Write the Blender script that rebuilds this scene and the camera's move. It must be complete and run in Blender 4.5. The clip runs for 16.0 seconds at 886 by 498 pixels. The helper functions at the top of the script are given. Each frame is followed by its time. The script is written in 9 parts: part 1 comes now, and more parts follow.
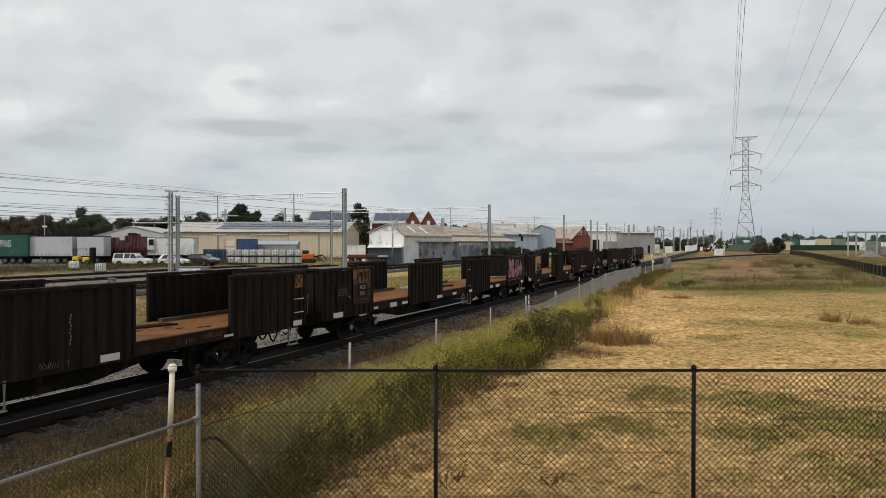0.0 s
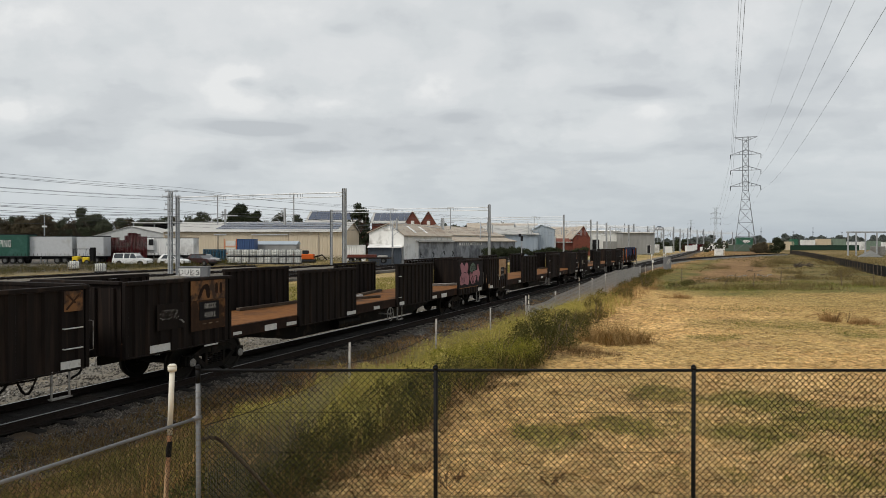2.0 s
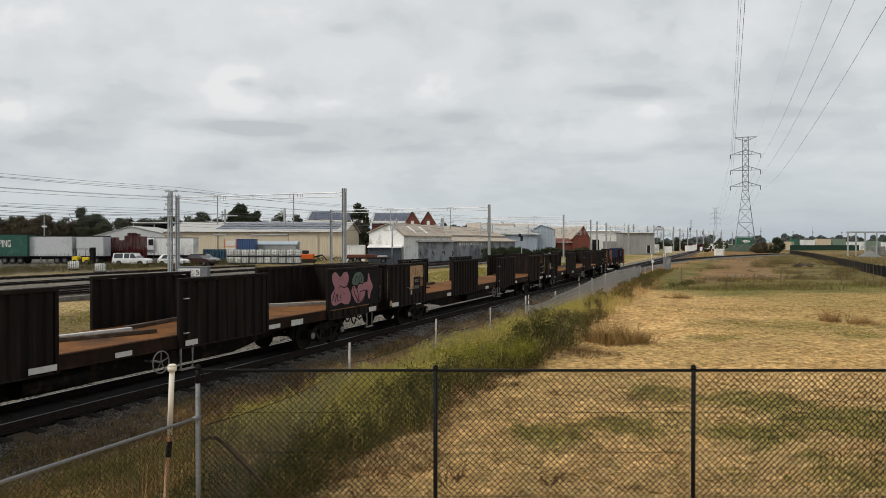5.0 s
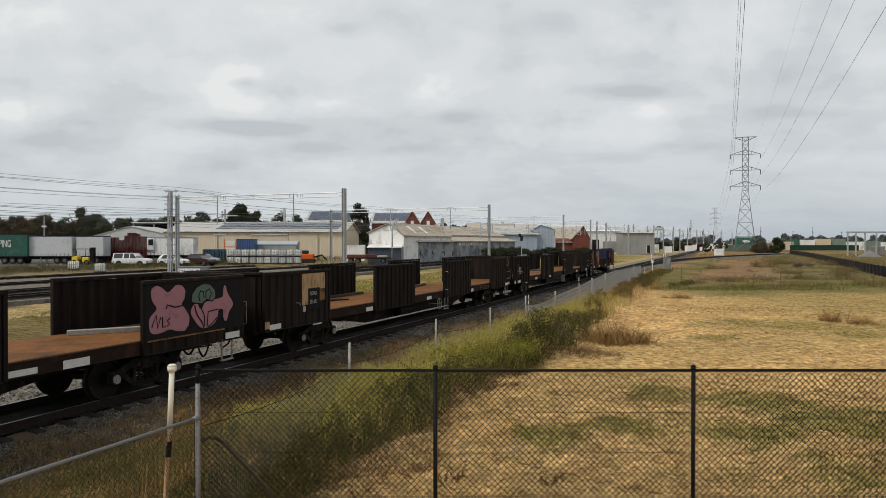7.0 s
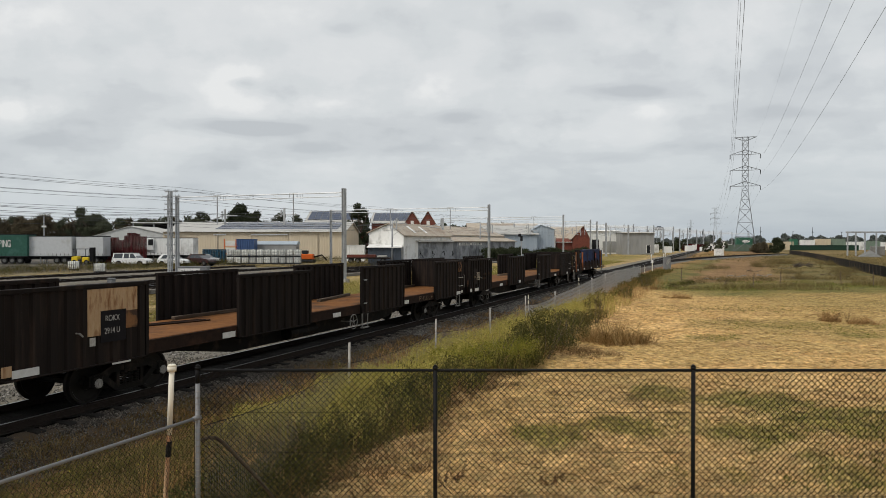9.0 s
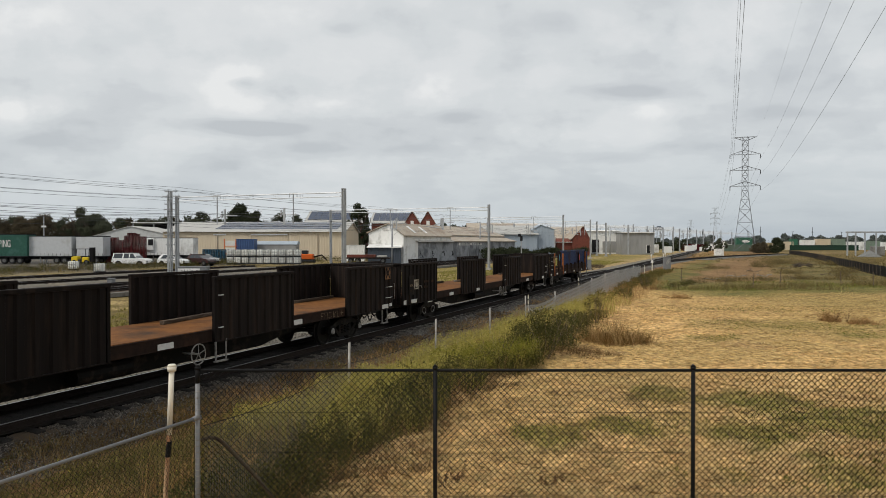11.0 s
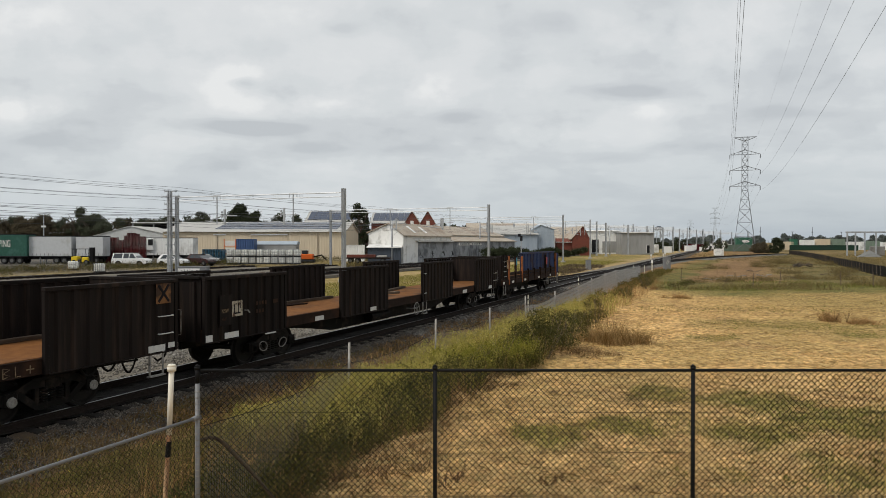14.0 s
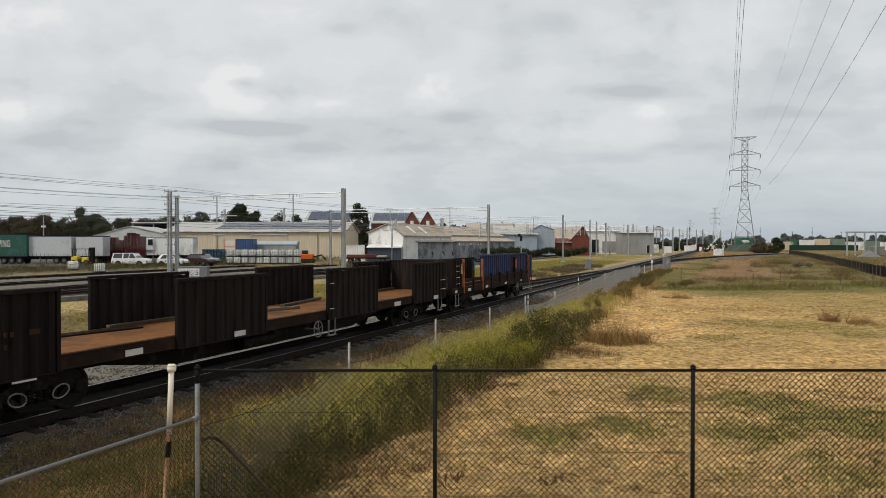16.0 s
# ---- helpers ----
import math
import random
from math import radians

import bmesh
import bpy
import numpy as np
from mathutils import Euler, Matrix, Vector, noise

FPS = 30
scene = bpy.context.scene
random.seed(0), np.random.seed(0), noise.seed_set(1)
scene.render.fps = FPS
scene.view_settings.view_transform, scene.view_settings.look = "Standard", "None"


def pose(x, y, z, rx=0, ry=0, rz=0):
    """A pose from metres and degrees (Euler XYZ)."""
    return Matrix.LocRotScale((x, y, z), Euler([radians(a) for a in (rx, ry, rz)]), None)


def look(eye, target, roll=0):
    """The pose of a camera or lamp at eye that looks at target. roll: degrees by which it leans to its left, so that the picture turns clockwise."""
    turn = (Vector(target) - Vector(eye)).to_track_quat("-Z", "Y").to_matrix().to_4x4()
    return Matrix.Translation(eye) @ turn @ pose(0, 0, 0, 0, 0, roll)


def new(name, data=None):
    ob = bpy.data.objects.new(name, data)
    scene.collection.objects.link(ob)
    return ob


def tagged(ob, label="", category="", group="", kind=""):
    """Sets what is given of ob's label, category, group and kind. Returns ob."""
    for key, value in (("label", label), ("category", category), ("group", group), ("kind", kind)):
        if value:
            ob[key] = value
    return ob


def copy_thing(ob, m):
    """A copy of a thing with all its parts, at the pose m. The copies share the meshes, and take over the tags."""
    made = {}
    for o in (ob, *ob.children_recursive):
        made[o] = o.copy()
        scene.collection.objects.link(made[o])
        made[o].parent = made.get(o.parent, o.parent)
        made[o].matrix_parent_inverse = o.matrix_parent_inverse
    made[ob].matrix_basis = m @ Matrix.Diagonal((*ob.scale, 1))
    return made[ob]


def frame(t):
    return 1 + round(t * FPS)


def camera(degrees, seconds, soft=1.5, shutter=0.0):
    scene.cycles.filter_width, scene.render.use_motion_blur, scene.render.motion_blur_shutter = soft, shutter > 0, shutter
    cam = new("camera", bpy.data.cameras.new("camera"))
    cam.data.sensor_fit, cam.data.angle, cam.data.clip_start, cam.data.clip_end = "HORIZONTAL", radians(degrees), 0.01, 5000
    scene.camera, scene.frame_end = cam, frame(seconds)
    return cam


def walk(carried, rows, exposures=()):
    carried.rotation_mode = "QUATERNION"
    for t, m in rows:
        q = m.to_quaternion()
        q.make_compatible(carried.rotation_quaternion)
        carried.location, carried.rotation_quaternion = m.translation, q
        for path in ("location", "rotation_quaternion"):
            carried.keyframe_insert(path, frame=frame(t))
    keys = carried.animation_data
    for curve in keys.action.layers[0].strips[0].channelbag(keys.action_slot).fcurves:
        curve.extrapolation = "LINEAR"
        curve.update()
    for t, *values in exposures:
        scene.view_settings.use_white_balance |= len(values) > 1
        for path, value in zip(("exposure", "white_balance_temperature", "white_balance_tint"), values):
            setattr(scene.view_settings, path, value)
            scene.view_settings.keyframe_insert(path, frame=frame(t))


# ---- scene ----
HALF = math.degrees(math.atan(784 / 1260)) * 2
EYE = 3.45
cam = camera(HALF, 16.0, soft=0.6)
walk(cam, [(0.0, pose(0, 0, EYE, 89.43, 0, 0.02)), (16.0, pose(0, 0, EYE, 89.43, 0, -0.04))])

# ---- sky and sun ----
def build_world():
    w = bpy.data.worlds.new("overcast_sky")
    scene.world = w
    w.use_nodes = True
    nt = w.node_tree
    N, L = nt.nodes, nt.links
    N.clear()
    out = N.new("ShaderNodeOutputWorld")
    bg = N.new("ShaderNodeBackground")
    L.new(bg.outputs[0], out.inputs[0])
    sky = N.new("ShaderNodeTexSky")
    sky.sky_type, sky.sun_disc = "NISHITA", False
    sky.sun_elevation, sky.sun_rotation = radians(SUN_EL), radians(SUN_AZ)
    dim = N.new("ShaderNodeVectorMath"); dim.operation = "SCALE"
    dim.inputs[3].default_value = 0.10
    L.new(sky.outputs[0], dim.inputs[0])
    geo = N.new("ShaderNodeTexCoord")
    sep = N.new("ShaderNodeSeparateXYZ")
    L.new(geo.outputs["Generated"], sep.inputs[0])
    # cloud layer: directions met with a flat sheet overhead
    def mth(op, a, b=None, clamp=False):
        m = N.new("ShaderNodeMath"); m.operation = op; m.use_clamp = clamp
        for i, v in enumerate((a, b)):
            if v is None: continue
            if isinstance(v, (int, float)): m.inputs[i].default_value = v
            else: L.new(v, m.inputs[i])
        return m.outputs[0]
    zz = mth("ADD", mth("MAXIMUM", sep.outputs[2], 0.0), 0.2)
    cx, cy = mth("DIVIDE", sep.outputs[0], zz), mth("DIVIDE", sep.outputs[1], zz)
    com = N.new("ShaderNodeCombineXYZ")
    L.new(cx, com.inputs[0]); L.new(cy, com.inputs[1]); com.inputs[2].default_value = 4.3
    def noi(scale, detail, rough, dist=0.0):
        n = N.new("ShaderNodeTexNoise")
        n.inputs["Scale"].default_value, n.inputs["Detail"].default_value = scale, detail
        n.inputs["Roughness"].default_value, n.inputs["Distortion"].default_value = rough, dist
        L.new(com.outputs[0], n.inputs["Vector"])
        return n.outputs[0]
    def ramp(fac, stops):
        r = N.new("ShaderNodeValToRGB")
        L.new(fac, r.inputs[0])
        e = r.color_ramp.elements
        while len(e) < len(stops): e.new(0.5)
        for el, (p, c) in zip(e, stops): el.position, el.color = p, (*c, 1)
        r.color_ramp.interpolation = "EASE"
        return r.outputs[0]
    big, fine, wisp = noi(0.75, 5, 0.5, 0.15), noi(2.2, 7, 0.55, 0.15), noi(6.5, 6, 0.55, 0.1)
    mixn = mth("ADD", mth("ADD", mth("MULTIPLY", big, 0.55), mth("MULTIPLY", fine, 0.32)), mth("MULTIPLY", wisp, 0.13))
    mixn = mth("ADD", mth("MULTIPLY", mth("SUBTRACT", mixn, 0.5), 0.9), 0.515)
    # the larger heaps of cloud ahead: bearing and height as slopes, breadth, depth, weight
    fy = mth("MAXIMUM", sep.outputs[1], 0.05)
    sx, sz = mth("DIVIDE", sep.outputs[0], fy), mth("DIVIDE", sep.outputs[2], fy)
    pv = N.new("ShaderNodeCombineXYZ")
    L.new(sx, pv.inputs[0]); L.new(mth("MULTIPLY", sz, 1.25), pv.inputs[1])
    pn = N.new("ShaderNodeTexNoise")
    pn.inputs["Scale"].default_value, pn.inputs["Detail"].default_value, pn.inputs["Roughness"].default_value = 8.0, 6, 0.52
    L.new(pv.outputs[0], pn.inputs["Vector"])
    puff = pn.outputs[0]
    mixn = mth("ADD", mixn, mth("MULTIPLY", mth("SUBTRACT", puff, 0.5), 0.42))
    for a0, b0, wa, wb, k in CLOUDS:
        da, db = mth("DIVIDE", mth("SUBTRACT", sx, a0), wa), mth("DIVIDE", mth("SUBTRACT", sz, b0), wb)
        g = mth("EXPONENT", mth("MULTIPLY", mth("ADD", mth("MULTIPLY", da, da), mth("MULTIPLY", db, db)), -1.0))
        g = mth("MULTIPLY", g, mth("MULTIPLY", mth("SUBTRACT", puff, 0.3), 5.0))
        mixn = mth("ADD", mixn, mth("MULTIPLY", g, k * 1.45))
    cloud = ramp(mixn, [(0.34, (0.54, 0.565, 0.585)), (0.43, (0.62, 0.645, 0.66)), (0.50, (0.685, 0.71, 0.718)), (0.57, (0.735, 0.752, 0.757)), (0.70, (0.835, 0.842, 0.835))])
    # low on the horizon the layer turns even and blue-grey
    low = mth("SUBTRACT", 1.0, mth("MULTIPLY", mth("MAXIMUM", sep.outputs[2], 0.0), 6.0), True)
    low = mth("POWER", low, 1.6)
    hz = N.new("ShaderNodeMix"); hz.data_type = "RGBA"
    L.new(mth("MULTIPLY", low, 0.75), hz.inputs["Factor"]); L.new(cloud, hz.inputs["A"]); L.new(ramp(mth("ADD", mth("MULTIPLY", sx, 0.8), 0.4), [(0.2, (0.52, 0.58, 0.635)), (0.85, (0.385, 0.455, 0.525))]), hz.inputs["B"])
    cover = N.new("ShaderNodeMix"); cover.data_type = "RGBA"
    cover.inputs["Factor"].default_value = 0.93
    L.new(dim.outputs[0], cover.inputs["A"]); L.new(hz.outputs["Result"], cover.inputs["B"])
    L.new(cover.outputs["Result"], bg.inputs[0])
    bg.inputs[1].default_value = 1.0


SUN_EL, SUN_AZ = 48.0, -125.0
CLOUDS = ((-0.276, 0.238, 0.050, 0.014, 0.14), (-0.310, 0.213, 0.034, 0.018, 0.10), (-0.250, 0.196, 0.070, 0.016, 0.08), (-0.165, 0.192, 0.055, 0.014, 0.09), (-0.279, 0.224, 0.020, 0.008, -0.13),
          (-0.245, 0.158, 0.060, 0.010, -0.17), (-0.320, 0.165, 0.060, 0.010, -0.08), (-0.175, 0.133, 0.060, 0.009, -0.11), (-0.060, 0.128, 0.07, 0.010, -0.06), (-0.592, 0.186, 0.045, 0.016, 0.14), (-0.540, 0.142, 0.050, 0.010, -0.12), (-0.44, 0.20, 0.06, 0.018, -0.05),
          (-0.150, 0.106, 0.05, 0.010, 0.07), (-0.015, 0.214, 0.035, 0.018, 0.11), (0.022, 0.175, 0.040, 0.010, -0.10), (-0.138, 0.300, 0.030, 0.012, -0.08), (0.160, 0.308, 0.050, 0.022, -0.07), (0.145, 0.150, 0.055, 0.012, 0.09), (0.256, 0.212, 0.070, 0.011, -0.11), (0.315, 0.186, 0.060, 0.012, 0.10),
          (0.340, 0.133, 0.060, 0.009, -0.08), (0.240, 0.118, 0.050, 0.009, -0.08), (0.36, 0.29, 0.10, 0.03, 0.06), (0.50, 0.06, 0.26, 0.07, -0.07), (0.55, 0.115, 0.06, 0.010, 0.07), (0.48, 0.18, 0.10, 0.012, -0.06), (-0.50, 0.075, 0.05, 0.010, 0.07), (-0.62, 0.31, 0.1, 0.03, 0.06))
build_world()
sun = new("sun", bpy.data.lights.new("sun", "SUN"))
sun.data.energy, sun.data.angle, sun.data.color = 2.15, radians(14), (1.0, 0.95, 0.87)
sun.matrix_world = look((0, 0, 60), (-math.sin(radians(SUN_AZ)) * 40, -math.cos(radians(SUN_AZ)) * 40, 60 - 40 * math.tan(radians(SUN_EL))))
scene.view_settings.exposure = 0.0

# ---- materials ----
def nodes_of(name):
    m = bpy.data.materials.new(name)
    m.use_nodes = True
    nt = m.node_tree
    return m, nt, nt.nodes["Principled BSDF"]


def tex_noise(nt, vec, scale, detail=4, rough=0.55, stretch=None):
    if stretch:
        mp = nt.nodes.new("ShaderNodeMapping")
        mp.inputs["Scale"].default_value = stretch
        nt.links.new(vec, mp.inputs["Vector"])
        vec = mp.outputs[0]
    n = nt.nodes.new("ShaderNodeTexNoise")
    n.inputs["Scale"].default_value, n.inputs["Detail"].default_value, n.inputs["Roughness"].default_value = scale, detail, rough
    nt.links.new(vec, n.inputs["Vector"])
    return n.outputs[0]


def mix_col(nt, fac, a, b, mode="MIX"):
    m = nt.nodes.new("ShaderNodeMix")
    m.data_type, m.blend_type = "RGBA", mode
    for key, v in (("Factor", fac), ("A", a), ("B", b)):
        if isinstance(v, (int, float)): m.inputs[key].default_value = v
        elif isinstance(v, tuple): m.inputs[key].default_value = (*v[:3], 1)
        else: nt.links.new(v, m.inputs[key])
    return m.outputs["Result"]


def sharpen(nt, v, lo, hi):
    r = nt.nodes.new("ShaderNodeMapRange")
    r.inputs["From Min"].default_value, r.inputs["From Max"].default_value = lo, hi
    r.clamp = True
    nt.links.new(v, r.inputs["Value"])
    return r.outputs[0]


def mat(name, a, b=None, scale=6.0, rough=0.75, metal=0.0, stain=None, stain_scale=0.9, stain_at=(0.52, 0.66), bump=0.15, stretch=None, vary=0.0, coat=0.0, spec=0.2):
    """Two tones of fine grain, broad stains over it, relief and an own tint for each piece."""
    m, nt, p = nodes_of(name)
    co = nt.nodes.new("ShaderNodeTexCoord").outputs["Object"]
    b = b or tuple(c * 0.75 for c in a)
    g = tex_noise(nt, co, scale, 6, 0.6, stretch)
    col = mix_col(nt, sharpen(nt, g, 0.3, 0.7), a, b)
    s = tex_noise(nt, co, stain_scale, 5, 0.6, stretch)
    sm = sharpen(nt, s, *stain_at)
    if stain: col = mix_col(nt, sm, col, stain)
    if vary:
        oi = nt.nodes.new("ShaderNodeObjectInfo")
        hsv = nt.nodes.new("ShaderNodeHueSaturation")
        mr = nt.nodes.new("ShaderNodeMapRange")
        mr.inputs["To Min"].default_value, mr.inputs["To Max"].default_value = 1 - vary, 1 + vary
        nt.links.new(oi.outputs["Random"], mr.inputs["Value"]); nt.links.new(mr.outputs[0], hsv.inputs["Value"]); nt.links.new(col, hsv.inputs["Color"])
        col = hsv.outputs[0]
    nt.links.new(col, p.inputs["Base Color"])
    rr = nt.nodes.new("ShaderNodeMapRange")
    rr.inputs["To Min"].default_value, rr.inputs["To Max"].default_value = max(0.05, rough - 0.12), min(1, rough + 0.12)
    nt.links.new(g, rr.inputs["Value"]); nt.links.new(rr.outputs[0], p.inputs["Roughness"])
    p.inputs["Metallic"].default_value = metal
    p.inputs["Coat Weight"].default_value = coat
    p.inputs["Specular IOR Level"].default_value = spec
    if bump:
        bp = nt.nodes.new("ShaderNodeBump")
        bp.inputs["Strength"].default_value, bp.inputs["Distance"].default_value = bump, 0.02
        nt.links.new(g, bp.inputs["Height"]); nt.links.new(bp.outputs[0], p.inputs["Normal"])
    return m


def leaf_mat(name, a, b, c, rough=0.7, through=0.25):
    """Foliage: each leaf its own tint."""
    m, nt, p = nodes_of(name)
    g = nt.nodes.new("ShaderNodeNewGeometry")
    r = nt.nodes.new("ShaderNodeValToRGB")
    e = r.color_ramp.elements
    e.new(0.5)
    for el, pos, col in zip(e, (0, 0.5, 1), (a, b, c)): el.position, el.color = pos, (*col, 1)
    nt.links.new(g.outputs["Random Per Island"], r.inputs[0])
    co = nt.nodes.new("ShaderNodeTexCoord").outputs["Object"]
    broad = sharpen(nt, tex_noise(nt, co, 0.5, 3), 0.3, 0.7)
    plant = sharpen(nt, tex_noise(nt, co, 3.2, 2), 0.38, 0.62)
    col = mix_col(nt, broad, r.outputs[0], mix_col(nt, 0.5, r.outputs[0], c))
    col = mix_col(nt, plant, col, mix_col(nt, 1.0, col, (0.62, 0.66, 0.6), "MULTIPLY"))
    nt.links.new(col, p.inputs["Base Color"])
    p.inputs["Roughness"].default_value = rough
    p.inputs["Specular IOR Level"].default_value = 0.05
    return m


def glass_mat(name, tint=(0.02, 0.025, 0.03)):
    m, nt, p = nodes_of(name)
    p.inputs["Base Color"].default_value = (*tint, 1)
    p.inputs["Roughness"].default_value = 0.08
    p.inputs["Coat Weight"].default_value = 0.5
    return m


M = {}
def materials():
    M["wagon"] = mat("soot_black_rusty_steel", (0.0085, 0.0068, 0.0062), (0.0145, 0.0105, 0.009), 5, 0.72, 0.0, (0.028, 0.019, 0.0145), 1.9, (0.5, 0.7), 0.25, (2.6, 2.6, 0.22), 0.3, spec=0.1)
    M["wagon_in"] = mat("rusty_inner_steel", (0.016, 0.0125, 0.011), (0.03, 0.02, 0.015), 5, 0.75, 0.0, (0.05, 0.026, 0.016), 1.2, (0.5, 0.75), 0.25, (1.5, 1.5, 0.4), 0.2)
    M["deck"] = mat("rust_orange_deck_plate", (0.20, 0.082, 0.020), (0.135, 0.053, 0.016), 5, 0.9, 0, (0.05, 0.026, 0.014), 0.7, (0.46, 0.7), 0.2)
    M["sill"] = mat("brown_rusty_sill", (0.024, 0.0135, 0.0095), (0.015, 0.0095, 0.0075), 5, 0.8, 0, (0.045, 0.022, 0.013), 1.3, (0.52, 0.7), 0.2, spec=0.1)
    M["bogie"] = mat("greasy_black_cast_steel", (0.006, 0.0055, 0.005), (0.009, 0.008, 0.007), 8, 0.65, 0.1, (0.03, 0.022, 0.017), 3, spec=0.1)
    M["wheel"] = mat("dark_wheel_steel", (0.014, 0.013, 0.012), (0.022, 0.02, 0.018), 8, 0.55, 0.3, spec=0.1)
    M["plate"] = mat("pale_reflector_plate", (0.60, 0.60, 0.58), (0.48, 0.48, 0.46), 9, 0.5, 0, (0.34, 0.32, 0.29), 6, (0.6, 0.75))
    M["ochre"] = mat("weathered_ochre_paint", (0.22, 0.105, 0.04), (0.16, 0.078, 0.034), 7, 0.75, 0, (0.045, 0.027, 0.018), 3.0, (0.46, 0.6))
    M["rust_paint"] = mat("rust_eaten_brown_paint", (0.05, 0.026, 0.014), (0.028, 0.017, 0.012), 7, 0.8, 0, (0.12, 0.058, 0.024), 3.0, (0.54, 0.64), spec=0.1)
    M["cream"] = mat("stained_cream_paint", (0.42, 0.29, 0.17), (0.33, 0.21, 0.11), 7, 0.7, 0, (0.17, 0.075, 0.03), 2.4, (0.48, 0.62), stretch=(2.6, 2.6, 0.6))
    M["chalk_cream"] = mat("rust_stained_white_stencil_paint", (0.44, 0.40, 0.32), (0.32, 0.28, 0.21), 9, 0.8, 0, (0.10, 0.065, 0.04), 5, (0.52, 0.62))
    M["pink"] = mat("dusty_pink_spray_paint", (0.36, 0.17, 0.20), (0.31, 0.145, 0.17), 4, 0.7, 0, (0.2, 0.09, 0.11), 2.2, (0.58, 0.75))
    M["graf_green"] = mat("grey_green_spray_paint", (0.10, 0.15, 0.12), (0.085, 0.12, 0.10), 5, 0.7)
    M["graf_line"] = mat("black_spray_line", (0.012, 0.011, 0.013), None, 6, 0.7, spec=0.1)
    M["chalk"] = mat("faded_white_paint", (0.42, 0.41, 0.38), (0.28, 0.27, 0.25), 20, 0.8)
    M["blue_steel"] = mat("faded_blue_wagon_paint", (0.026, 0.048, 0.13), (0.016, 0.027, 0.075), 6, 0.7, 0, (0.035, 0.02, 0.014), 1.3, (0.47, 0.62), 0.2, (1.5, 1.5, 0.4))
    M["orange_post"] = mat("rust_orange_post", (0.30, 0.10, 0.03), (0.2, 0.065, 0.025), 7, 0.75, 0, (0.1, 0.04, 0.02), 2)
    M["cyan"] = mat("cyan_spray_paint", (0.03, 0.22, 0.32), None, 6, 0.6)
    M["red_spray"] = mat("red_spray_paint", (0.4, 0.06, 0.05), None, 6, 0.6)
    M["rail_side"] = mat("rusty_rail_web", (0.022, 0.015, 0.012), (0.014, 0.010, 0.008), 8, 0.85)
    M["rail_top"] = mat("polished_rail_head", (0.34, 0.345, 0.355), (0.22, 0.225, 0.235), 12, 0.4, 0.9, bump=0.02)
    # near-black sleepers: oil, and shade under the train put into the colour
    M["sleeper"] = mat("oily_shade_dark_sleeper", (0.035, 0.032, 0.029), (0.022, 0.02, 0.018), 6, 0.9, 0, (0.015, 0.013, 0.012), 2, spec=0.1)
    M["timber"] = mat("weathered_timber", (0.16, 0.12, 0.085), (0.09, 0.065, 0.045), 8, 0.9, 0, (0.22, 0.19, 0.15), 2, stretch=(0.4, 4, 4))
    M["ballast"] = mat("grey_ballast", (0.17, 0.163, 0.152), (0.08, 0.076, 0.07), 26, 0.95, 0, (0.06, 0.05, 0.042), 0.7, (0.48, 0.7), 0.9)
    M["ballast_brown"] = mat("brown_grey_ballast", (0.085, 0.07, 0.055), (0.036, 0.029, 0.023), 26, 0.95, 0, (0.07, 0.043, 0.025), 0.9, (0.46, 0.62), 0.9)
    M["ballast_mixed"] = mat("brown_and_grey_ballast", (0.115, 0.10, 0.083), (0.042, 0.035, 0.028), 26, 0.95, 0, (0.085, 0.062, 0.042), 0.9, (0.46, 0.62), 0.9)
    M["ballast_pale"] = mat("pale_ballast", (0.20, 0.182, 0.15), (0.095, 0.086, 0.07), 22, 0.95, 0, (0.2, 0.168, 0.12), 0.4, (0.5, 0.7), 0.9)
    # oily ballast, blackened further to carry the train's shadow between the rails
    M["ballast_oily_shade"] = mat("oily_shade_black_ballast", (0.022, 0.02, 0.018), (0.012, 0.011, 0.010), 26, 0.9, 0, (0.03, 0.024, 0.02), 0.7, (0.5, 0.7), 0.9, spec=0.1)
    M["galv"] = mat("galvanised_steel", (0.21, 0.215, 0.22), (0.17, 0.175, 0.18), 10, 0.6, 0.2, (0.2, 0.2, 0.2), 2, bump=0.05)
    M["galv_old"] = mat("weathered_galvanised_post", (0.30, 0.29, 0.27), (0.2, 0.19, 0.175), 14, 0.75, 0.1, (0.13, 0.11, 0.09), 5)
    M["mast"] = mat("grey_galvanised_mast", (0.40, 0.415, 0.43), (0.33, 0.34, 0.35), 6, 0.55, 0.2, (0.24, 0.245, 0.25), 0.8, bump=0.04)
    M["beam"] = mat("bright_galvanised_beam", (0.74, 0.75, 0.76), (0.62, 0.63, 0.64), 5, 0.5, 0.1, (0.5, 0.51, 0.52), 0.8, bump=0.03)
    M["black_coat"] = mat("black_powder_coat", (0.006, 0.006, 0.0065), (0.009, 0.009, 0.009), 20, 0.6, 0.0, bump=0.03, spec=0.12)
    M["mesh_wire"] = mat("dull_dark_mesh_wire", (0.03, 0.028, 0.025), (0.02, 0.018, 0.016), 20, 0.8, 0.0, bump=0, spec=0.1)
    M["pvc"] = mat("aged_white_pvc", (0.68, 0.65, 0.56), (0.58, 0.54, 0.44), 6, 0.5, 0, (0.3, 0.24, 0.16), 2.5, (0.55, 0.72), 0.05)
    M["wire"] = mat("dark_conductor", (0.10, 0.105, 0.11), None, 4, 0.6, 0.4, bump=0)
    M["pylon"] = mat("dull_pylon_steel", (0.20, 0.21, 0.225), (0.16, 0.165, 0.175), 3, 0.6, 0.2, bump=0)
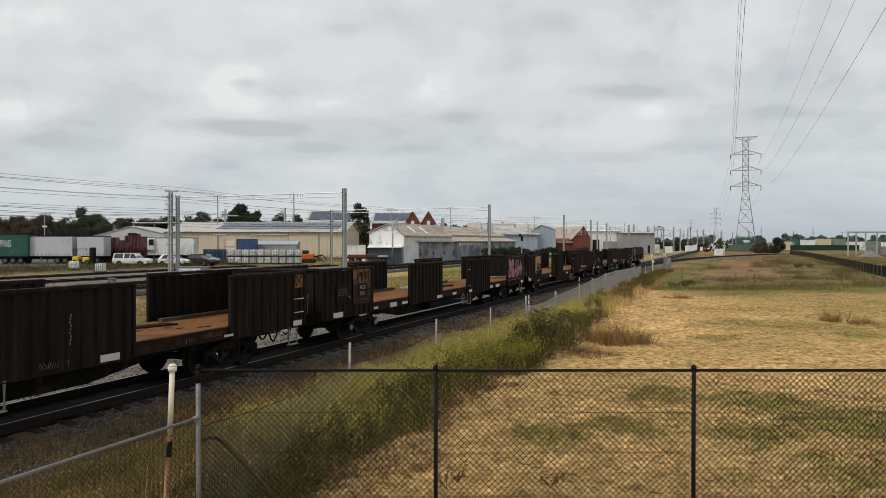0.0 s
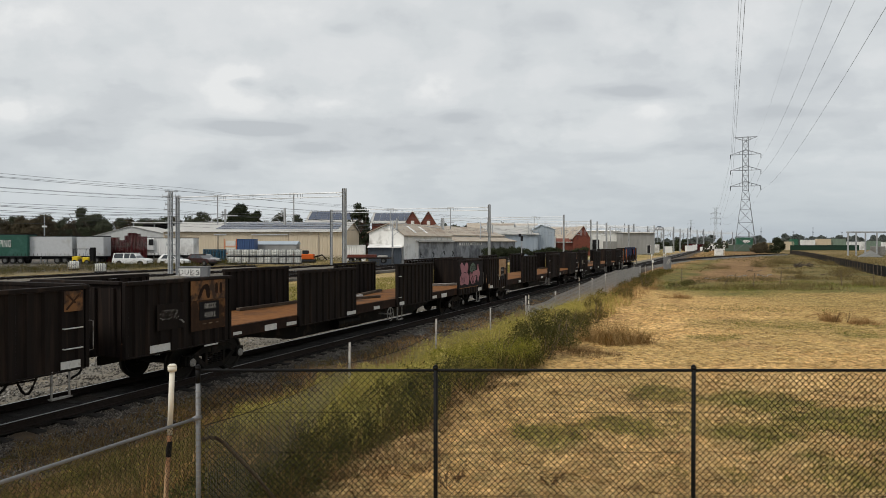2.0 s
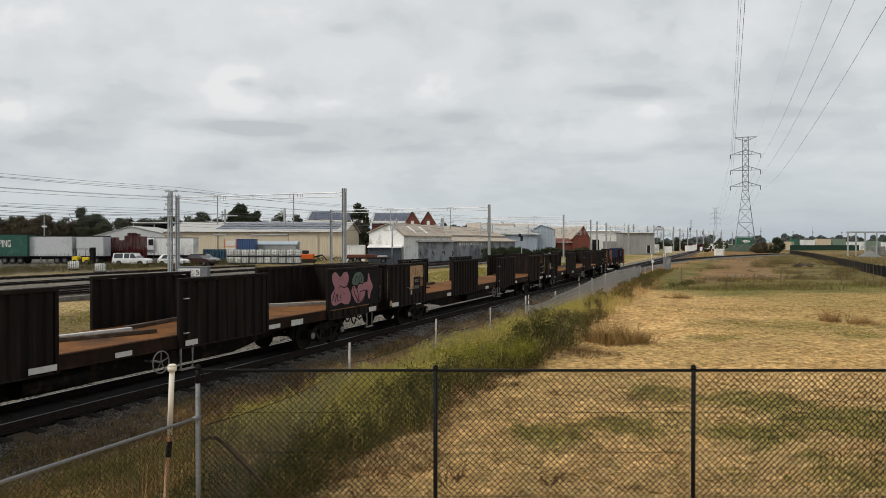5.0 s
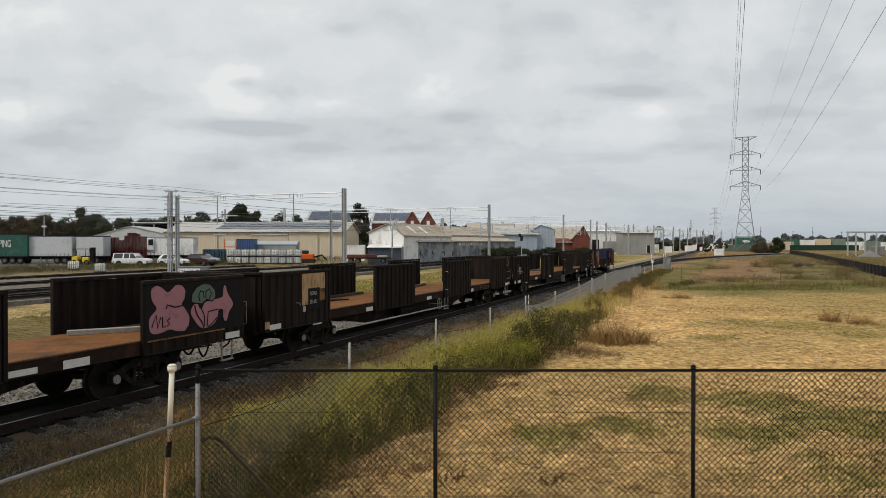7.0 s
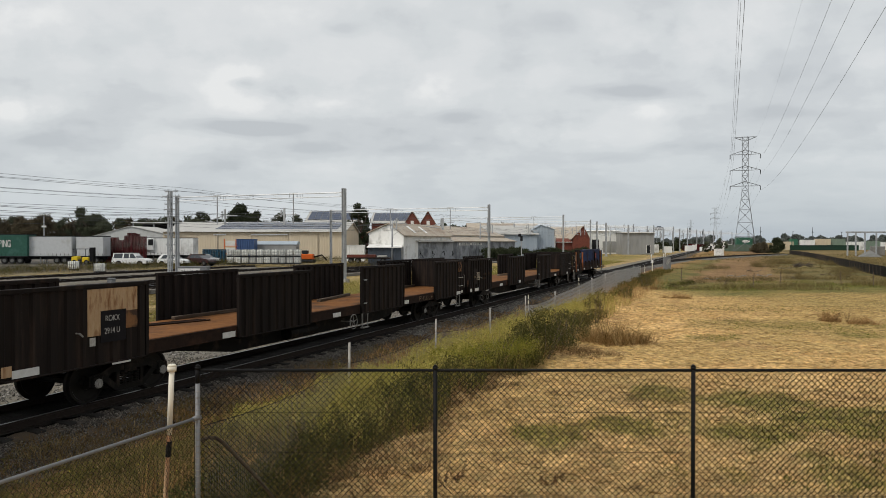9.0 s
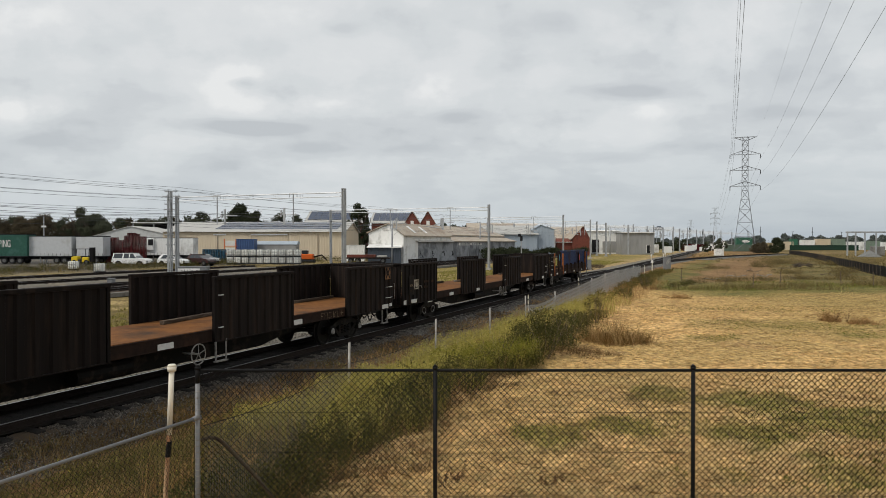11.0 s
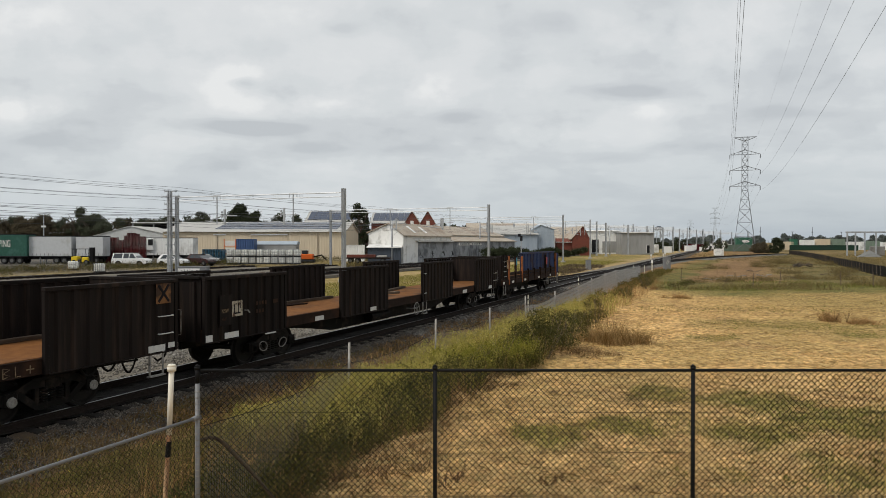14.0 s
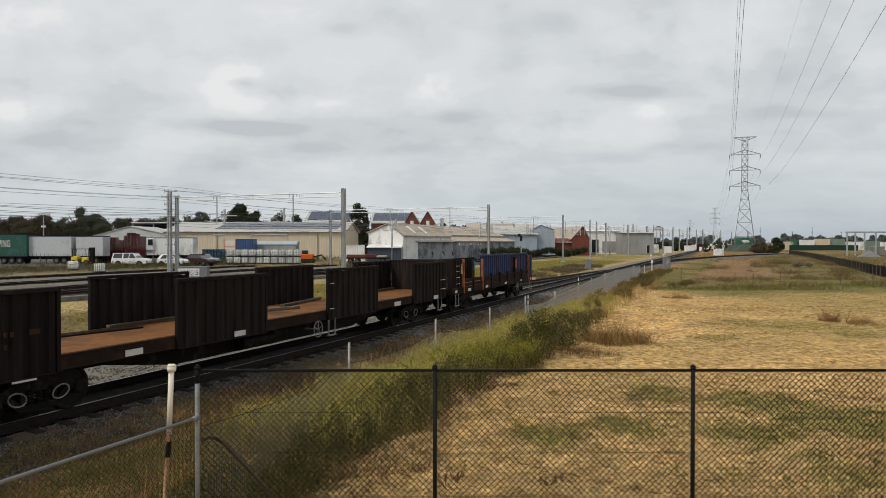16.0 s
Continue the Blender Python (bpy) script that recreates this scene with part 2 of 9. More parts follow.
    # steel of the far pylons, with haze put into its paler grey
    M["pylon_far"] = mat("haze_tinted_pylon_steel", (0.36, 0.385, 0.41), (0.32, 0.34, 0.36), 3, 0.7, 0.0, bump=0)
    M["concrete"] = mat("pale_concrete", (0.40, 0.39, 0.36), (0.32, 0.31, 0.28), 5, 0.9, 0, (0.22, 0.2, 0.17), 1.2)


materials()

# ---- mesh helpers ----
def part(name, bm, material, parent=None, label="", smooth=False):
    me = bpy.data.meshes.new(name)
    bmesh.ops.recalc_face_normals(bm, faces=bm.faces)
    bm.to_mesh(me)
    bm.free()
    me.materials.append(M[material] if isinstance(material, str) else material)
    if smooth:
        for poly in me.polygons: poly.use_smooth = True
    ob = new(name, me)
    if parent: ob.parent = parent
    if label: ob["label"] = label
    return ob


def share(name, ob, parent, m):
    """Another object on the same mesh."""
    o = new(name, ob.data)
    o.parent, o.matrix_basis = parent, m
    return o


def box(bm, x0, x1, y0, y1, z0, z1, bevel=0.0):
    r = bmesh.ops.create_cube(bm, size=1.0)
    for v in r["verts"]:
        v.co = Vector((x0 + (v.co.x + 0.5) * (x1 - x0), y0 + (v.co.y + 0.5) * (y1 - y0), z0 + (v.co.z + 0.5) * (z1 - z0)))
    if bevel:
        es = list({e for v in r["verts"] for e in v.link_edges})
        bmesh.ops.bevel(bm, geom=es, offset=bevel, segments=1, affect="EDGES")
    return r["verts"]


def tube(bm, a, b, r0, r1=None, n=8, cap=True):
    a, b = Vector(a), Vector(b)
    r1 = r0 if r1 is None else r1
    d = (b - a)
    q = d.to_track_quat("Z", "Y").to_matrix()
    rings = []
    for p, r in ((a, r0), (b, r1)):
        rings.append([bm.verts.new(p + q @ Vector((r * math.cos(2 * math.pi * i / n), r * math.sin(2 * math.pi * i / n), 0))) for i in range(n)])
    for i in range(n):
        j = (i + 1) % n
        bm.faces.new((rings[0][i], rings[0][j], rings[1][j], rings[1][i]))
    if cap:
        bm.faces.new(list(reversed(rings[0]))), bm.faces.new(rings[1])
    return rings


def path_tube(bm, pts, r, n=6):
    """One unbroken round bar through the points."""
    pts = [Vector(p) for p in pts]
    rings = []
    for i, p in enumerate(pts):
        d = (pts[min(i + 1, len(pts) - 1)] - pts[max(i - 1, 0)])
        if d.length < 1e-6: d = Vector((0, 0, 1))
        d.normalize()
        ref = Vector((0, 0, 1)) if abs(d.z) < 0.9 else Vector((0, 1, 0))
        a = d.cross(ref).normalized()
        b = d.cross(a)
        if rings and a.dot(last) < 0 and abs(a.dot(last)) > 0.5: a, b = -a, -b
        last = a
        rings.append([bm.verts.new(p + (a * math.cos(2 * math.pi * k / n) + b * math.sin(2 * math.pi * k / n)) * r) for k in range(n)])
    for u, v in zip(rings, rings[1:]):
        for k in range(n): bm.faces.new((u[k], u[(k + 1) % n], v[(k + 1) % n], v[k]))
    bm.faces.new(list(reversed(rings[0]))), bm.faces.new(rings[-1])


def prism(bm, outline, axis, lo, hi):
    """An outline in the plane across axis, drawn out from lo to hi. axis y: (x, z); x: (y, z); z: (x, y)."""
    def at(p, h):
        return {"y": (p[0], h, p[1]), "x": (h, p[0], p[1]), "z": (p[0], p[1], h)}[axis]
    va = [bm.verts.new(at(p, lo)) for p in outline]
    vb = [bm.verts.new(at(p, hi)) for p in outline]
    k = len(outline)
    bm.faces.new(va), bm.faces.new(list(reversed(vb)))
    for i in range(k): bm.faces.new((va[i], va[(i + 1) % k], vb[(i + 1) % k], vb[i]))


def thing(name, label, category, m=None, group="", kind=""):
    e = new(name)
    e.empty_display_size = 0.2
    if m is not None: e.matrix_basis = m
    return tagged(e, label, category, group, kind)


def fast_mesh(name, verts, faces, material, parent=None):
    """Verts (n,3) and equal-length faces (m,k) as arrays."""
    me = bpy.data.meshes.new(name)
    verts, faces = np.asarray(verts, np.float32), np.asarray(faces, np.int32)
    k = faces.shape[1]
    me.vertices.add(len(verts)); me.vertices.foreach_set("co", verts.ravel())
    me.loops.add(faces.size); me.loops.foreach_set("vertex_index", faces.ravel())
    me.polygons.add(len(faces))
    me.polygons.foreach_set("loop_start", np.arange(0, faces.size, k, dtype=np.int32))
    me.update(calc_edges=True)
    me.materials.append(M[material] if isinstance(material, str) else material)
    ob = new(name, me)
    if parent: ob.parent = parent
    return ob


# ---- the plan: s runs along the freight line, l to its side towards the viewer ----
TH = radians(22.18)
UX, UY = math.sin(TH), math.cos(TH)
NX, NY = math.cos(TH), -math.sin(TH)
OX, OY = -13.53 * NX, -13.53 * NY
RZ = 90 - 22.18


def at(s, l, z=0.0):
    return Vector((OX + s * UX + l * NX, OY + s * UY + l * NY, z))


def lane(s, l, z=0.0, turn=0.0):
    p = at(s, l, z)
    return pose(p.x, p.y, p.z, 0, 0, RZ + turn)


def plan(x, y):
    dx, dy = x - OX, y - OY
    return dx * UX + dy * UY, dx * NX + dy * NY

# ---- ground ----
def lerp(a, b, t):
    return tuple(p + (q - p) * t for p, q in zip(a, b))


def step(lo, hi, v):
    t = min(1.0, max(0.0, (v - lo) / (hi - lo)))
    return t * t * (3 - 2 * t)


def fbm(x, y, k, seed=0.0):
    return noise.fractal(Vector((x * k, y * k, seed)), 1.0, 2.0, 4, noise_basis="PERLIN_ORIGINAL")


def ground_z(x, y):
    s, l = plan(x, y)
    z = -0.52 + 0.06 * fbm(x, y, 0.15)
    z += 0.5 * step(-50, -60, l)                       # the yard lies as high as the rails
    z += 0.12 * step(150, 400, y)
    z += 0.2 * math.exp(-((l - 6.2) / 1.6) ** 2) * step(10, 20, s + 4)   # low bank under the old fence
    return z


STRAW, PALE, OLIVE, GREEN, SOIL, ASPH, RUSTY = (0.30, 0.178, 0.066), (0.58, 0.40, 0.18), (0.135, 0.115, 0.033), (0.085, 0.095, 0.024), (0.115, 0.066, 0.034), (0.06, 0.058, 0.056), (0.2, 0.11, 0.06)


# where the paddock stays green: centre and half breadths
LUSH = ((4.2, 15.4, 1.2, 1.3), (2.4, 14.7, 0.8, 1.0), (5.9, 18.4, 0.9, 1.2), (6.5, 14.9, 1.5, 1.4), (8.0, 17.4, 1.9, 1.8), (8.8, 15.2, 2.0, 1.9), (6.9, 11.9, 1.8, 1.4), (8.4, 11.6, 2.4, 1.7), (9.6, 13.2, 1.8, 1.6), (18.4, 30.6, 2.4, 1.2), (13.9, 35.0, 1.3, 1.4), (11.4, 29.7, 1.2, 1.0), (16.9, 33.5, 3.8, 1.4), (17, 42, 6, 2.6))


def lushness(x, y):
    if y > 50: return 0.0
    w = 0.9 * fbm(x, y, 0.7, 33.0) + 0.5 * fbm(x, y, 2.1, 12.0)
    return max(step(1.25, 0.35, math.hypot((x - a) / p, (y - b) / q) + w) for a, b, p, q in LUSH)


def ground_col(x, y):
    s, l = plan(x, y)
    n1, n2 = fbm(x, y, 0.09, 3.1), fbm(x, y, 0.45, 9.2)
    n3 = fbm(x * 0.5, y, 0.16, 5.5)
    if l > 1.0:
        c = lerp(STRAW, PALE, 0.30 + 0.5 * step(-0.5, 0.5, 0.35 * n2 + 0.3 * n1 + 0.8 * fbm(x * 0.6, y, 1.7, 21.0)))
        c = lerp(c, OLIVE, 0.35 * step(0.12, 0.5, n1 + 0.35 * n2))
        c = lerp(c, lerp((0.12, 0.10, 0.022), (0.08, 0.082, 0.014), 0.5 + n2), 0.85 * lushness(x, y) * step(40, 22, y))
        c = lerp(c, RUSTY, 0.35 * step(0.25, 0.6, fbm(x, y, 0.3, 17)))
        c = lerp(c, (0.15, 0.085, 0.036), 0.7 * step(8.2 + 0.7 * step(15, 10, s), 7.0, l + 0.9 * n2) * step(34, 26, y))
        c = lerp(c, OLIVE, 0.6 * step(9, 26, x + 6 * n1) * step(22, 38, y + 6 * n2))
        # green strip, then a dirt track and rough verge
        c = lerp(c, lerp(GREEN, OLIVE, 0.4 + 0.6 * n2), 0.9 * step(50, 58, y + 6 * n1) * step(80, 68, y + 6 * n1) * step(12, 20, x))
        off = x - 37 - 0.44 * (y - 90) + 1.6 * n1 + 1.2 * n2
        far = step(64, 74, y + 5 * n1)
        c = lerp(c, lerp(lerp((0.075, 0.068, 0.022), (0.12, 0.09, 0.037), step(-0.2, 0.4, n2)), (0.19, 0.135, 0.057), step(0.05, 0.45, n1)), 0.92 * far)
        c = lerp(c, lerp((0.19, 0.11, 0.043), (0.27, 0.172, 0.07), 0.5 + n2), 0.85 * far * step(-7.5, -9.5, off))
        c = lerp(c, lerp((0.085, 0.085, 0.022), (0.14, 0.12, 0.035), 0.5 + n2), 0.85 * far * step(-9.5, -7.5, off) * step(-3.0, -4.6, off))
        c = lerp(c, lerp((0.085, 0.08, 0.028), (0.15, 0.12, 0.045), 0.5 + n2), 0.7 * far * step(5, 9, off) * step(150, 110, y))
        c = lerp(c, lerp((0.15, 0.092, 0.045), (0.21, 0.135, 0.066), 0.5 + n2), step(66, 74, y) * step(5.8, 3.8, abs(off)))
        c = lerp(c, lerp(SOIL, (0.17, 0.10, 0.05), step(-0.3, 0.3, n2)), 0.92 * step(4.4, 3.2, l + 0.6 * n2))
    elif l > -50:
        c = lerp((0.2, 0.16, 0.05), (0.16, 0.14, 0.045), step(-0.3, 0.3, n1 + 0.5 * n2))
        c = lerp(c, (0.105, 0.08, 0.03), 0.85 * step(-8, -17, x + 3 * n2) * step(66, 50, y))
        c = lerp(c, (0.30, 0.22, 0.12), 0.9 * step(-9, -5, l + 3 * n1))
        c = lerp(c, (0.27, 0.21, 0.10), step(0.05, 0.4, n3))
    else:
        c = lerp((0.2, 0.16, 0.07), ASPH, step(-55, -63, l + 3 * n1))
        c = lerp(c, lerp(ASPH, (0.16, 0.15, 0.13), 0.6), step(0.0, 0.4, n3))
    return tuple(max(0.01, v) for v in c)


def graded(lo, hi, stepsize, far_lo, far_hi):
    mid = list(np.arange(lo, hi, stepsize))
    out, d, v = [], stepsize, hi
    while v < far_hi: out.append(v); d *= 1.075; v += d
    out.append(far_hi)
    pre, d, v = [], stepsize, lo - stepsize
    while v > far_lo: pre.append(v); d *= 1.075; v -= d
    pre.append(far_lo)
    return list(reversed(pre)) + mid + out


def build_ground():
    xs, ys = graded(-14, 22, 0.4, -3000, 3000), graded(8, 60, 0.4, -400, 4000)
    nx, ny = len(xs), len(ys)
    V = np.array([(x, y, ground_z(x, y)) for y in ys for x in xs], np.float32)
    i, j = np.meshgrid(np.arange(nx - 1), np.arange(ny - 1))
    a = (j * nx + i).ravel()
    F = np.stack([a, a + 1, a + nx + 1, a + nx], 1)
    m, nt, p = nodes_of("dry_grass_and_soil")
    at_ = nt.nodes.new("ShaderNodeVertexColor"); at_.layer_name = "soil"
    co = nt.nodes.new("ShaderNodeTexCoord").outputs["Object"]
    fine = tex_noise(nt, co, 5.5, 9, 0.72, (1.0, 0.6, 1.0))
    mid = tex_noise(nt, co, 1.3, 6, 0.6)
    streak = tex_noise(nt, co, 3.0, 6, 0.65, (1.0, 0.35, 1.0))
    col = mix_col(nt, sharpen(nt, fine, 0.40, 0.64), mix_col(nt, 1.0, at_.outputs[0], (1.72, 1.66, 1.56), "MULTIPLY"), mix_col(nt, 1.0, at_.outputs[0], (0.34, 0.285, 0.235), "MULTIPLY"))
    col = mix_col(nt, sharpen(nt, mid, 0.5, 0.72), col, mix_col(nt, 1.0, col, (0.55, 0.53, 0.44), "MULTIPLY"))
    col = mix_col(nt, sharpen(nt, streak, 0.5, 0.75), col, mix_col(nt, 1.0, col, (1.25, 1.2, 1.1), "MULTIPLY"))
    nt.links.new(col, p.inputs["Base Color"])
    p.inputs["Roughness"].default_value = 0.95
    p.inputs["Specular IOR Level"].default_value = 0.15
    bp = nt.nodes.new("ShaderNodeBump"); bp.inputs["Strength"].default_value, bp.inputs["Distance"].default_value = 0.8, 0.06
    nt.links.new(fine, bp.inputs["Height"]); nt.links.new(bp.outputs[0], p.inputs["Normal"])
    ob = fast_mesh("ground", V, F, m)
    attr = ob.data.color_attributes.new("soil", "FLOAT_COLOR", "POINT")
    C = np.array([(*ground_col(v[0], v[1]), 1.0) for v in V], np.float32)
    attr.data.foreach_set("color", C.ravel())
    for poly in ob.data.polygons: poly.use_smooth = True
    tagged(ob, "dry straw paddock with green weeds and bare soil", "ground", kind="structure")


build_ground()


# ---- railway tracks ----
def rail_outline():
    return [(-0.07, -0.16), (0.07, -0.16), (0.07, -0.148), (0.012, -0.13), (0.012, -0.045), (0.036, -0.035), (0.036, -0.004), (0.028, 0), (-0.028, 0), (-0.036, -0.004), (-0.036, -0.035), (-0.012, -0.045), (-0.012, -0.13), (-0.07, -0.148)]


def build_rail(name, trk, s0, s1, l):
    bm = bmesh.new()
    prism(bm, rail_outline(), "x", s0, s1)
    ob = part(name, bm, "rail_side", trk)
    ob.matrix_basis = pose(0, -l, 0)
    bm = bmesh.new()
    box(bm, s0, s1, -0.024, 0.024, -0.001, 0.003)
    part("running_surface", bm, "rail_top", ob, "polished steel running surface")
    return ob


def bed(name, s0, s1, prof, material, parent, seed, cell=0.35, rough=0.035):
    """A strip of ballast along the line; prof: (l, z) across, finely broken up."""
    ls, zs = [p[0] for p in prof], [p[1] for p in prof]
    L = np.arange(min(ls), max(ls) + 0.01, 0.22)
    S = np.arange(s0, s1, cell)
    Z = np.interp(L, ls, zs)
    rng = np.random.default_rng(seed)
    SS, LL = np.meshgrid(S, L)
    ZZ = np.repeat(Z[:, None], len(S), 1) + rng.normal(0, rough * 0.6, SS.shape)
    V = np.stack([SS, -LL, ZZ], -1).reshape(-1, 3)
    n = len(S)
    i, j = np.meshgrid(np.arange(n - 1), np.arange(len(L) - 1))
    a = (j * n + i).ravel()
    ob = fast_mesh(name, V, np.stack([a, a + n, a + n + 1, a + 1], 1), material, parent)
    return ob


def stones(name, s0, s1, l0, l1, zf, count, size, material, parent, seed):
    """Loose broken stones, each an eight-sided lump."""
    rng = np.random.default_rng(seed)
    base = np.array([(1, 0, 0), (-1, 0, 0), (0, 1, 0), (0, -1, 0), (0, 0, 1), (0, 0, -1)], float)
    fc = np.array([(0, 2, 4), (2, 1, 4), (1, 3, 4), (3, 0, 4), (2, 0, 5), (1, 2, 5), (3, 1, 5), (0, 3, 5)])
    s = s0 + (s1 - s0) * rng.random(count) ** 1.5
    l = l0 + (l1 - l0) * rng.random(count)
    sc = size * (0.55 + rng.random((count, 1, 1)) * 0.9) * (0.6 + 0.8 * rng.random((count, 6, 1)))
    ang = rng.random(count) * 6.28
    ca, sa = np.cos(ang), np.sin(ang)
    P = base[None] * sc
    P = P @ np.array([[0.8, 0.5, 0.33], [-0.6, 0.7, 0.38], [-0.04, -0.5, 0.86]])
    X, Y = P[..., 0] * ca[:, None] - P[..., 1] * sa[:, None], P[..., 0] * sa[:, None] + P[..., 1] * ca[:, None]
    z = np.array([zf(v) for v in l])
    V = np.stack([X + s[:, None], Y - l[:, None], P[..., 2] + z[:, None] + size * 0.3], -1).reshape(-1, 3)
    F = (fc[None] + 6 * np.arange(count)[:, None, None]).reshape(-1, 3)
    return fast_mesh(name, V, F, material, parent)


def stone_mat(name, a, b, c):
    m, nt, p = nodes_of(name)
    g = nt.nodes.new("ShaderNodeNewGeometry")
    r = nt.nodes.new("ShaderNodeValToRGB")
    e = r.color_ramp.elements
    e.new(0.5)
    for el, pos, col in zip(e, (0, 0.6, 1), (a, b, c)): el.position, el.color = pos, (*col, 1)
    nt.links.new(g.outputs["Random Per Island"], r.inputs[0])
    co = nt.nodes.new("ShaderNodeTexCoord").outputs["Object"]
    nt.links.new(mix_col(nt, sharpen(nt, tex_noise(nt, co, 0.6, 4), 0.4, 0.7), r.outputs[0], mix_col(nt, 1.0, r.outputs[0], (0.6, 0.55, 0.5), "MULTIPLY")), p.inputs["Base Color"])
    p.inputs["Roughness"].default_value = 0.9
    return m


M["stone_dark"] = stone_mat("dark_grey_ballast_stone", (0.03, 0.025, 0.021), (0.088, 0.077, 0.065), (0.25, 0.23, 0.20))
M["stone_grey"] = stone_mat("mid_grey_ballast_stone", (0.04, 0.035, 0.03), (0.12, 0.11, 0.097), (0.30, 0.28, 0.25))
M["stone_pale"] = stone_mat("pale_grey_ballast_stone", (0.07, 0.064, 0.056), (0.17, 0.16, 0.142), (0.34, 0.32, 0.29))


def build_sleepers(trk, s0, s1, half, z, near_limit):
    bm = bmesh.new()
    box(bm, -0.12, 0.12, -half, half, z - 0.2, z, 0.02)
    first = part("sleeper", bm, "sleeper", trk)
    first.matrix_basis = pose(s0, 0, 0)
    s = s0 + 0.68
    while s < min(s1, near_limit):
        share("sleeper", first, trk, pose(s, 0, 0)); s += 0.68
    if s < s1:
        bm = bmesh.new()
        while s < s1: box(bm, s - 0.12, s + 0.12, -half, half, z - 0.2, z); s += 0.68
        ob = part("far_sleepers", bm, "sleeper", trk)
        ob["kind"] = "stuff"


trk = thing("railway_track", "freight line with polished rails on oily grey ballast, shade-darkened between the rails", "track", lane(0, 0), kind="structure")
build_rail("rail", trk, -40, 420, 0.7525)
build_rail("rail", trk, -40, 420, -0.7525)
bed("ballast_near", -40, 420, [(1.0, -0.19), (1.6, -0.25), (2.2, -0.38), (3.2, -0.68)], "ballast_mixed", trk, 1)
# strip under the train, its shadow painted in with the oily black
bed("ballast_middle", -40, 420, [(-1.0, -0.165), (1.15, -0.16)], "ballast_oily_shade", trk, 5, 0.35, 0.02)
bed("ballast_outer", 66, 420, [(-5.0, -0.66), (-4.0, -0.4), (-2.2, -0.25), (-0.9, -0.215)], "ballast_pale", trk, 6)
bed("ballast_far", -40, 66, [(-7.6, -0.66), (-6.4, -0.36), (-2.2, -0.25), (-0.9, -0.215)], "ballast_pale", trk, 2)
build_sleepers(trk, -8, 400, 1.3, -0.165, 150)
nz = lambda l: float(np.interp(l, [0, 1.0, 1.6, 2.2, 3.2], [-0.19, -0.19, -0.25, -0.38, -0.68]))
fz = lambda l: float(np.interp(l, [-7.6, -6.4, -2.2, 0], [-0.66, -0.36, -0.25, -0.21]))
stones("stones_dark", 0, 32, 1.0, 2.9, nz, 70000, 0.020, "stone_dark", trk, 3)["kind"] = "stuff"
stones("stones_grey", 26, 84, 1.0, 2.8, nz, 34000, 0.034, "stone_grey", trk, 8)["kind"] = "stuff"
stones("stones_pale", 5, 60, -6.6, -0.95, fz, 22000, 0.032, "stone_pale", trk, 4)["kind"] = "stuff"

# ---- the train ----
LEN, BAY, X0 = 23.35, 3.5, -0.2   # a panel is 3.5 m long; the wagon runs from X0 to LEN
PANELS = (X0, 6.44, 13.18, 19.85)
SIDE = 1.36


def panel_mesh():
    """The ribbed sheet of one side panel."""
    bm = bmesh.new()
    w = BAY
    pts, n = [], 9
    p = (w - 0.18) / n
    for i in range(n):
        x = 0.09 + i * p
        pts += [(x, 0.008), (x + p * 0.42, 0.008), (x + p * 0.52, -0.04), (x + p * 0.9, -0.04)]
    pts.append((w - 0.09, 0.008))
    back = [(x, y + 0.012) for x, y in reversed(pts)]
    prism(bm, pts + back, "z", 0.93, 2.49)
    return bm


def panel_post():
    bm = bmesh.new(); box(bm, 0.0, 0.09, -0.046, 0.05, 0.92, 2.5, 0.008); return bm


def panel_top():
    bm = bmesh.new(); box(bm, 0.0, BAY, -0.07, 0.06, 2.5, 2.585, 0.012); return bm


def panel_base():
    bm = bmesh.new(); box(bm, 0.092, BAY - 0.092, -0.044, 0.02, 0.90, 0.928, 0.006); return bm


def side_panel(w, m):
    o = shared("side_panel", panel_mesh, "wagon", w, m)
    shared("post", panel_post, "wagon", o, pose(0, 0, 0)), shared("post", panel_post, "wagon", o, pose(BAY - 0.09, 0, 0))
    shared("top_rail", panel_top, "wagon", o, pose(0, 0, 0)), shared("base_rail", panel_base, "wagon", o, pose(0, 0, 0))


def wheelset_mesh():
    bm = bmesh.new()
    tube(bm, (0, -1.02, 0), (0, 1.02, 0), 0.07, n=10)
    for sgn in (-1, 1):
        prof = [(0.68, 0.49), (0.71, 0.49), (0.73, 0.455), (0.82, 0.45), (0.82, 0.40), (0.78, 0.37), (0.77, 0.16), (0.84, 0.13), (0.84, 0.08), (0.66, 0.08), (0.66, 0.15), (0.70, 0.18), (0.71, 0.37), (0.68, 0.40)]
        n = 28
        ring = [[bm.verts.new((r * math.sin(2 * math.pi * k / n), sgn * y, r * math.cos(2 * math.pi * k / n))) for y, r in prof] for k in range(n)]
        for k in range(n):
            a, b = ring[k], ring[(k + 1) % n]
            for q in range(len(prof)):
                w = (q + 1) % len(prof)
                bm.faces.new((a[q], a[w], b[w], b[q]))
        # a pale worn cap on the axle end
        tube(bm, (0, sgn * 1.02, 0), (0, sgn * 1.14, 0), 0.10, 0.085, 10)
    return bm


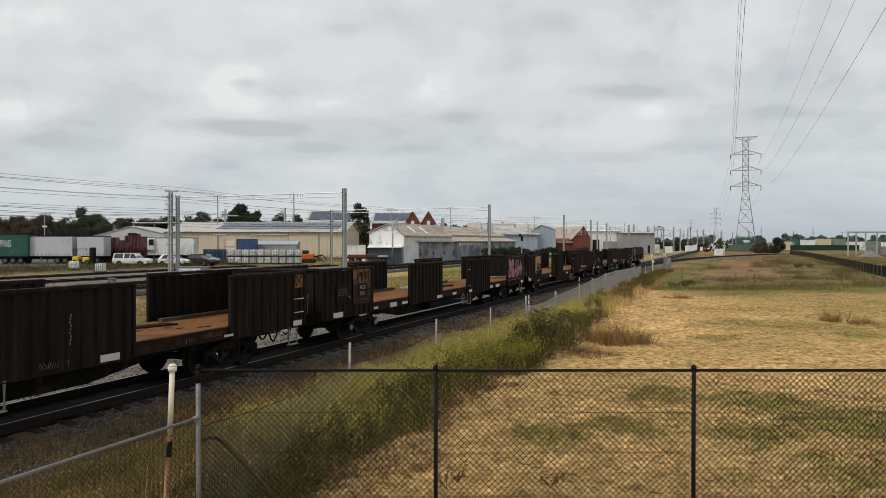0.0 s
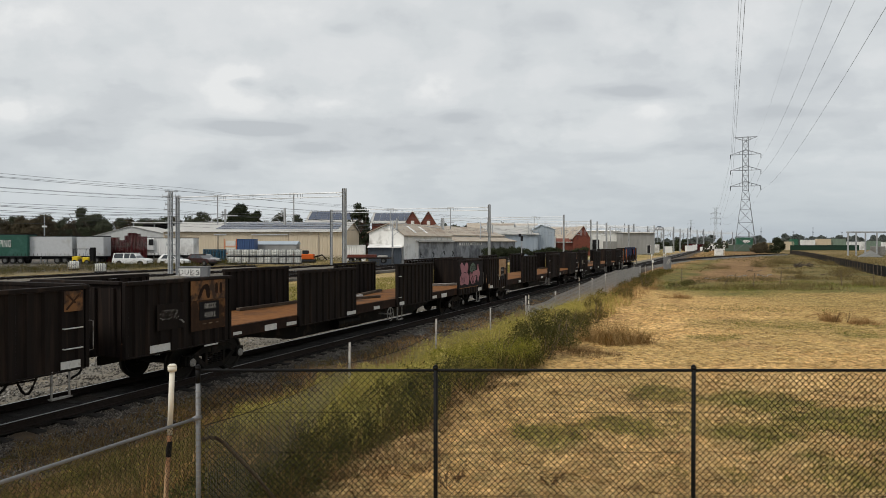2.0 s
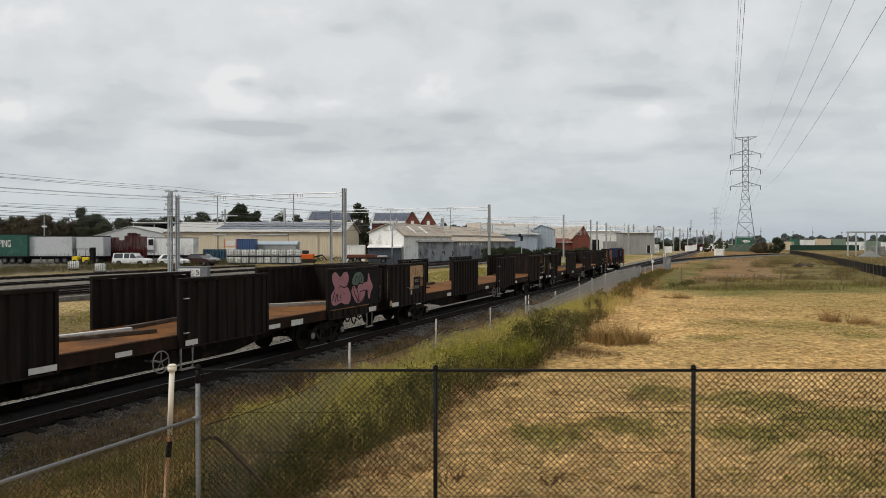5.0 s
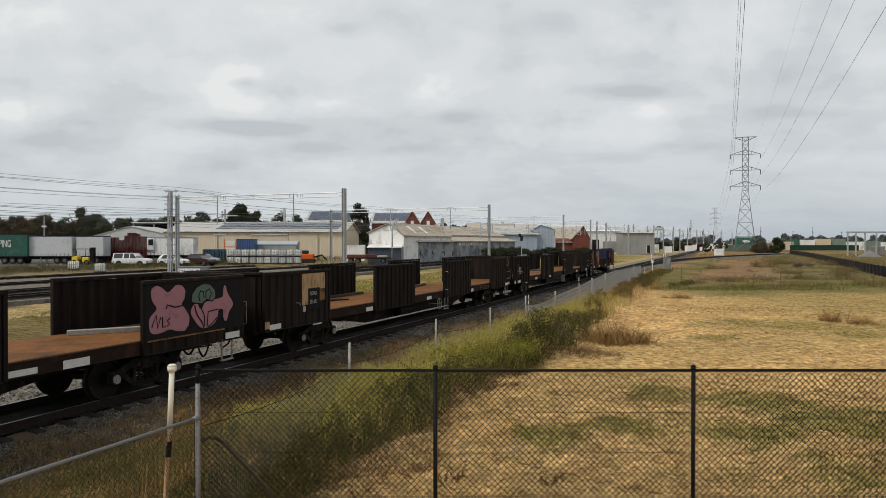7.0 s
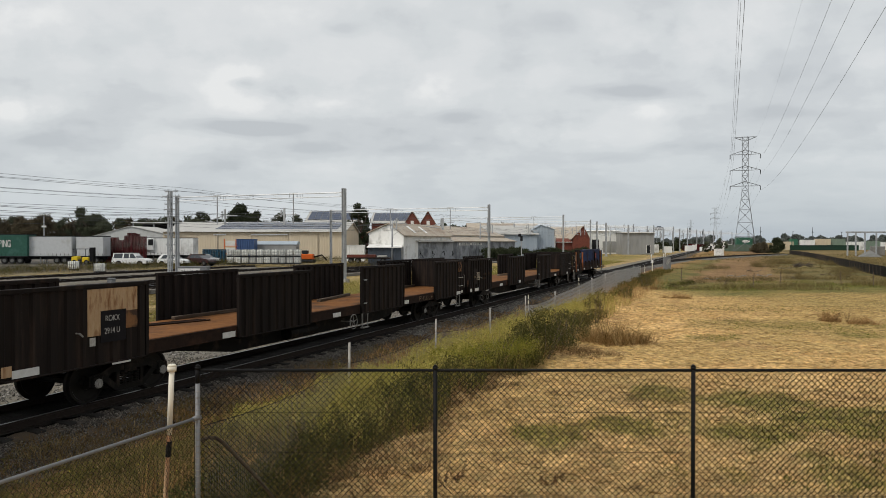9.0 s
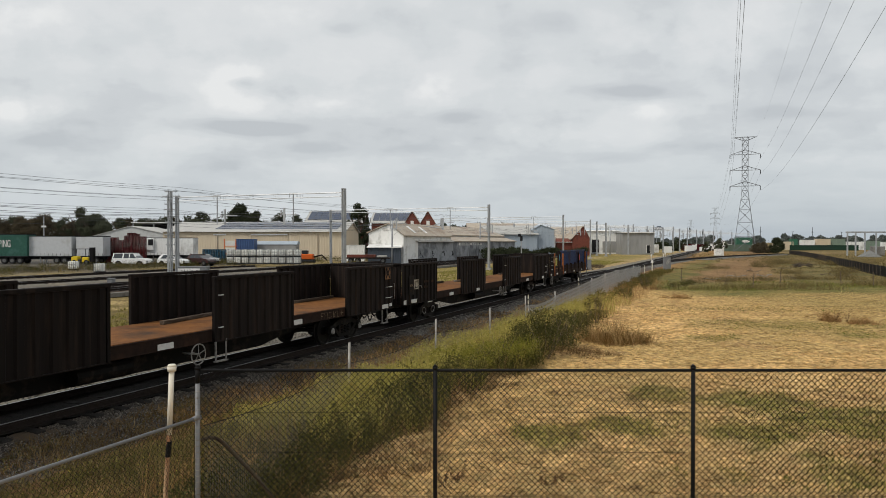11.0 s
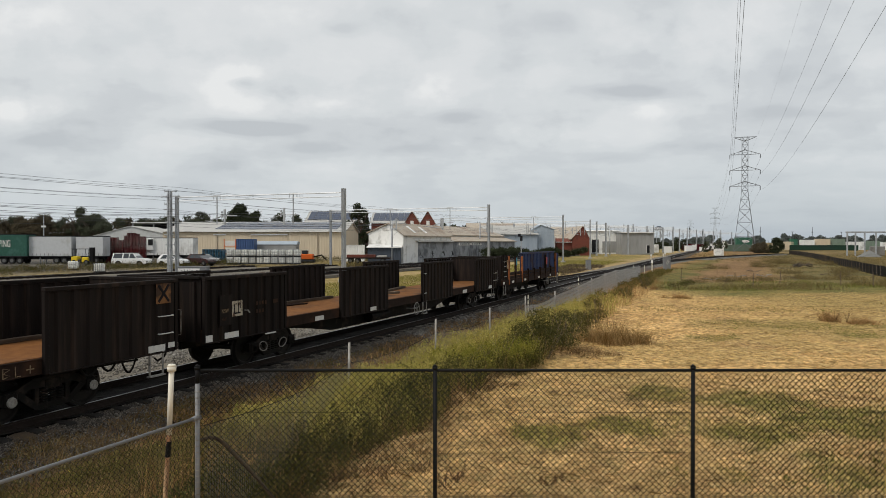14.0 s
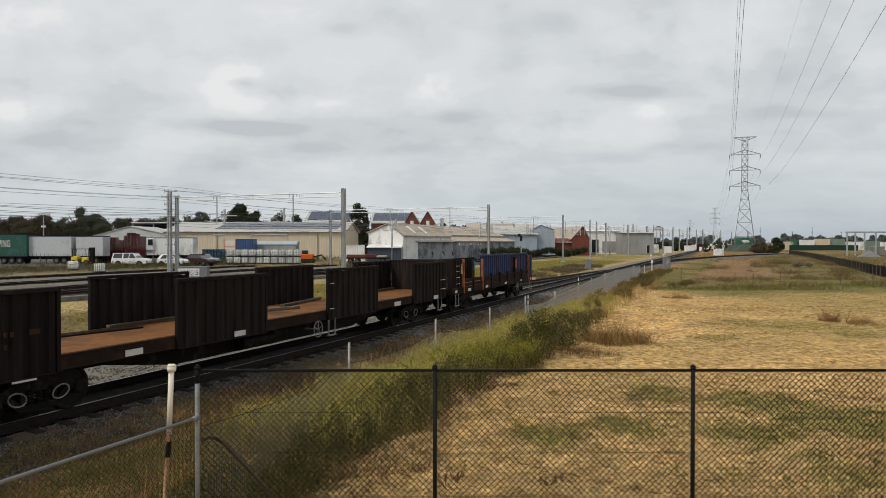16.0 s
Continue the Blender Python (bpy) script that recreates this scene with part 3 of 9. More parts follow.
def side_frame_mesh():
    """Cast side frame: arched top, two pedestals, spring window with coil springs."""
    bm = bmesh.new()
    top = [(-1.12, 0.40), (-1.10, 0.62), (-0.80, 0.66), (-0.42, 0.82), (0.42, 0.82), (0.80, 0.66), (1.10, 0.62), (1.12, 0.40), (0.98, 0.38), (0.76, 0.50), (0.50, 0.62), (-0.50, 0.62), (-0.76, 0.50), (-0.98, 0.38)]
    prism(bm, top, "y", -0.07, 0.07)
    prism(bm, [(-0.76, 0.50), (-0.38, 0.20), (0.38, 0.20), (0.76, 0.50), (0.62, 0.56), (0.34, 0.32), (-0.34, 0.32), (-0.62, 0.56)], "y", -0.06, 0.06)
    for x in (-0.915, 0.915): box(bm, x - 0.14, x + 0.14, -0.12, 0.10, 0.36, 0.62, 0.03)
    for x in (-0.34, 0.34): box(bm, x - 0.05, x + 0.05, -0.06, 0.06, 0.3, 0.66, 0.01)
    for x in (-0.18, 0.0, 0.18):
        for k in range(5): tube(bm, (x, -0.03, 0.33 + k * 0.055), (x, -0.03, 0.36 + k * 0.055), 0.075, n=8)
    return bm


PROTO = {}


def shared(name, builder, material, parent, m, label="", smooth=False):
    """A part on a mesh that all of its kind share."""
    if name not in PROTO:
        ob = part(name, builder(), material, parent, label, smooth)
        PROTO[name] = ob.data
    else:
        ob = new(name, PROTO[name])
        ob.parent = parent
        if label: ob["label"] = label
    ob.matrix_basis = m
    return ob


WHEELS = []


def bogie(wagon, x):
    def bolster():
        bm = bmesh.new()
        box(bm, -0.2, 0.2, -1.1, 1.1, 0.56, 0.78, 0.03)
        tube(bm, (0, 0, 0.7), (0, 0, 0.92), 0.2, n=14)
        for y in (-0.75, 0.75):
            for sx in (-1, 1):
                box(bm, sx * 0.40 - 0.04, sx * 0.40 + 0.04, y - 0.06, y + 0.06, 0.3, 0.62, 0.01)
        tube(bm, (0.36, -0.95, 0.42), (0.36, 0.95, 0.42), 0.04, n=6)
        tube(bm, (-0.36, -0.95, 0.42), (-0.36, 0.95, 0.42), 0.04, n=6)
        return bm
    b = shared("bogie", bolster, "bogie", wagon, pose(x, 0, 0), "greasy cast-steel bogie")
    for y in (-1.02, 1.02): shared("side_frame", side_frame_mesh, "bogie", b, pose(0, y, 0, 0, 0, 180 if y > 0 else 0))
    for dx in (-0.915, 0.915):
        w = shared("wheelset", wheelset_mesh, "wheel", b, pose(dx, 0, 0.46))
        WHEELS.append((w, dx))
    return b


def sheet(name, x, z, w, h, material, parent, y=-SIDE - 0.088, label="", bevel=0.0):
    bm = bmesh.new()
    box(bm, x, x + w, y - 0.004, y + 0.004, z, z + h)
    return part(name, bm, material, parent, label)


def letters(name, body, x, z, size, material, parent, y, squeeze=1.0, rot=0.0):
    c = bpy.data.curves.new(name, "FONT")
    c.body, c.size, c.extrude = body, size, 0.0015
    ob = new(name, c)
    me = bpy.data.meshes.new_from_object(ob)
    bpy.data.objects.remove(ob)
    me.materials.append(M[material])
    ob = new(name, me)
    ob.parent = parent
    ob.matrix_basis = pose(x, y, z, 90, 0, rot) @ Matrix.Diagonal((squeeze, 1, 1, 1))
    return ob


def long_wagon(s, label):
    w = thing("freight_wagon", label, "wagon", lane(s, 0), "long wagons of the train")
    # underframe and deck
    def sill():
        bm = bmesh.new()
        n = LEN - X0
        prism(bm, [(0, 0.94), (n, 0.94), (n, 1.22), (0, 1.22)], "y", 0.012, 0.07)
        box(bm, 0, n, -0.0, 0.07, 1.205, 1.235, 0.006)
        box(bm, 0, n, -0.0, 0.07, 0.93, 0.955, 0.006)
        return bm
    def spine():
        bm = bmesh.new()
        prof = [(X0 + 0.1, 0.92), (LEN - 0.1, 0.92), (LEN - 0.1, 0.72), (LEN - 5.0, 0.72), (LEN - 7.2, 0.38), (7.2, 0.38), (5.0, 0.72), (X0 + 0.1, 0.72)]
        for y in (-0.55, 0.55): prism(bm, prof, "y", y - 0.05, y + 0.05)
        for k in range(1, 7): box(bm, k * 3.336 - 0.06, k * 3.336 + 0.06, -1.3, 1.3, 0.86, 1.18)
        tube(bm, (9.5, -0.8, 0.62), (11.0, -0.8, 0.62), 0.2, n=12)
        return bm
    def deck():
        bm = bmesh.new()
        box(bm, X0 + 0.02, LEN - 0.02, -SIDE + 0.05, SIDE - 0.05, 1.2, 1.25)
        return bm
    for y in (-SIDE, SIDE): shared("side_sill", sill, "sill", w, pose(X0 if y < 0 else LEN, y, 0, 0, 0, 0 if y < 0 else 180), "rust-brown side sill")
    shared("underframe", spine, "bogie", w, pose(0, 0, 0))
    shared("deck", deck, "deck", w, pose(0, 0, 0), "rust-orange steel deck")
    for x in PANELS:
        side_panel(w, pose(x, -SIDE - 0.03, 0))
        side_panel(w, pose(x + BAY, SIDE + 0.03, 0, 0, 0, 180))
    def end_wall():
        bm = bmesh.new()
        box(bm, -0.03, 0.03, -SIDE + 0.06, SIDE - 0.06, 0.95, 2.52)
        return bm
    def stiffener():
        bm = bmesh.new(); box(bm, -0.09, -0.032, -0.05, 0.05, 0.96, 2.45); return bm
    def end_cap():
        bm = bmesh.new(); box(bm, -0.1, 0.05, -SIDE + 0.06, SIDE - 0.06, 2.523, 2.6, 0.01); return bm
    for x, a in ((X0 + 0.04, 0), (LEN - 0.04, 180)):
        e = shared("end_wall", end_wall, "wagon", w, pose(x, 0, 0, 0, 0, a))
        for y in (-1.1, -0.55, 0, 0.55, 1.1): shared("stiffener", stiffener, "wagon", e, pose(0, y, 0))
        shared("end_cap", end_cap, "wagon", e, pose(0, 0, 0))
    def coupler():
        bm = bmesh.new()
        box(bm, -0.42, 0.1, -0.09, 0.09, 0.76, 0.94, 0.02)
        box(bm, -0.58, -0.36, -0.16, 0.14, 0.72, 0.98, 0.05)
        path_tube(bm, [Vector((-0.1, -0.4, 0.85)), Vector((-0.3, -0.42, 0.6)), Vector((-0.5, -0.4, 0.52)), Vector((-0.58, -0.38, 0.6))], 0.025)
        return bm
    shared("coupler", coupler, "bogie", w, pose(X0, 0, 0))
    shared("coupler", coupler, "bogie", w, pose(LEN, 0, 0, 0, 0, 180))
    bogie(w, 3.1), bogie(w, LEN - 3.05)
    # hand brake, stirrups, ladder rungs, brake pipes
    def hand_wheel():
        bm = bmesh.new()
        n, R = 22, 0.25
        for k in range(n):
            a, b = 2 * math.pi * k / n, 2 * math.pi * (k + 1) / n
            tube(bm, (R * math.cos(a), 0, R * math.sin(a)), (R * math.cos(b), 0, R * math.sin(b)), 0.016, n=5, cap=False)
        for k in range(5):
            a = 2 * math.pi * k / 5 + 0.3
            tube(bm, (0, 0, 0), (R * math.cos(a), 0, R * math.sin(a)), 0.012, n=5)
        tube(bm, (0, -0.04, 0), (0, 0.5, 0), 0.025, n=8)
        return bm
    shared("hand_wheel", hand_wheel, "galv_old", w, pose(12.6, -1.42, 0.70), "pale five-spoked brake wheel")
    def stirrup():
        bm = bmesh.new()
        path_tube(bm, [Vector((0, 0, 0.95)), Vector((0, 0, 0.42)), Vector((0.40, 0, 0.42)), Vector((0.40, 0, 0.95))], 0.03)
        box(bm, -0.03, 0.43, -0.05, 0.06, 0.395, 0.425)
        return bm
    for x in (13.25, LEN - 0.85): shared("step", stirrup, "galv_old", w, pose(x, -1.40, 0), "pale steel step")
    def rung():
        bm = bmesh.new()
        tube(bm, (0, 0, 0), (0.42, 0, 0), 0.014, n=6)
        for x in (0, 0.42): tube(bm, (x, 0, 0), (x, 0.06, 0), 0.014, n=6)
        return bm
    for z in (() if "graffiti" in label else (1.35, 1.75)): shared("rung", rung, "plate", w, pose(LEN - 0.62, -1.485, z))
    for z in (1.28, 2.1): shared("rung", rung, "plate", w, pose(PANELS[2] + 0.14, -1.485, z) @ Matrix.Diagonal((0.3, 1, 1, 1)))
    def pipes():
        bm = bmesh.new()
        for x0 in (0.0, 0.62, 1.3):
            pts = [Vector((x0 + 0.5 * u, -1.25 + 0.2 * x0, 0.92 - (0.24 if x0 < 1 else 0.4) * math.sin(math.pi * u))) for u in [k / 7 for k in range(8)]]
            path_tube(bm, pts, 0.025, 6)
        path_tube(bm, [Vector((-0.6, -1.2, 0.85)), Vector((1.6, -1.2, 0.82))], 0.02)
        box(bm, 0.2, 0.5, -1.2, -0.9, 0.7, 0.92, 0.02)
        return bm
    shared("brake_pipe", pipes, "bogie", w, pose(LEN - 2.6, 0, 0))
    return w


PITCH = 24.47
ST = [19.95 + PITCH * k for k in (-1, 0, 1, 2)]
wagons = [long_wagon(ST[0], "soot-black wagon with ribbed panels and a faded ochre mark"),
          long_wagon(ST[1], "soot-black ribbed wagon with pink graffiti and an ochre panel"),
          long_wagon(ST[2], "soot-black ribbed wagon with a cream mark and ochre cross"),
          long_wagon(ST[3], "soot-black ribbed wagon with a white stencilled box")]
# pale plates on the sills: middle, breadth, height
PLATES = ([(15.97, 0.5, 0.15), (19.76, 0.34, 0.06), (22.9, 0.45, 0.15), (11.9, 0.5, 0.14), (5.4, 0.5, 0.14)],
          [(0.80, 0.62, 0.17), (3.62, 0.34, 0.08), (5.09, 0.56, 0.17), (6.12, 0.5, 0.1), (9.58, 0.6, 0.12), (11.58, 0.46, 0.11), (13.58, 0.42, 0.13), (17.0, 0.62, 0.12), (18.18, 0.62, 0.17), (22.88, 0.55, 0.16)],
          [(0.29, 0.55, 0.15), (6.11, 0.5, 0.15), (11.57, 0.5, 0.14), (16.91, 0.62, 0.15), (22.68, 0.5, 0.15)],
          [(-0.05, 0.24, 0.17), (0.82, 0.56, 0.15), (5.19, 0.5, 0.14), (8.72, 0.45, 0.14), (18.45, 0.55, 0.16), (22.18, 0.5, 0.16)])
for w, row in zip(wagons, PLATES):
    for x, ww, hh in row: sheet("reflector_plate", x - ww / 2, 1.03 - hh / 2, ww, hh, "plate", w, -SIDE - (0.08 if any(p - 0.2 < x < p + 3.7 for p in PANELS) else 0.006), "pale reflector plate")
    sheet("scuffed_step", 2.28, 0.86, 0.5, 0.05, "plate", w, -SIDE - 0.06, "scuffed pale step")


# ---- fences ----
def mesh_wires(P, Q, top, low, pitch, r, wav=0.006):
    """Chain link between two foot points: top and low are z as functions of the share of the way. Returns verts, faces of thin three-sided wires."""
    P, Q = np.array(P, float), np.array(Q, float)
    length = np.linalg.norm(Q - P)
    u = (Q - P) / length
    nrm = np.array([-u[1], u[0]])
    V, F, base = [], [], 0
    count = int(length / pitch)
    for i in range(count + 1):
        c = i * pitch
        f = c / length
        zt, zl = top(min(1, f)), low(min(1, f))
        k = max(2, int((zt - zl) / (pitch * 0.5)))
        zs = zt - np.arange(k + 1) * (zt - zl) / k
        off = np.where(np.arange(k + 1) % 2 == 0, 0.0, pitch * 0.5) * 1.0
        for sgn in (1, -1):
            xs = np.clip(c + sgn * off, 0, length)
            dep = wav * (1 if sgn > 0 else -1)
            cen = np.stack([P[0] + u[0] * xs + nrm[0] * dep, P[1] + u[1] * xs + nrm[1] * dep, zs], 1)
            ring = []
            for a in (0.5, 2.6, 4.7):
                o = np.array([nrm[0] * math.sin(a), nrm[1] * math.sin(a), 0]) + np.array([u[0], u[1], 0]) * math.cos(a)
                ring.append(cen + o * r)
            V.append(np.stack(ring, 1).reshape(-1, 3))
            j = np.arange(k)[:, None] * 3 + base
            for a, b in ((0, 1), (1, 2), (2, 0)):
                F.append(np.concatenate([j + a, j + b, j + 3 + b, j + 3 + a], 1))
            base += 3 * (k + 1)
    return np.concatenate(V), np.concatenate(F)


def post_round(name, parent, x, y, z0, z1, r, material, lean=(0, 0), n=12, cap=0.0, label=""):
    bm = bmesh.new()
    tube(bm, (x, y, z0), (x + lean[0], y + lean[1], z1), r, n=n)
    if cap:
        tube(bm, (x + lean[0], y + lean[1], z1 - 0.015), (x + lean[0], y + lean[1], z1 + 0.018), r * cap, n=n)
        tube(bm, (x + lean[0], y + lean[1], z1 + 0.018), (x + lean[0], y + lean[1], z1 + 0.04), r * cap, r * 0.4, n=n)
    return part(name, bm, material, parent, label, True)


FY = 8.0
fence = thing("black_fence", "black powder-coated chain-link fence with round posts", "fence")
G0 = ground_z(0, FY) - 0.1
for x in (-0.085, 2.82, 5.72, 8.62): post_round("post", fence, x, FY, G0, 2.03, 0.024, "black_coat", cap=1.25)
post_round("corner_cap", fence, -2.76, FY, 1.86, 2.03, 0.027, "black_coat", cap=1.2)
bm = bmesh.new(); tube(bm, (-2.76, FY - 0.0, 2.005), (10.5, FY, 2.005), 0.0165, n=10); part("top_rail", bm, "black_coat", fence, smooth=True)
for z in (1.525, 1.072, 0.58):
    bm = bmesh.new(); path_tube(bm, [Vector((-2.76 + k * 1.3, FY + 0.004, z + 0.004 * math.sin(k * 2.1))) for k in range(11)], 0.0022, 5); part("line_wire", bm, "black_coat", fence)
V, F = mesh_wires((-2.74, FY), (10.4, FY), lambda f: 1.995, lambda f: -0.2, 0.070, 0.0053)
tagged(fast_mesh("chain_link", V, F, "black_coat", fence), kind="stuff")
M["mesh_pale"] = mat("pale_galvanised_mesh_wire", (0.36, 0.36, 0.35), (0.28, 0.275, 0.265), 20, 0.7, 0.0, bump=0, spec=0.2)
M["post_pale"] = mat("pale_galvanised_post", (0.40, 0.385, 0.35), (0.27, 0.255, 0.23), 10, 0.7, 0.1, (0.25, 0.22, 0.19), 4)
M["brace"] = mat("rusty_olive_pipe", (0.12, 0.10, 0.07), (0.085, 0.066, 0.045), 9, 0.75, 0.1, (0.06, 0.04, 0.026), 3)
M["mesh_old"] = mat("rusty_grey_mesh_wire", (0.22, 0.205, 0.185), (0.15, 0.138, 0.12), 20, 0.8, 0.0, bump=0, spec=0.1)
# galvanised return towards the viewer
gal = thing("galvanised_fence", "galvanised pipe-railed chain-link fence, weathered grey", "fence")
post_round("post", gal, -2.76, FY, G0, 1.87, 0.0265, "galv", cap=0)
bm = bmesh.new()
for k in range(24): tube(bm, (-2.76, FY, 0.2 + k * 0.068), (-2.76, FY, 0.208 + k * 0.068), 0.031, n=10)
part("coiled_tie", bm, "galv_old", gal)["kind"] = "stuff"
bm = bmesh.new(); tube(bm, (-2.76, FY, 1.47), (-6.0, 0.08, 1.47), 0.0172, n=10); tube(bm, (-2.74, FY + 0.03, 1.47), (-2.79, FY - 0.07, 1.47), 0.027, n=10); part("top_rail", bm, "galv", gal, smooth=True)
V, F = mesh_wires((-2.78, FY - 0.04), (-4.4, 4.0), lambda f: 1.45, lambda f: -0.3, 0.062, 0.0027)
tagged(fast_mesh("chain_link", V, F, "mesh_wire", gal), kind="stuff")
post_round("post", gal, -4.42, 3.95, -0.5, 1.5, 0.03, "galv_old")
bm = bmesh.new()
path_tube(bm, [Vector((-2.74, 8.05, 1.20)), Vector((-2.66, 8.08, 1.225)), Vector((-2.58, 8.1, 1.21)), Vector((-2.50, 8.13, 1.14)), Vector((-2.2, 8.3, 0.72)), Vector((-1.75, 8.5, 0.05))], 0.021, 8)
part("brace", bm, "brace", gal, "bent rusty brown brace pipe", True)

pv = thing("pvc_post", "tall leaning white plastic pipe post with a cap", "post", pose(-3.09, 7.7, -0.5))
bm = bmesh.new(); tube(bm, (0, 0, 0), (0.125, 0, 1.86), 0.025, n=14); part("pipe", bm, "cream", pv, "stained tan lower pipe", True)
bm = bmesh.new(); tube(bm, (0.125, 0, 1.86), (0.155, 0, 2.58), 0.0285, n=16); part("sleeve", bm, "pvc", pv, "aged white plastic sleeve", True)
bm = bmesh.new(); tube(bm, (0.108, 0, 1.62), (0.125, 0, 1.79), 0.0275, n=14); part("band", bm, "black_coat", pv, "black tape band")
bm = bmesh.new(); tube(bm, (0.155, 0, 2.55), (0.156, 0, 2.60), 0.046, 0.05, n=18); tube(bm, (0.156, 0, 2.60), (0.157, 0, 2.625), 0.05, 0.035, n=18); part("cap", bm, "pvc", pv, smooth=True)

# old boundary fence along the line
old = thing("boundary_fence", "old sagging galvanised chain-link fence with leaning posts", "fence")
POSTS = [(15.15, 1.0), (20.61, 1.03), (26.05, 0.92), (31.14, 1.02), (36.86, 0.85), (47.38, 1.07), (52.55, 1.2), (57.67, 1.22), (63.13, 1.12), (68.41, 1.1), (73.65, 1.04)]
feet = [(-2.7, FY + 0.05)]
for s, zt in POSTS:
    p = at(s, 4.88)
    feet.append((p.x, p.y))
    post_round("post", old, p.x, p.y, ground_z(p.x, p.y) - 0.1, zt, 0.03 if s < 34 else 0.042, "post_pale", (random.uniform(-0.03, 0.03), 0), 10)
tops = [1.42] + [zt for s, zt in POSTS]
rnd = random.Random(5)
VV, FF, nb = [], [], 0
for i in range(len(feet) - 1):
    a, b = feet[i], feet[i + 1]
    drop = [0.05, 0.5, 0.42, 0.42, 0.4, 0.2, 0.1, 0.05, 0, 0, 0, 0, 0, 0, 0]
    ta, tb = tops[i] - drop[min(i, 14)], tops[i + 1] - drop[min(i + 1, 14)]
    sag = 0.14 if i < 5 else 0.03
    ga, gb = ground_z(*a), ground_z(*b)
    far = a[1] > 30
    tf = lambda f, ta=ta, tb=tb, sag=sag: ta + (tb - ta) * f - sag * 4 * f * (1 - f)
    V, F = mesh_wires(a, b, tf, lambda f, ga=ga, gb=gb: ga + (gb - ga) * f, 0.085 if not far else 0.2, 0.0018 if not far else 0.011)
    if far: tagged(fast_mesh("chain_link", V, F, "mesh_pale", old), kind="stuff")
    else: VV.append(V); FF.append(F + nb); nb += len(V)
    bm = bmesh.new()
    path_tube(bm, [Vector((a[0] + (b[0] - a[0]) * k / 8, a[1] + (b[1] - a[1]) * k / 8, tf(k / 8))) for k in range(9)], 0.006 if not far else 0.01, 5)
    part("top_wire", bm, "rail_side", old)
tagged(fast_mesh("chain_link", np.concatenate(VV), np.concatenate(FF), "mesh_old", old), kind="stuff")
def marker(s, l, h, lean, w=0.07):
    p = at(s, l)
    m = thing("marker_post", "white painted steel marker post beside the old fence", "post", pose(p.x, p.y, ground_z(p.x, p.y) - 0.05, lean[0], lean[1], RZ), "white marker posts")
    bm = bmesh.new(); box(bm, -w / 2, w / 2, -0.02, 0.02, 0, h, 0.006); part("stake", bm, "pvc", m)
    bm = bmesh.new(); box(bm, -w / 2 - 0.004, w / 2 + 0.004, -0.024, 0.024, h * 0.82, h * 0.87); part("band", bm, "black_coat", m)
marker(32.6, 4.6, 1.42, (0, 0)), marker(45.2, 4.5, 1.75, (0, -9)), marker(84, 4.2, 1.3, (0, 0)), marker(79, 3.6, 1.5, (0, 3))
bm = bmesh.new(); tube(bm, at(33, 4.55, -0.1), at(41, 4.5, -0.05), 0.06, n=8)
tagged(part("fallen_rail", bm, "timber", None), "long weathered timber rail lying by the ballast", "timber rail")


# ---- grass and weeds ----
def turf_z(x, y):
    l = plan(x, y)[1]
    return max(ground_z(x, y), nz(l)) if 1.0 < l < 3.2 else ground_z(x, y)


def blades(name, xy, height, width, lean, material, seed, bend=0.5, z0=None, grow=0.0):
    """Thin bent blades: two triangles and a tip each; grow: coarser tussocks with the distance."""
    rng = np.random.default_rng(seed)
    n = len(xy)
    h = height * (0.45 + 0.8 * rng.random(n))
    w = width * (0.6 + 0.8 * rng.random(n)) * np.maximum(1.0, xy[:, 1] / 13.0) ** grow
    a, t = rng.random(n) * 6.283, rng.random(n) * 6.283
    ln = lean * (0.3 + rng.random(n))
    z = np.array([turf_z(x, y) for x, y in xy]) if z0 is None else z0
    B = np.stack([xy[:, 0], xy[:, 1], z - 0.02], 1)
    side = np.stack([np.cos(a) * w, np.sin(a) * w, np.zeros(n)], 1) * 0.5
    out = np.stack([np.cos(t), np.sin(t), np.zeros(n)], 1)
    up = np.array([0, 0, 1.0])
    mid = B + up * (h * 0.55)[:, None] + out * (h * ln * 0.35)[:, None]
    tip = B + up * (h * (1 - bend * ln * 0.5))[:, None] + out * (h * ln)[:, None]
    V = np.stack([B - side, B + side, mid + side * 0.75, mid - side * 0.75, tip], 1).reshape(-1, 3)
    k = np.arange(n)[:, None] * 5
    F = np.concatenate([k + np.array([[0, 1, 2]]), k + np.array([[0, 2, 3]]), k + np.array([[3, 2, 4]])], 0)
    return tagged(fast_mesh(name, V, F, material), kind="stuff")


M["weed"] = leaf_mat("yellow_green_weed_leaf", (0.085, 0.09, 0.012), (0.19, 0.185, 0.024), (0.32, 0.275, 0.05))
M["weed_dark"] = leaf_mat("dark_weed_leaf", (0.03, 0.034, 0.012), (0.058, 0.062, 0.019), (0.135, 0.112, 0.036))
M["weed_mixed"] = leaf_mat("olive_brown_weed_leaf", (0.045, 0.045, 0.012), (0.11, 0.098, 0.024), (0.21, 0.155, 0.055))
M["clump"] = leaf_mat("pale_dead_grass", (0.17, 0.095, 0.035), (0.31, 0.185, 0.075), (0.47, 0.31, 0.135))
M["dock"] = leaf_mat("dead_dock_seed", (0.05, 0.022, 0.012), (0.09, 0.04, 0.02), (0.13, 0.07, 0.03))
M["bark_brown"] = mat("brown_dead_stalk", (0.09, 0.045, 0.025), None, 20, 0.9)
M["straw"] = leaf_mat("dry_straw", (0.36, 0.22, 0.09), (0.53, 0.355, 0.15), (0.74, 0.55, 0.265))
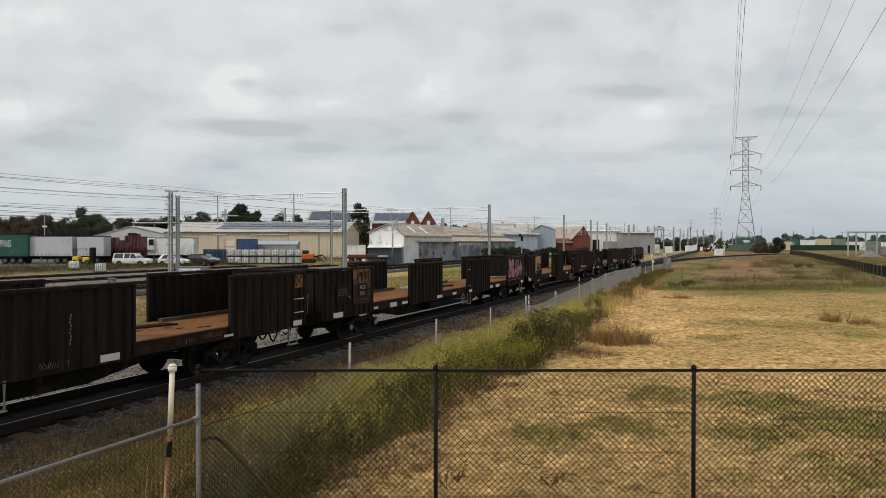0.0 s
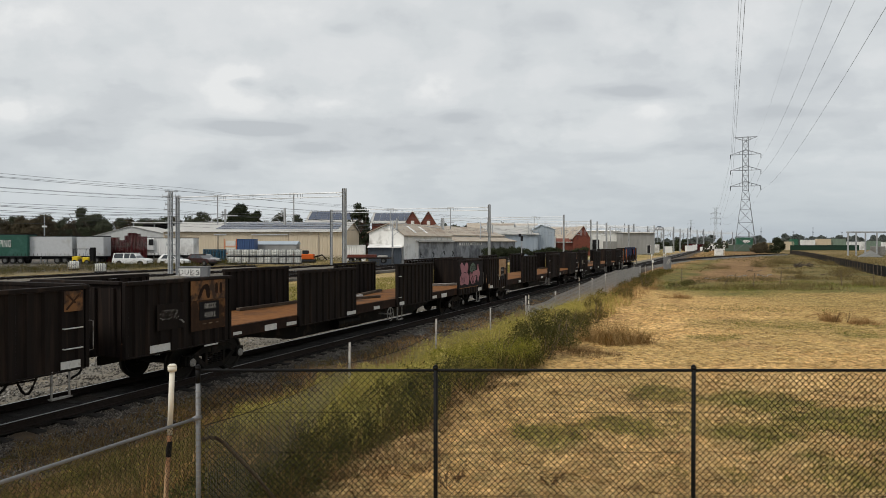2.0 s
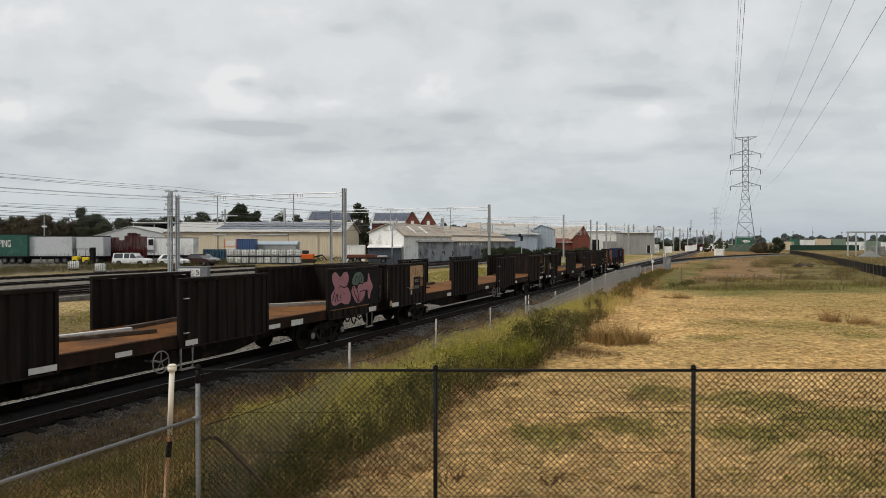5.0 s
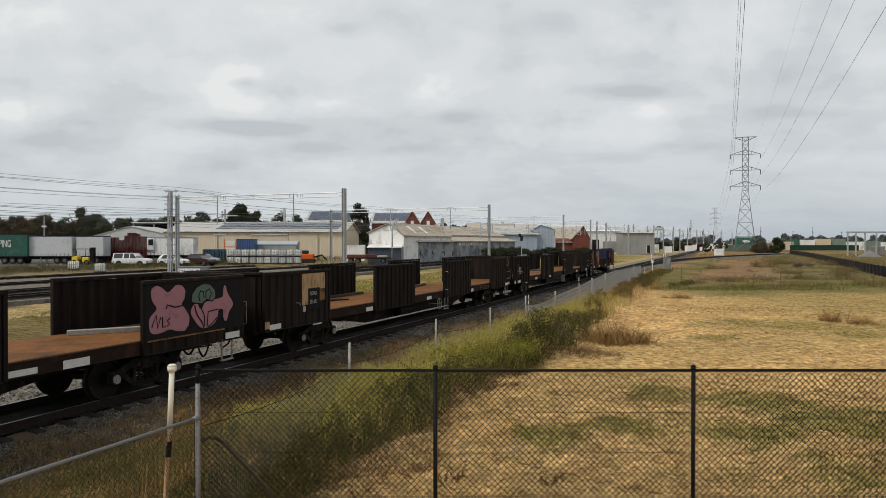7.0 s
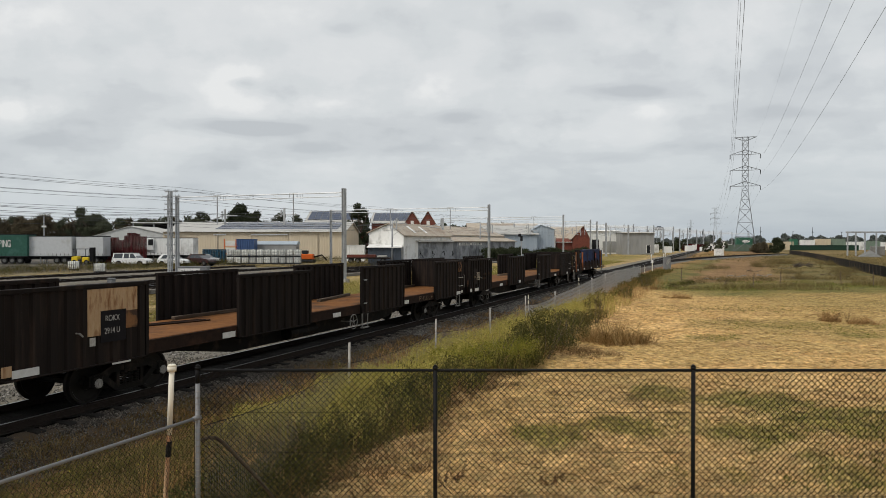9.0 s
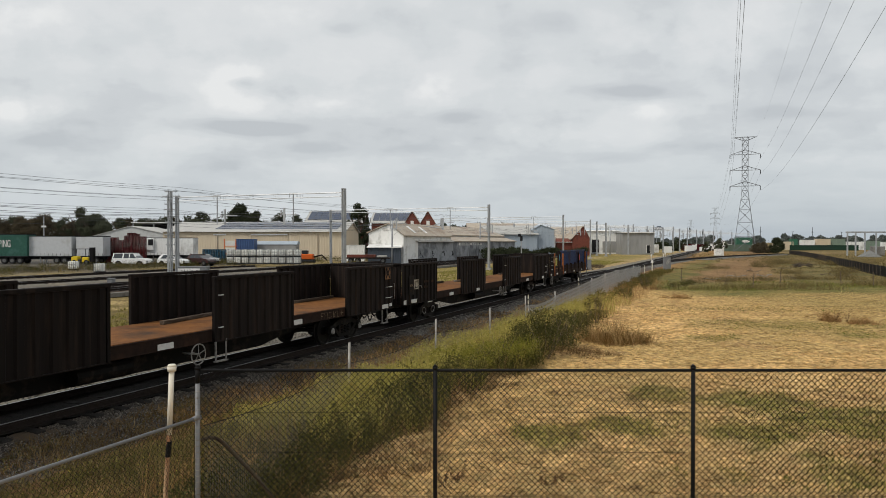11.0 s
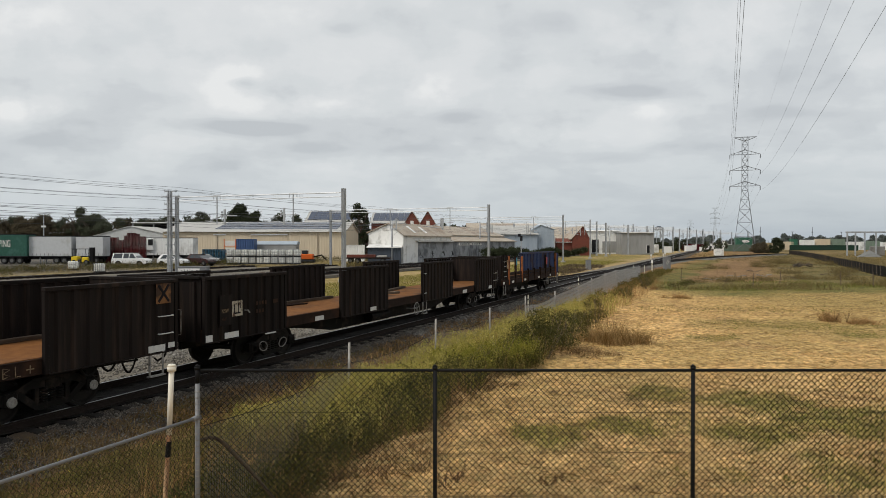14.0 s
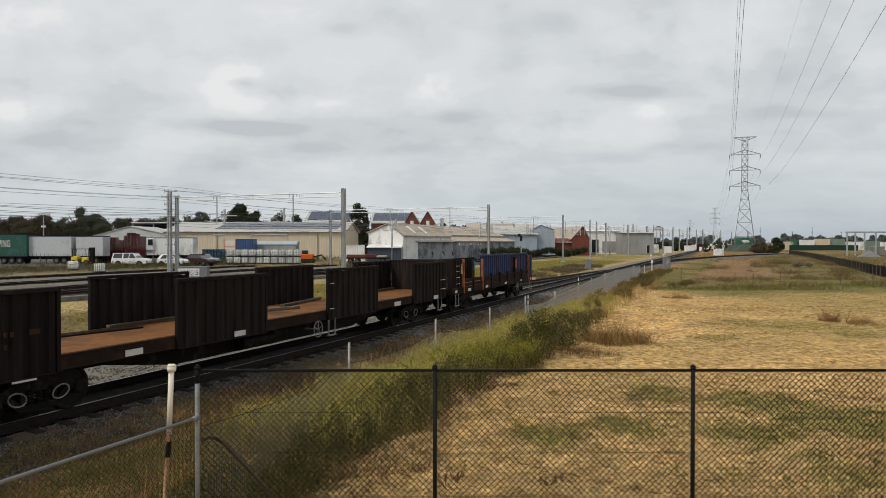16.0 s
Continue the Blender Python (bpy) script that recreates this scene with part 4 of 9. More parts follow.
M["brown_grass"] = leaf_mat("dead_brown_grass", (0.17, 0.085, 0.03), (0.32, 0.175, 0.07), (0.50, 0.31, 0.14))
M["fresh"] = leaf_mat("short_green_grass", (0.075, 0.092, 0.014), (0.125, 0.142, 0.022), (0.22, 0.2, 0.05))
M["thatch"] = leaf_mat("brown_straw_thatch", (0.20, 0.115, 0.048), (0.31, 0.19, 0.08), (0.45, 0.295, 0.128))
M["flower"] = leaf_mat("yellow_flower", (0.5, 0.42, 0.05), (0.55, 0.46, 0.06), (0.45, 0.4, 0.08))


def scatter_sl(n, s0, s1, l0, l1, seed, power=1.6, keep=None):
    rng = np.random.default_rng(seed)
    s = s0 + (s1 - s0) * rng.random(n) ** power
    l = l0 + (l1 - l0) * rng.random(n)
    xy = np.stack([OX + s * UX + l * NX, OY + s * UY + l * NY], 1)
    if keep: xy = xy[np.array([keep(x, y, a, b) for (x, y), a, b in zip(xy, s, l)])]
    return xy


edge = lambda x, y, s, l: l < 7.45 + 0.7 * fbm(x, y, 0.6, 2.2) + 0.2 * step(14, 25, s) + 0.25 * step(15, 9, s)
def leaf_mass(name, xy, height, leaf, material, seed):
    """Small leaves hung through the depth of a weed bed, denser towards its top."""
    rng = np.random.default_rng(seed)
    n = len(xy)
    hh = np.array([height * (0.55 + 0.6 * step(-0.35, 0.45, fbm(x, y, 0.9, 7.7)) + 0.35 * fbm(x, y, 2.6, 1.3)) for x, y in xy])
    z = np.array([turf_z(x, y) for x, y in xy]) + hh * rng.random(n) ** 0.55
    c = np.stack([xy[:, 0], xy[:, 1], z], 1)
    a, b = rng.normal(size=(n, 3)), rng.normal(size=(n, 3))
    a[:, 2] = np.abs(a[:, 2]) + 0.3
    a /= np.linalg.norm(a, axis=1)[:, None]
    b -= a * (a * b).sum(1)[:, None]; b /= np.linalg.norm(b, axis=1)[:, None]
    sc = (leaf * (0.5 + 1.0 * rng.random(n)))[:, None]
    V = np.stack([c - a * sc, c + b * sc * 0.38, c + a * sc, c - b * sc * 0.38], 1).reshape(-1, 3)
    return tagged(fast_mesh(name, V, np.arange(len(V)).reshape(-1, 4), material), kind="stuff")


def weed_plants(name, xy, height, spread, leaf, per, material, seed):
    """Separate bushy weeds: each one's leaves hang round a few upright stems, with dark gaps between the plants."""
    rng = np.random.default_rng(seed)
    n = len(xy)
    h = height * (0.5 + 0.75 * rng.random(n)) * np.array([0.8 + 0.5 * fbm(x, y, 0.5, 7.7) for x, y in xy])
    r = spread * (0.6 + 0.8 * rng.random(n))
    z = np.array([turf_z(x, y) for x, y in xy])
    u = rng.random((n, per)) ** 0.62
    ang, rad = rng.random((n, per)) * 6.283, np.sqrt(rng.random((n, per)))
    prof = 0.35 + 0.65 * np.sin(np.pi * np.clip(u, 0, 1) ** 0.8) + 0.1
    lean = rng.normal(0, 0.12, (n, 2))
    c = np.stack([xy[:, :1] + r[:, None] * rad * prof * np.cos(ang) + lean[:, :1] * u * h[:, None], xy[:, 1:] + r[:, None] * rad * prof * np.sin(ang) + lean[:, 1:] * u * h[:, None], z[:, None] + h[:, None] * u], -1).reshape(-1, 3)
    m = len(c)
    a, b = rng.normal(size=(m, 3)), rng.normal(size=(m, 3))
    a[:, 2] = np.abs(a[:, 2]) + 0.4
    a /= np.linalg.norm(a, axis=1)[:, None]
    b -= a * (a * b).sum(1)[:, None]; b /= np.linalg.norm(b, axis=1)[:, None]
    sc = (leaf * (0.5 + 1.0 * rng.random(m)))[:, None]
    V = np.stack([c - a * sc, c + b * sc * 0.42, c + a * sc, c - b * sc * 0.42], 1).reshape(-1, 3)
    return tagged(fast_mesh(name, V, np.arange(len(V)).reshape(-1, 4), material), kind="stuff")


M["rust_grass"] = leaf_mat("red_brown_dead_grass", (0.085, 0.043, 0.02), (0.165, 0.095, 0.042), (0.28, 0.18, 0.085))
M["verge_straw"] = leaf_mat("dry_tan_stalk", (0.10, 0.062, 0.028), (0.21, 0.14, 0.065), (0.36, 0.26, 0.13))
M["weed_band"] = leaf_mat("olive_green_weed_leaf", (0.20, 0.178, 0.036), (0.39, 0.338, 0.072), (0.58, 0.475, 0.155))
M["weed_olive"] = leaf_mat("mid_olive_weed_leaf", (0.06, 0.06, 0.014), (0.145, 0.135, 0.028), (0.26, 0.215, 0.06))
M["weed_low"] = leaf_mat("low_olive_weed_leaf", (0.045, 0.045, 0.013), (0.115, 0.106, 0.028), (0.22, 0.178, 0.062))
tagged(weed_plants("near_weeds", scatter_sl(3800, 2.0, 14.5, 3.2, 7.5, 20, 1.0, lambda x, y, s, l: 3.5 + 1.0 * fbm(x, y, 0.5, 5.2) < l), 0.40, 0.12, 0.014, 46, "weed_low", 41), "dull olive weeds in front of the old fence", "weeds")
tagged(leaf_mass("low_weeds", scatter_sl(42000, 1.0, 24, 1.8, 4.6, 48, 1.2, lambda x, y, s, l: fbm(x, y, 0.8, 15.2) > -0.05), 0.17, 0.016, "weed_low", 48), "small low weeds in the brown verge", "weeds")
tagged(leaf_mass("low_weeds", scatter_sl(24000, 1.0, 13, 2.5, 5.2, 85, 1.0, lambda x, y, s, l: fbm(x, y, 0.7, 25.2) > 0.0 and l > 2.7 + 0.7 * fbm(x, y, 0.9, 2.6)), 0.26, 0.018, "weed_olive", 86), "patches of green weeds by the ballast", "weeds")
tagged(blades("dead_stalks", scatter_sl(26000, 1.0, 14, 1.9, 5.6, 87, 1.0, lambda x, y, s, l: fbm(x, y, 0.9, 35.2) > -0.12), 0.26, 0.0075, 0.9, "verge_straw", 88), "dry tan stalks among the low weeds", "dry grass")
tagged(weed_plants("weeds", scatter_sl(3000, 12, 40, 3.8, 7.0, 21, 1.3, lambda x, y, s, l: 4.0 + 0.6 * fbm(x, y, 0.4, 5.2) < l < 6.6 + 0.5 * fbm(x, y, 0.5, 9.9)), 0.62, 0.19, 0.022, 76, "weed_band", 31), "yellow-green weeds along the old fence", "weeds")
tagged(blades("dead_verge_grass", scatter_sl(50000, 1.0, 36, 1.35, 4.8, 49, 1.3, lambda x, y, s, l: 1.7 + 0.6 * fbm(x, y, 0.6, 3.3) < l < 3.7 + 1.2 * fbm(x, y, 0.7, 6.6)), 0.2, 0.009, 1.2, "rust_grass", 58), "red-brown dead grass beside the ballast", "dry grass")
# shaded side of the weed bank, put in as darker green leaves
tagged(weed_plants("dark_weeds", scatter_sl(3000, 2.5, 32, 6.0, 8.4, 22, 1.3, lambda x, y, s, l: edge(x, y, s, l) and l > 6.35 + 0.5 * fbm(x, y, 0.5, 9.9)), 0.72, 0.2, 0.022, 84, "weed_dark", 32), "tall green weeds by the paddock edge, darkened as the bank's shaded side", "weeds")
tagged(blades("weed_stalks", scatter_sl(8000, 11, 46, 4.2, 8.2, 29, 1.4, edge), 0.85, 0.010, 0.5, "weed_band", 39), "green stalks among the weeds", "weeds")
tagged(leaf_mass("weed_flowers", scatter_sl(1500, 3, 30, 4.6, 7.5, 30, 1.5, edge), 0.9, 0.016, "flower", 40), "tiny yellow flowers over the weeds", "flowers")
tagged(blades("dry_stalks", scatter_sl(11000, 3, 70, 5.0, 8.8, 23, 1.4, edge), 0.7, 0.009, 0.6, "brown_grass", 33), "dead brown grass stalks among the weeds", "dry grass")
tagged(blades("verge_grass", scatter_sl(18000, 12, 60, 1.6, 4.4, 24, 1.5, lambda x, y, s, l: l > 2.0 + 0.5 * fbm(x, y, 0.6, 3.3)), 0.26, 0.012, 0.9, "brown_grass", 34), "short brown grass on the ballast edge", "dry grass")
tagged(leaf_mass("far_weeds", scatter_sl(34000, 30, 96, 4.7, 6.5, 25, 1.0, lambda x, y, s, l: fbm(x, y, 0.3, 4.4) > -0.1), 0.5, 0.055, "weed_mixed", 35), "green weeds along the far fence", "weeds")
M["scrub"] = leaf_mat("grey_brown_dead_scrub", (0.05, 0.036, 0.026), (0.095, 0.068, 0.048), (0.16, 0.12, 0.08))
M["line_green"] = leaf_mat("yellowish_green_grass", (0.12, 0.122, 0.026), (0.21, 0.195, 0.045), (0.34, 0.285, 0.085))
tagged(blades("dead_scrub", scatter_sl(26000, 45, 120, -11.5, -5.0, 61, 1.0, lambda x, y, s, l: fbm(x, y, 0.2, 18.0) > -0.12), 0.45, 0.022, 0.9, "scrub", 61), "dark brown dead scrub beside the freight line", "dry grass")
tagged(blades("line_grass", scatter_sl(80000, 25, 150, -22, -6.5, 26, 1.2, lambda x, y, s, l: (fbm(x, y, 0.12, 8) > -0.15 or l < -9) and not (x < -14 + 4 * fbm(x, y, 0.3, 5) and y < 58 and fbm(x, y, 0.9, 3) < 0.12)), 0.22, 0.026, 1.1, "line_green", 36), "olive grass between the railway lines", "grass")


def field(n, x0, x1, y0, y1, seed, keep=None, power=1.8):
    rng = np.random.default_rng(seed)
    y = y0 + (y1 - y0) * rng.random(n) ** power
    x = x0 + (x1 - x0) * rng.random(n)
    x = np.where(x < 0, x * (0.35 + y / 60), x * (0.25 + y / 34))
    xy = np.stack([x, y], 1)
    return xy[np.array([keep(a, b) for a, b in xy])]


def dry(x, y):
    s, l = plan(x, y)
    return l > 7.2 + 0.7 * fbm(x, y, 0.6, 2.2) + 0.2 * step(17, 11, s) and y < 52 + 7 * fbm(x, y, 0.14, 12.5) + 3 * fbm(x, y, 0.6, 8.5)


def lush(x, y):
    return plan(x, y)[1] > 7.2 and lushness(x, y) > 0.35


bare = lambda x, y: dry(x, y) and lushness(x, y) < 0.42 + 0.6 * fbm(x, y, 2.6, 40.0)


def swaths(name, xy, length, width, material, seed):
    """Mown stalks lying in bundles: neighbours point the same way, flat on the ground or over one another."""
    rng = np.random.default_rng(seed)
    n = len(xy)
    far = np.maximum(1.0, xy[:, 1] / 13.0)
    L = length * (0.5 + rng.random(n)) 
    w = width * (0.5 + rng.random(n)) * far ** 0.35
    t = np.array([2.2 * fbm(x, y, 1.1, 61.0) * 3.14 for x, y in xy]) + rng.normal(0, 0.9, n)
    d = np.stack([np.cos(t), np.sin(t), rng.normal(0.05, 0.16, n)], 1)
    side = np.stack([-np.sin(t), np.cos(t), rng.normal(0, 0.5, n)], 1) * (w / 2)[:, None]
    z = np.array([ground_z(x, y) for x, y in xy]) + 0.012 + 0.07 * rng.random(n) ** 2 / far
    c = np.stack([xy[:, 0], xy[:, 1], z], 1)
    e = d * (L / 2)[:, None]
    V = np.stack([c - e - side, c - e + side, c + e + side * 0.5, c + e - side * 0.5], 1).reshape(-1, 3)
    return tagged(fast_mesh(name, V, np.arange(len(V)).reshape(-1, 4), material), kind="stuff")


tagged(swaths("mown_straw", field(190000, -8, 22, 9.5, 58, 41, lambda x, y: bare(x, y) and fbm(x * 0.6, y, 1.4, 21.0) + 0.9 * fbm(x * 0.6, y, 4.2, 2.0) > -0.32 + 0.9 * step(18, 30, y) * (0.25 + fbm(x * 0.5, y, 0.35, 91.0)) + 0.35 * step(9, 24, x) * step(22, 36, y)), 0.17, 0.0095, "straw", 51), "flattened mown straw over the paddock", "straw")
tagged(blades("straw_tufts", field(30000, -8, 22, 9.5, 60, 42, lambda x, y: bare(x, y) and fbm(x, y, 0.9, 4) > 0.0), 0.13, 0.009, 1.1, "straw", 52, grow=0.7), "standing pale straw tufts", "straw")
tagged(swaths("brown_thatch", field(62000, -8, 22, 9.5, 50, 47, lambda x, y: bare(x, y) and fbm(x * 0.7, y, 1.6, 14) > -0.1 + 0.55 * step(16, 26, y)), 0.17, 0.0145, "thatch", 57), "brown thatch under the mown straw", "dry grass")
tagged(blades("green_patches", field(110000, -4, 24, 9.5, 46, 43, lush, 1.5), 0.10, 0.012, 1.2, "fresh", 53, grow=0.3), "short green grass patches in the paddock", "grass")
tagged(blades("green_tufts", field(14000, -3, 24, 9.5, 40, 46, lambda x, y: dry(x, y) and lushness(x, y) > 0.05 and fbm(x, y, 1.8, 70.0) > 0.12, 1.5), 0.17, 0.016, 1.2, "fresh", 56, grow=0.3), "separate green tufts in the straw", "grass")


tagged(blades("edge_grass", scatter_sl(30000, 3, 27, 6.8, 9.6, 59, 1.2, lambda x, y, s, l: fbm(x, y, 1.6, 12.0) > -0.2 and 7.0 < l < 7.8 + 0.8 * step(16, 10, s) + 0.9 * fbm(x, y, 0.5, 2.2)), 0.2, 0.011, 1.4, "rust_grass", 59), "brown dead grass at the paddock's weedy edge", "dry grass")


# ---- bushes and clumps ----
def leaf_cloud(bm_name, parent, centres, size, count, leaf, material, seed, label=""):
    """Small leaves over lumpy clumps, uneven and with gaps."""
    rng = np.random.default_rng(seed)
    V = []
    for (cx, cy, cz), r in centres:
        n = max(6, int(count * r * r))
        d = rng.normal(size=(n, 3)); d /= np.linalg.norm(d, axis=1)[:, None]
        rad = r * (0.55 + 0.5 * rng.random(n)) * (0.8 + 0.35 * np.sin(d[:, 0] * 5 + cx) * np.sin(d[:, 1] * 6 + cy))
        c = np.array([cx, cy, cz]) + d * rad[:, None] * np.array([1, 1, 0.85])
        a, b = rng.normal(size=(n, 3)), rng.normal(size=(n, 3))
        a /= np.linalg.norm(a, axis=1)[:, None]
        b -= a * (a * b).sum(1)[:, None]; b /= np.linalg.norm(b, axis=1)[:, None]
        sc = (leaf * (0.6 + 0.8 * rng.random(n)))[:, None]
        V.append(np.stack([c - a * sc, c + b * sc * 0.45, c + a * sc, c - b * sc * 0.45], 1).reshape(-1, 3))
    V = np.concatenate(V)
    F = np.arange(len(V)).reshape(-1, 4)
    ob = fast_mesh(bm_name, V, F, material, parent)
    if label: ob["label"] = label
    return ob


def bush(x, y, w, h, material, label, seed, leaf=0.028, name="bush", count=2400, category="bush"):
    rng = random.Random(seed)
    b = thing(name, label, category, pose(x, y, ground_z(x, y) - 0.03))
    bm = bmesh.new()
    for k in range(14):
        a, r = rng.uniform(0, 6.28), rng.uniform(0.2, 0.5) * w
        tube(bm, (0.1 * math.cos(a), 0.1 * math.sin(a), 0), (r * math.cos(a), r * math.sin(a), h * rng.uniform(0.6, 1.0)), 0.012, 0.003, 5)
    part("stem_tangle", bm, "timber", b)["kind"] = "stuff"
    cs = []
    for k in range(22):
        a, r = rng.uniform(0, 6.28), w * 0.42 * rng.random() ** 0.6
        hh = h * (0.18 + 0.68 * rng.random() * (1 - 0.5 * (r / (w * 0.5)) ** 2))
        cs.append(((r * math.cos(a), r * math.sin(a), hh), w * rng.uniform(0.11, 0.2)))
    leaf_cloud("foliage", b, cs, w, count, leaf, material, seed)
    return b


bush(3.4, 23.6, 2.25, 1.8, "weed_dark", "dark straggly bush overgrowing the old fence", 61)
bush(1.75, 22.0, 2.3, 1.1, "weed", "yellow-green bushy weeds at the old fence", 62, 0.02, count=4200)
bush(0.35, 20.6, 2.3, 0.85, "weed", "yellow-green bushy weeds at the old fence", 67, 0.02, count=4200)
bush(4.55, 26.2, 1.6, 1.5, "weed_dark", "dark straggly bush overgrowing the old fence", 63)
bush(7.3, 34.0, 1.3, 1.45, "weed_mixed", "green shrub growing through the old fence", 64)
bush(6.0, 30.2, 1.5, 1.0, "weed_mixed", "low dark shrub by the old fence", 65)
bush(16.2, 57, 1.6, 1.5, "weed_dark", "green shrub growing through the old fence", 66)
bush(12.4, 48, 1.2, 0.9, "weed_mixed", "low dark shrub by the old fence", 68)


def tuft(x, y, w, h, n, material, label, seed):
    """A ragged clump: smaller tussocks of uneven height, tallest in the middle, thin at the rim."""
    rng = np.random.default_rng(seed)
    k = 16
    rr, aa = w * 0.5 * rng.random(k) ** 0.5, rng.random(k) * 6.28
    tall = (0.45 + 0.75 * rng.random(k)) * (1.1 - 0.7 * rr / (w * 0.5))
    which = rng.integers(0, k, n)
    spread = rng.normal(0, w * 0.09, (n, 2))
    xy = np.stack([x + rr[which] * np.cos(aa[which]) + spread[:, 0], y + 0.8 * (rr[which] * np.sin(aa[which]) + spread[:, 1])], 1)
    ob = blades("grass_clump", xy, h * tall[which] * 1.25, 0.011, 1.2, material, seed + 1)
    return tagged(ob, label, "grass clump", kind="stuff")


tuft(6.7, 28.0, 3.0, 0.95, 3000, "clump", "tall reddish dead grass clump in the paddock", 71)
tuft(4.9, 24.9, 2.6, 0.3, 1500, "rust_grass", "low reddish dead grass in the paddock", 72)
tuft(19.2, 35.4, 1.2, 0.75, 520, "brown_grass", "brown dead grass clump in the paddock", 73)
tuft(20.4, 34.4, 1.3, 0.5, 800, "brown_grass", "brown dead grass clump in the paddock", 74)
tuft(16.4, 50, 1.8, 0.6, 700, "brown_grass", "brown dead grass clump in the paddock", 75)


# ---- electrified line beyond the train ----
def far_track(l, s0, s1, half=0.8):
    t = thing("railway_track", "electrified track on pale ballast", "track", lane(0, l, -0.05), kind="structure")
    build_rail("rail", t, s0, s1, half), build_rail("rail", t, s0, s1, -half)
    bed("ballast_bed", s0, s1, [(-3.0, -0.6), (-1.9, -0.2), (1.9, -0.2), (3.0, -0.6)], "ballast_brown" if l > -40 else "ballast_pale", t, int(-l), 1.2)
    bm = bmesh.new()
    s = s0
    while s < s1: box(bm, s - 0.12, s + 0.12, -1.3, 1.3, -0.3, -0.16); s += 0.7
    part("sleepers", bm, "sleeper", t)["kind"] = "stuff"


far_track(-35.2, -20, 420), far_track(-30.4, -20, 420)
far_track(-53.5, -20, 88), far_track(-44.0, -20, 96)
plain = thing("ballast_plain", "wide pale gravel between the tracks", "gravel", lane(0, -51.5, -0.12), kind="structure")
bed("gravel", -20, 94, [(-6.5, -0.6), (-5.5, -0.3), (5.5, -0.3), (6.0, -0.45)], "ballast_pale", plain, 77, 1.5, 0.05)
plain2 = thing("ballast_plain", "dull grey gravel under the running lines", "gravel", lane(0, -37.5, -0.14), kind="structure")
bed("gravel", -20, 330, [(-9.0, -0.4), (-8.0, -0.3), (7.5, -0.3), (8.5, -0.6)], "ballast_brown", plain2, 78, 1.5, 0.05)
M["trough"] = mat("dull_concrete_trough", (0.20, 0.19, 0.17), (0.13, 0.122, 0.108), 8, 0.9, 0, (0.08, 0.07, 0.06), 1.0)
for l in (-27.6, -32.9):
    bm = bmesh.new()
    prism(bm, [(-0.25, -0.5), (0.25, -0.5), (0.25, -0.2), (-0.25, -0.2)], "x", -20, 300)
    o = part("cable_trough", bm, "trough", None); o.matrix_basis = lane(0, l)
    tagged(o, "pale concrete cable trough beside the tracks", "cable trough", kind="structure")


def column(parent, x, y, z0, z1, w, material="mast", name="column", twin=0.0):
    bm = bmesh.new()
    for o in ((-twin / 2, twin / 2) if twin else (0,)):
        box(bm, x + o - w / 2, x + o + w / 2, y - w * 0.5, y - w * 0.38, z0, z1)
        box(bm, x + o - w / 2, x + o + w / 2, y + w * 0.38, y + w * 0.5, z0, z1)
        box(bm, x + o - w * 0.08, x + o + w * 0.08, y - w * 0.4, y + w * 0.4, z0, z1)
    return part(name, bm, material, parent)


def insulator(bm, x, y, z, down=0.5):
    tube(bm, (x, y, z), (x, y, z - down), 0.015, n=5)
    for k in range(4): tube(bm, (x, y, z - 0.1 - k * 0.08), (x, y, z - 0.13 - k * 0.08), 0.06, n=8)


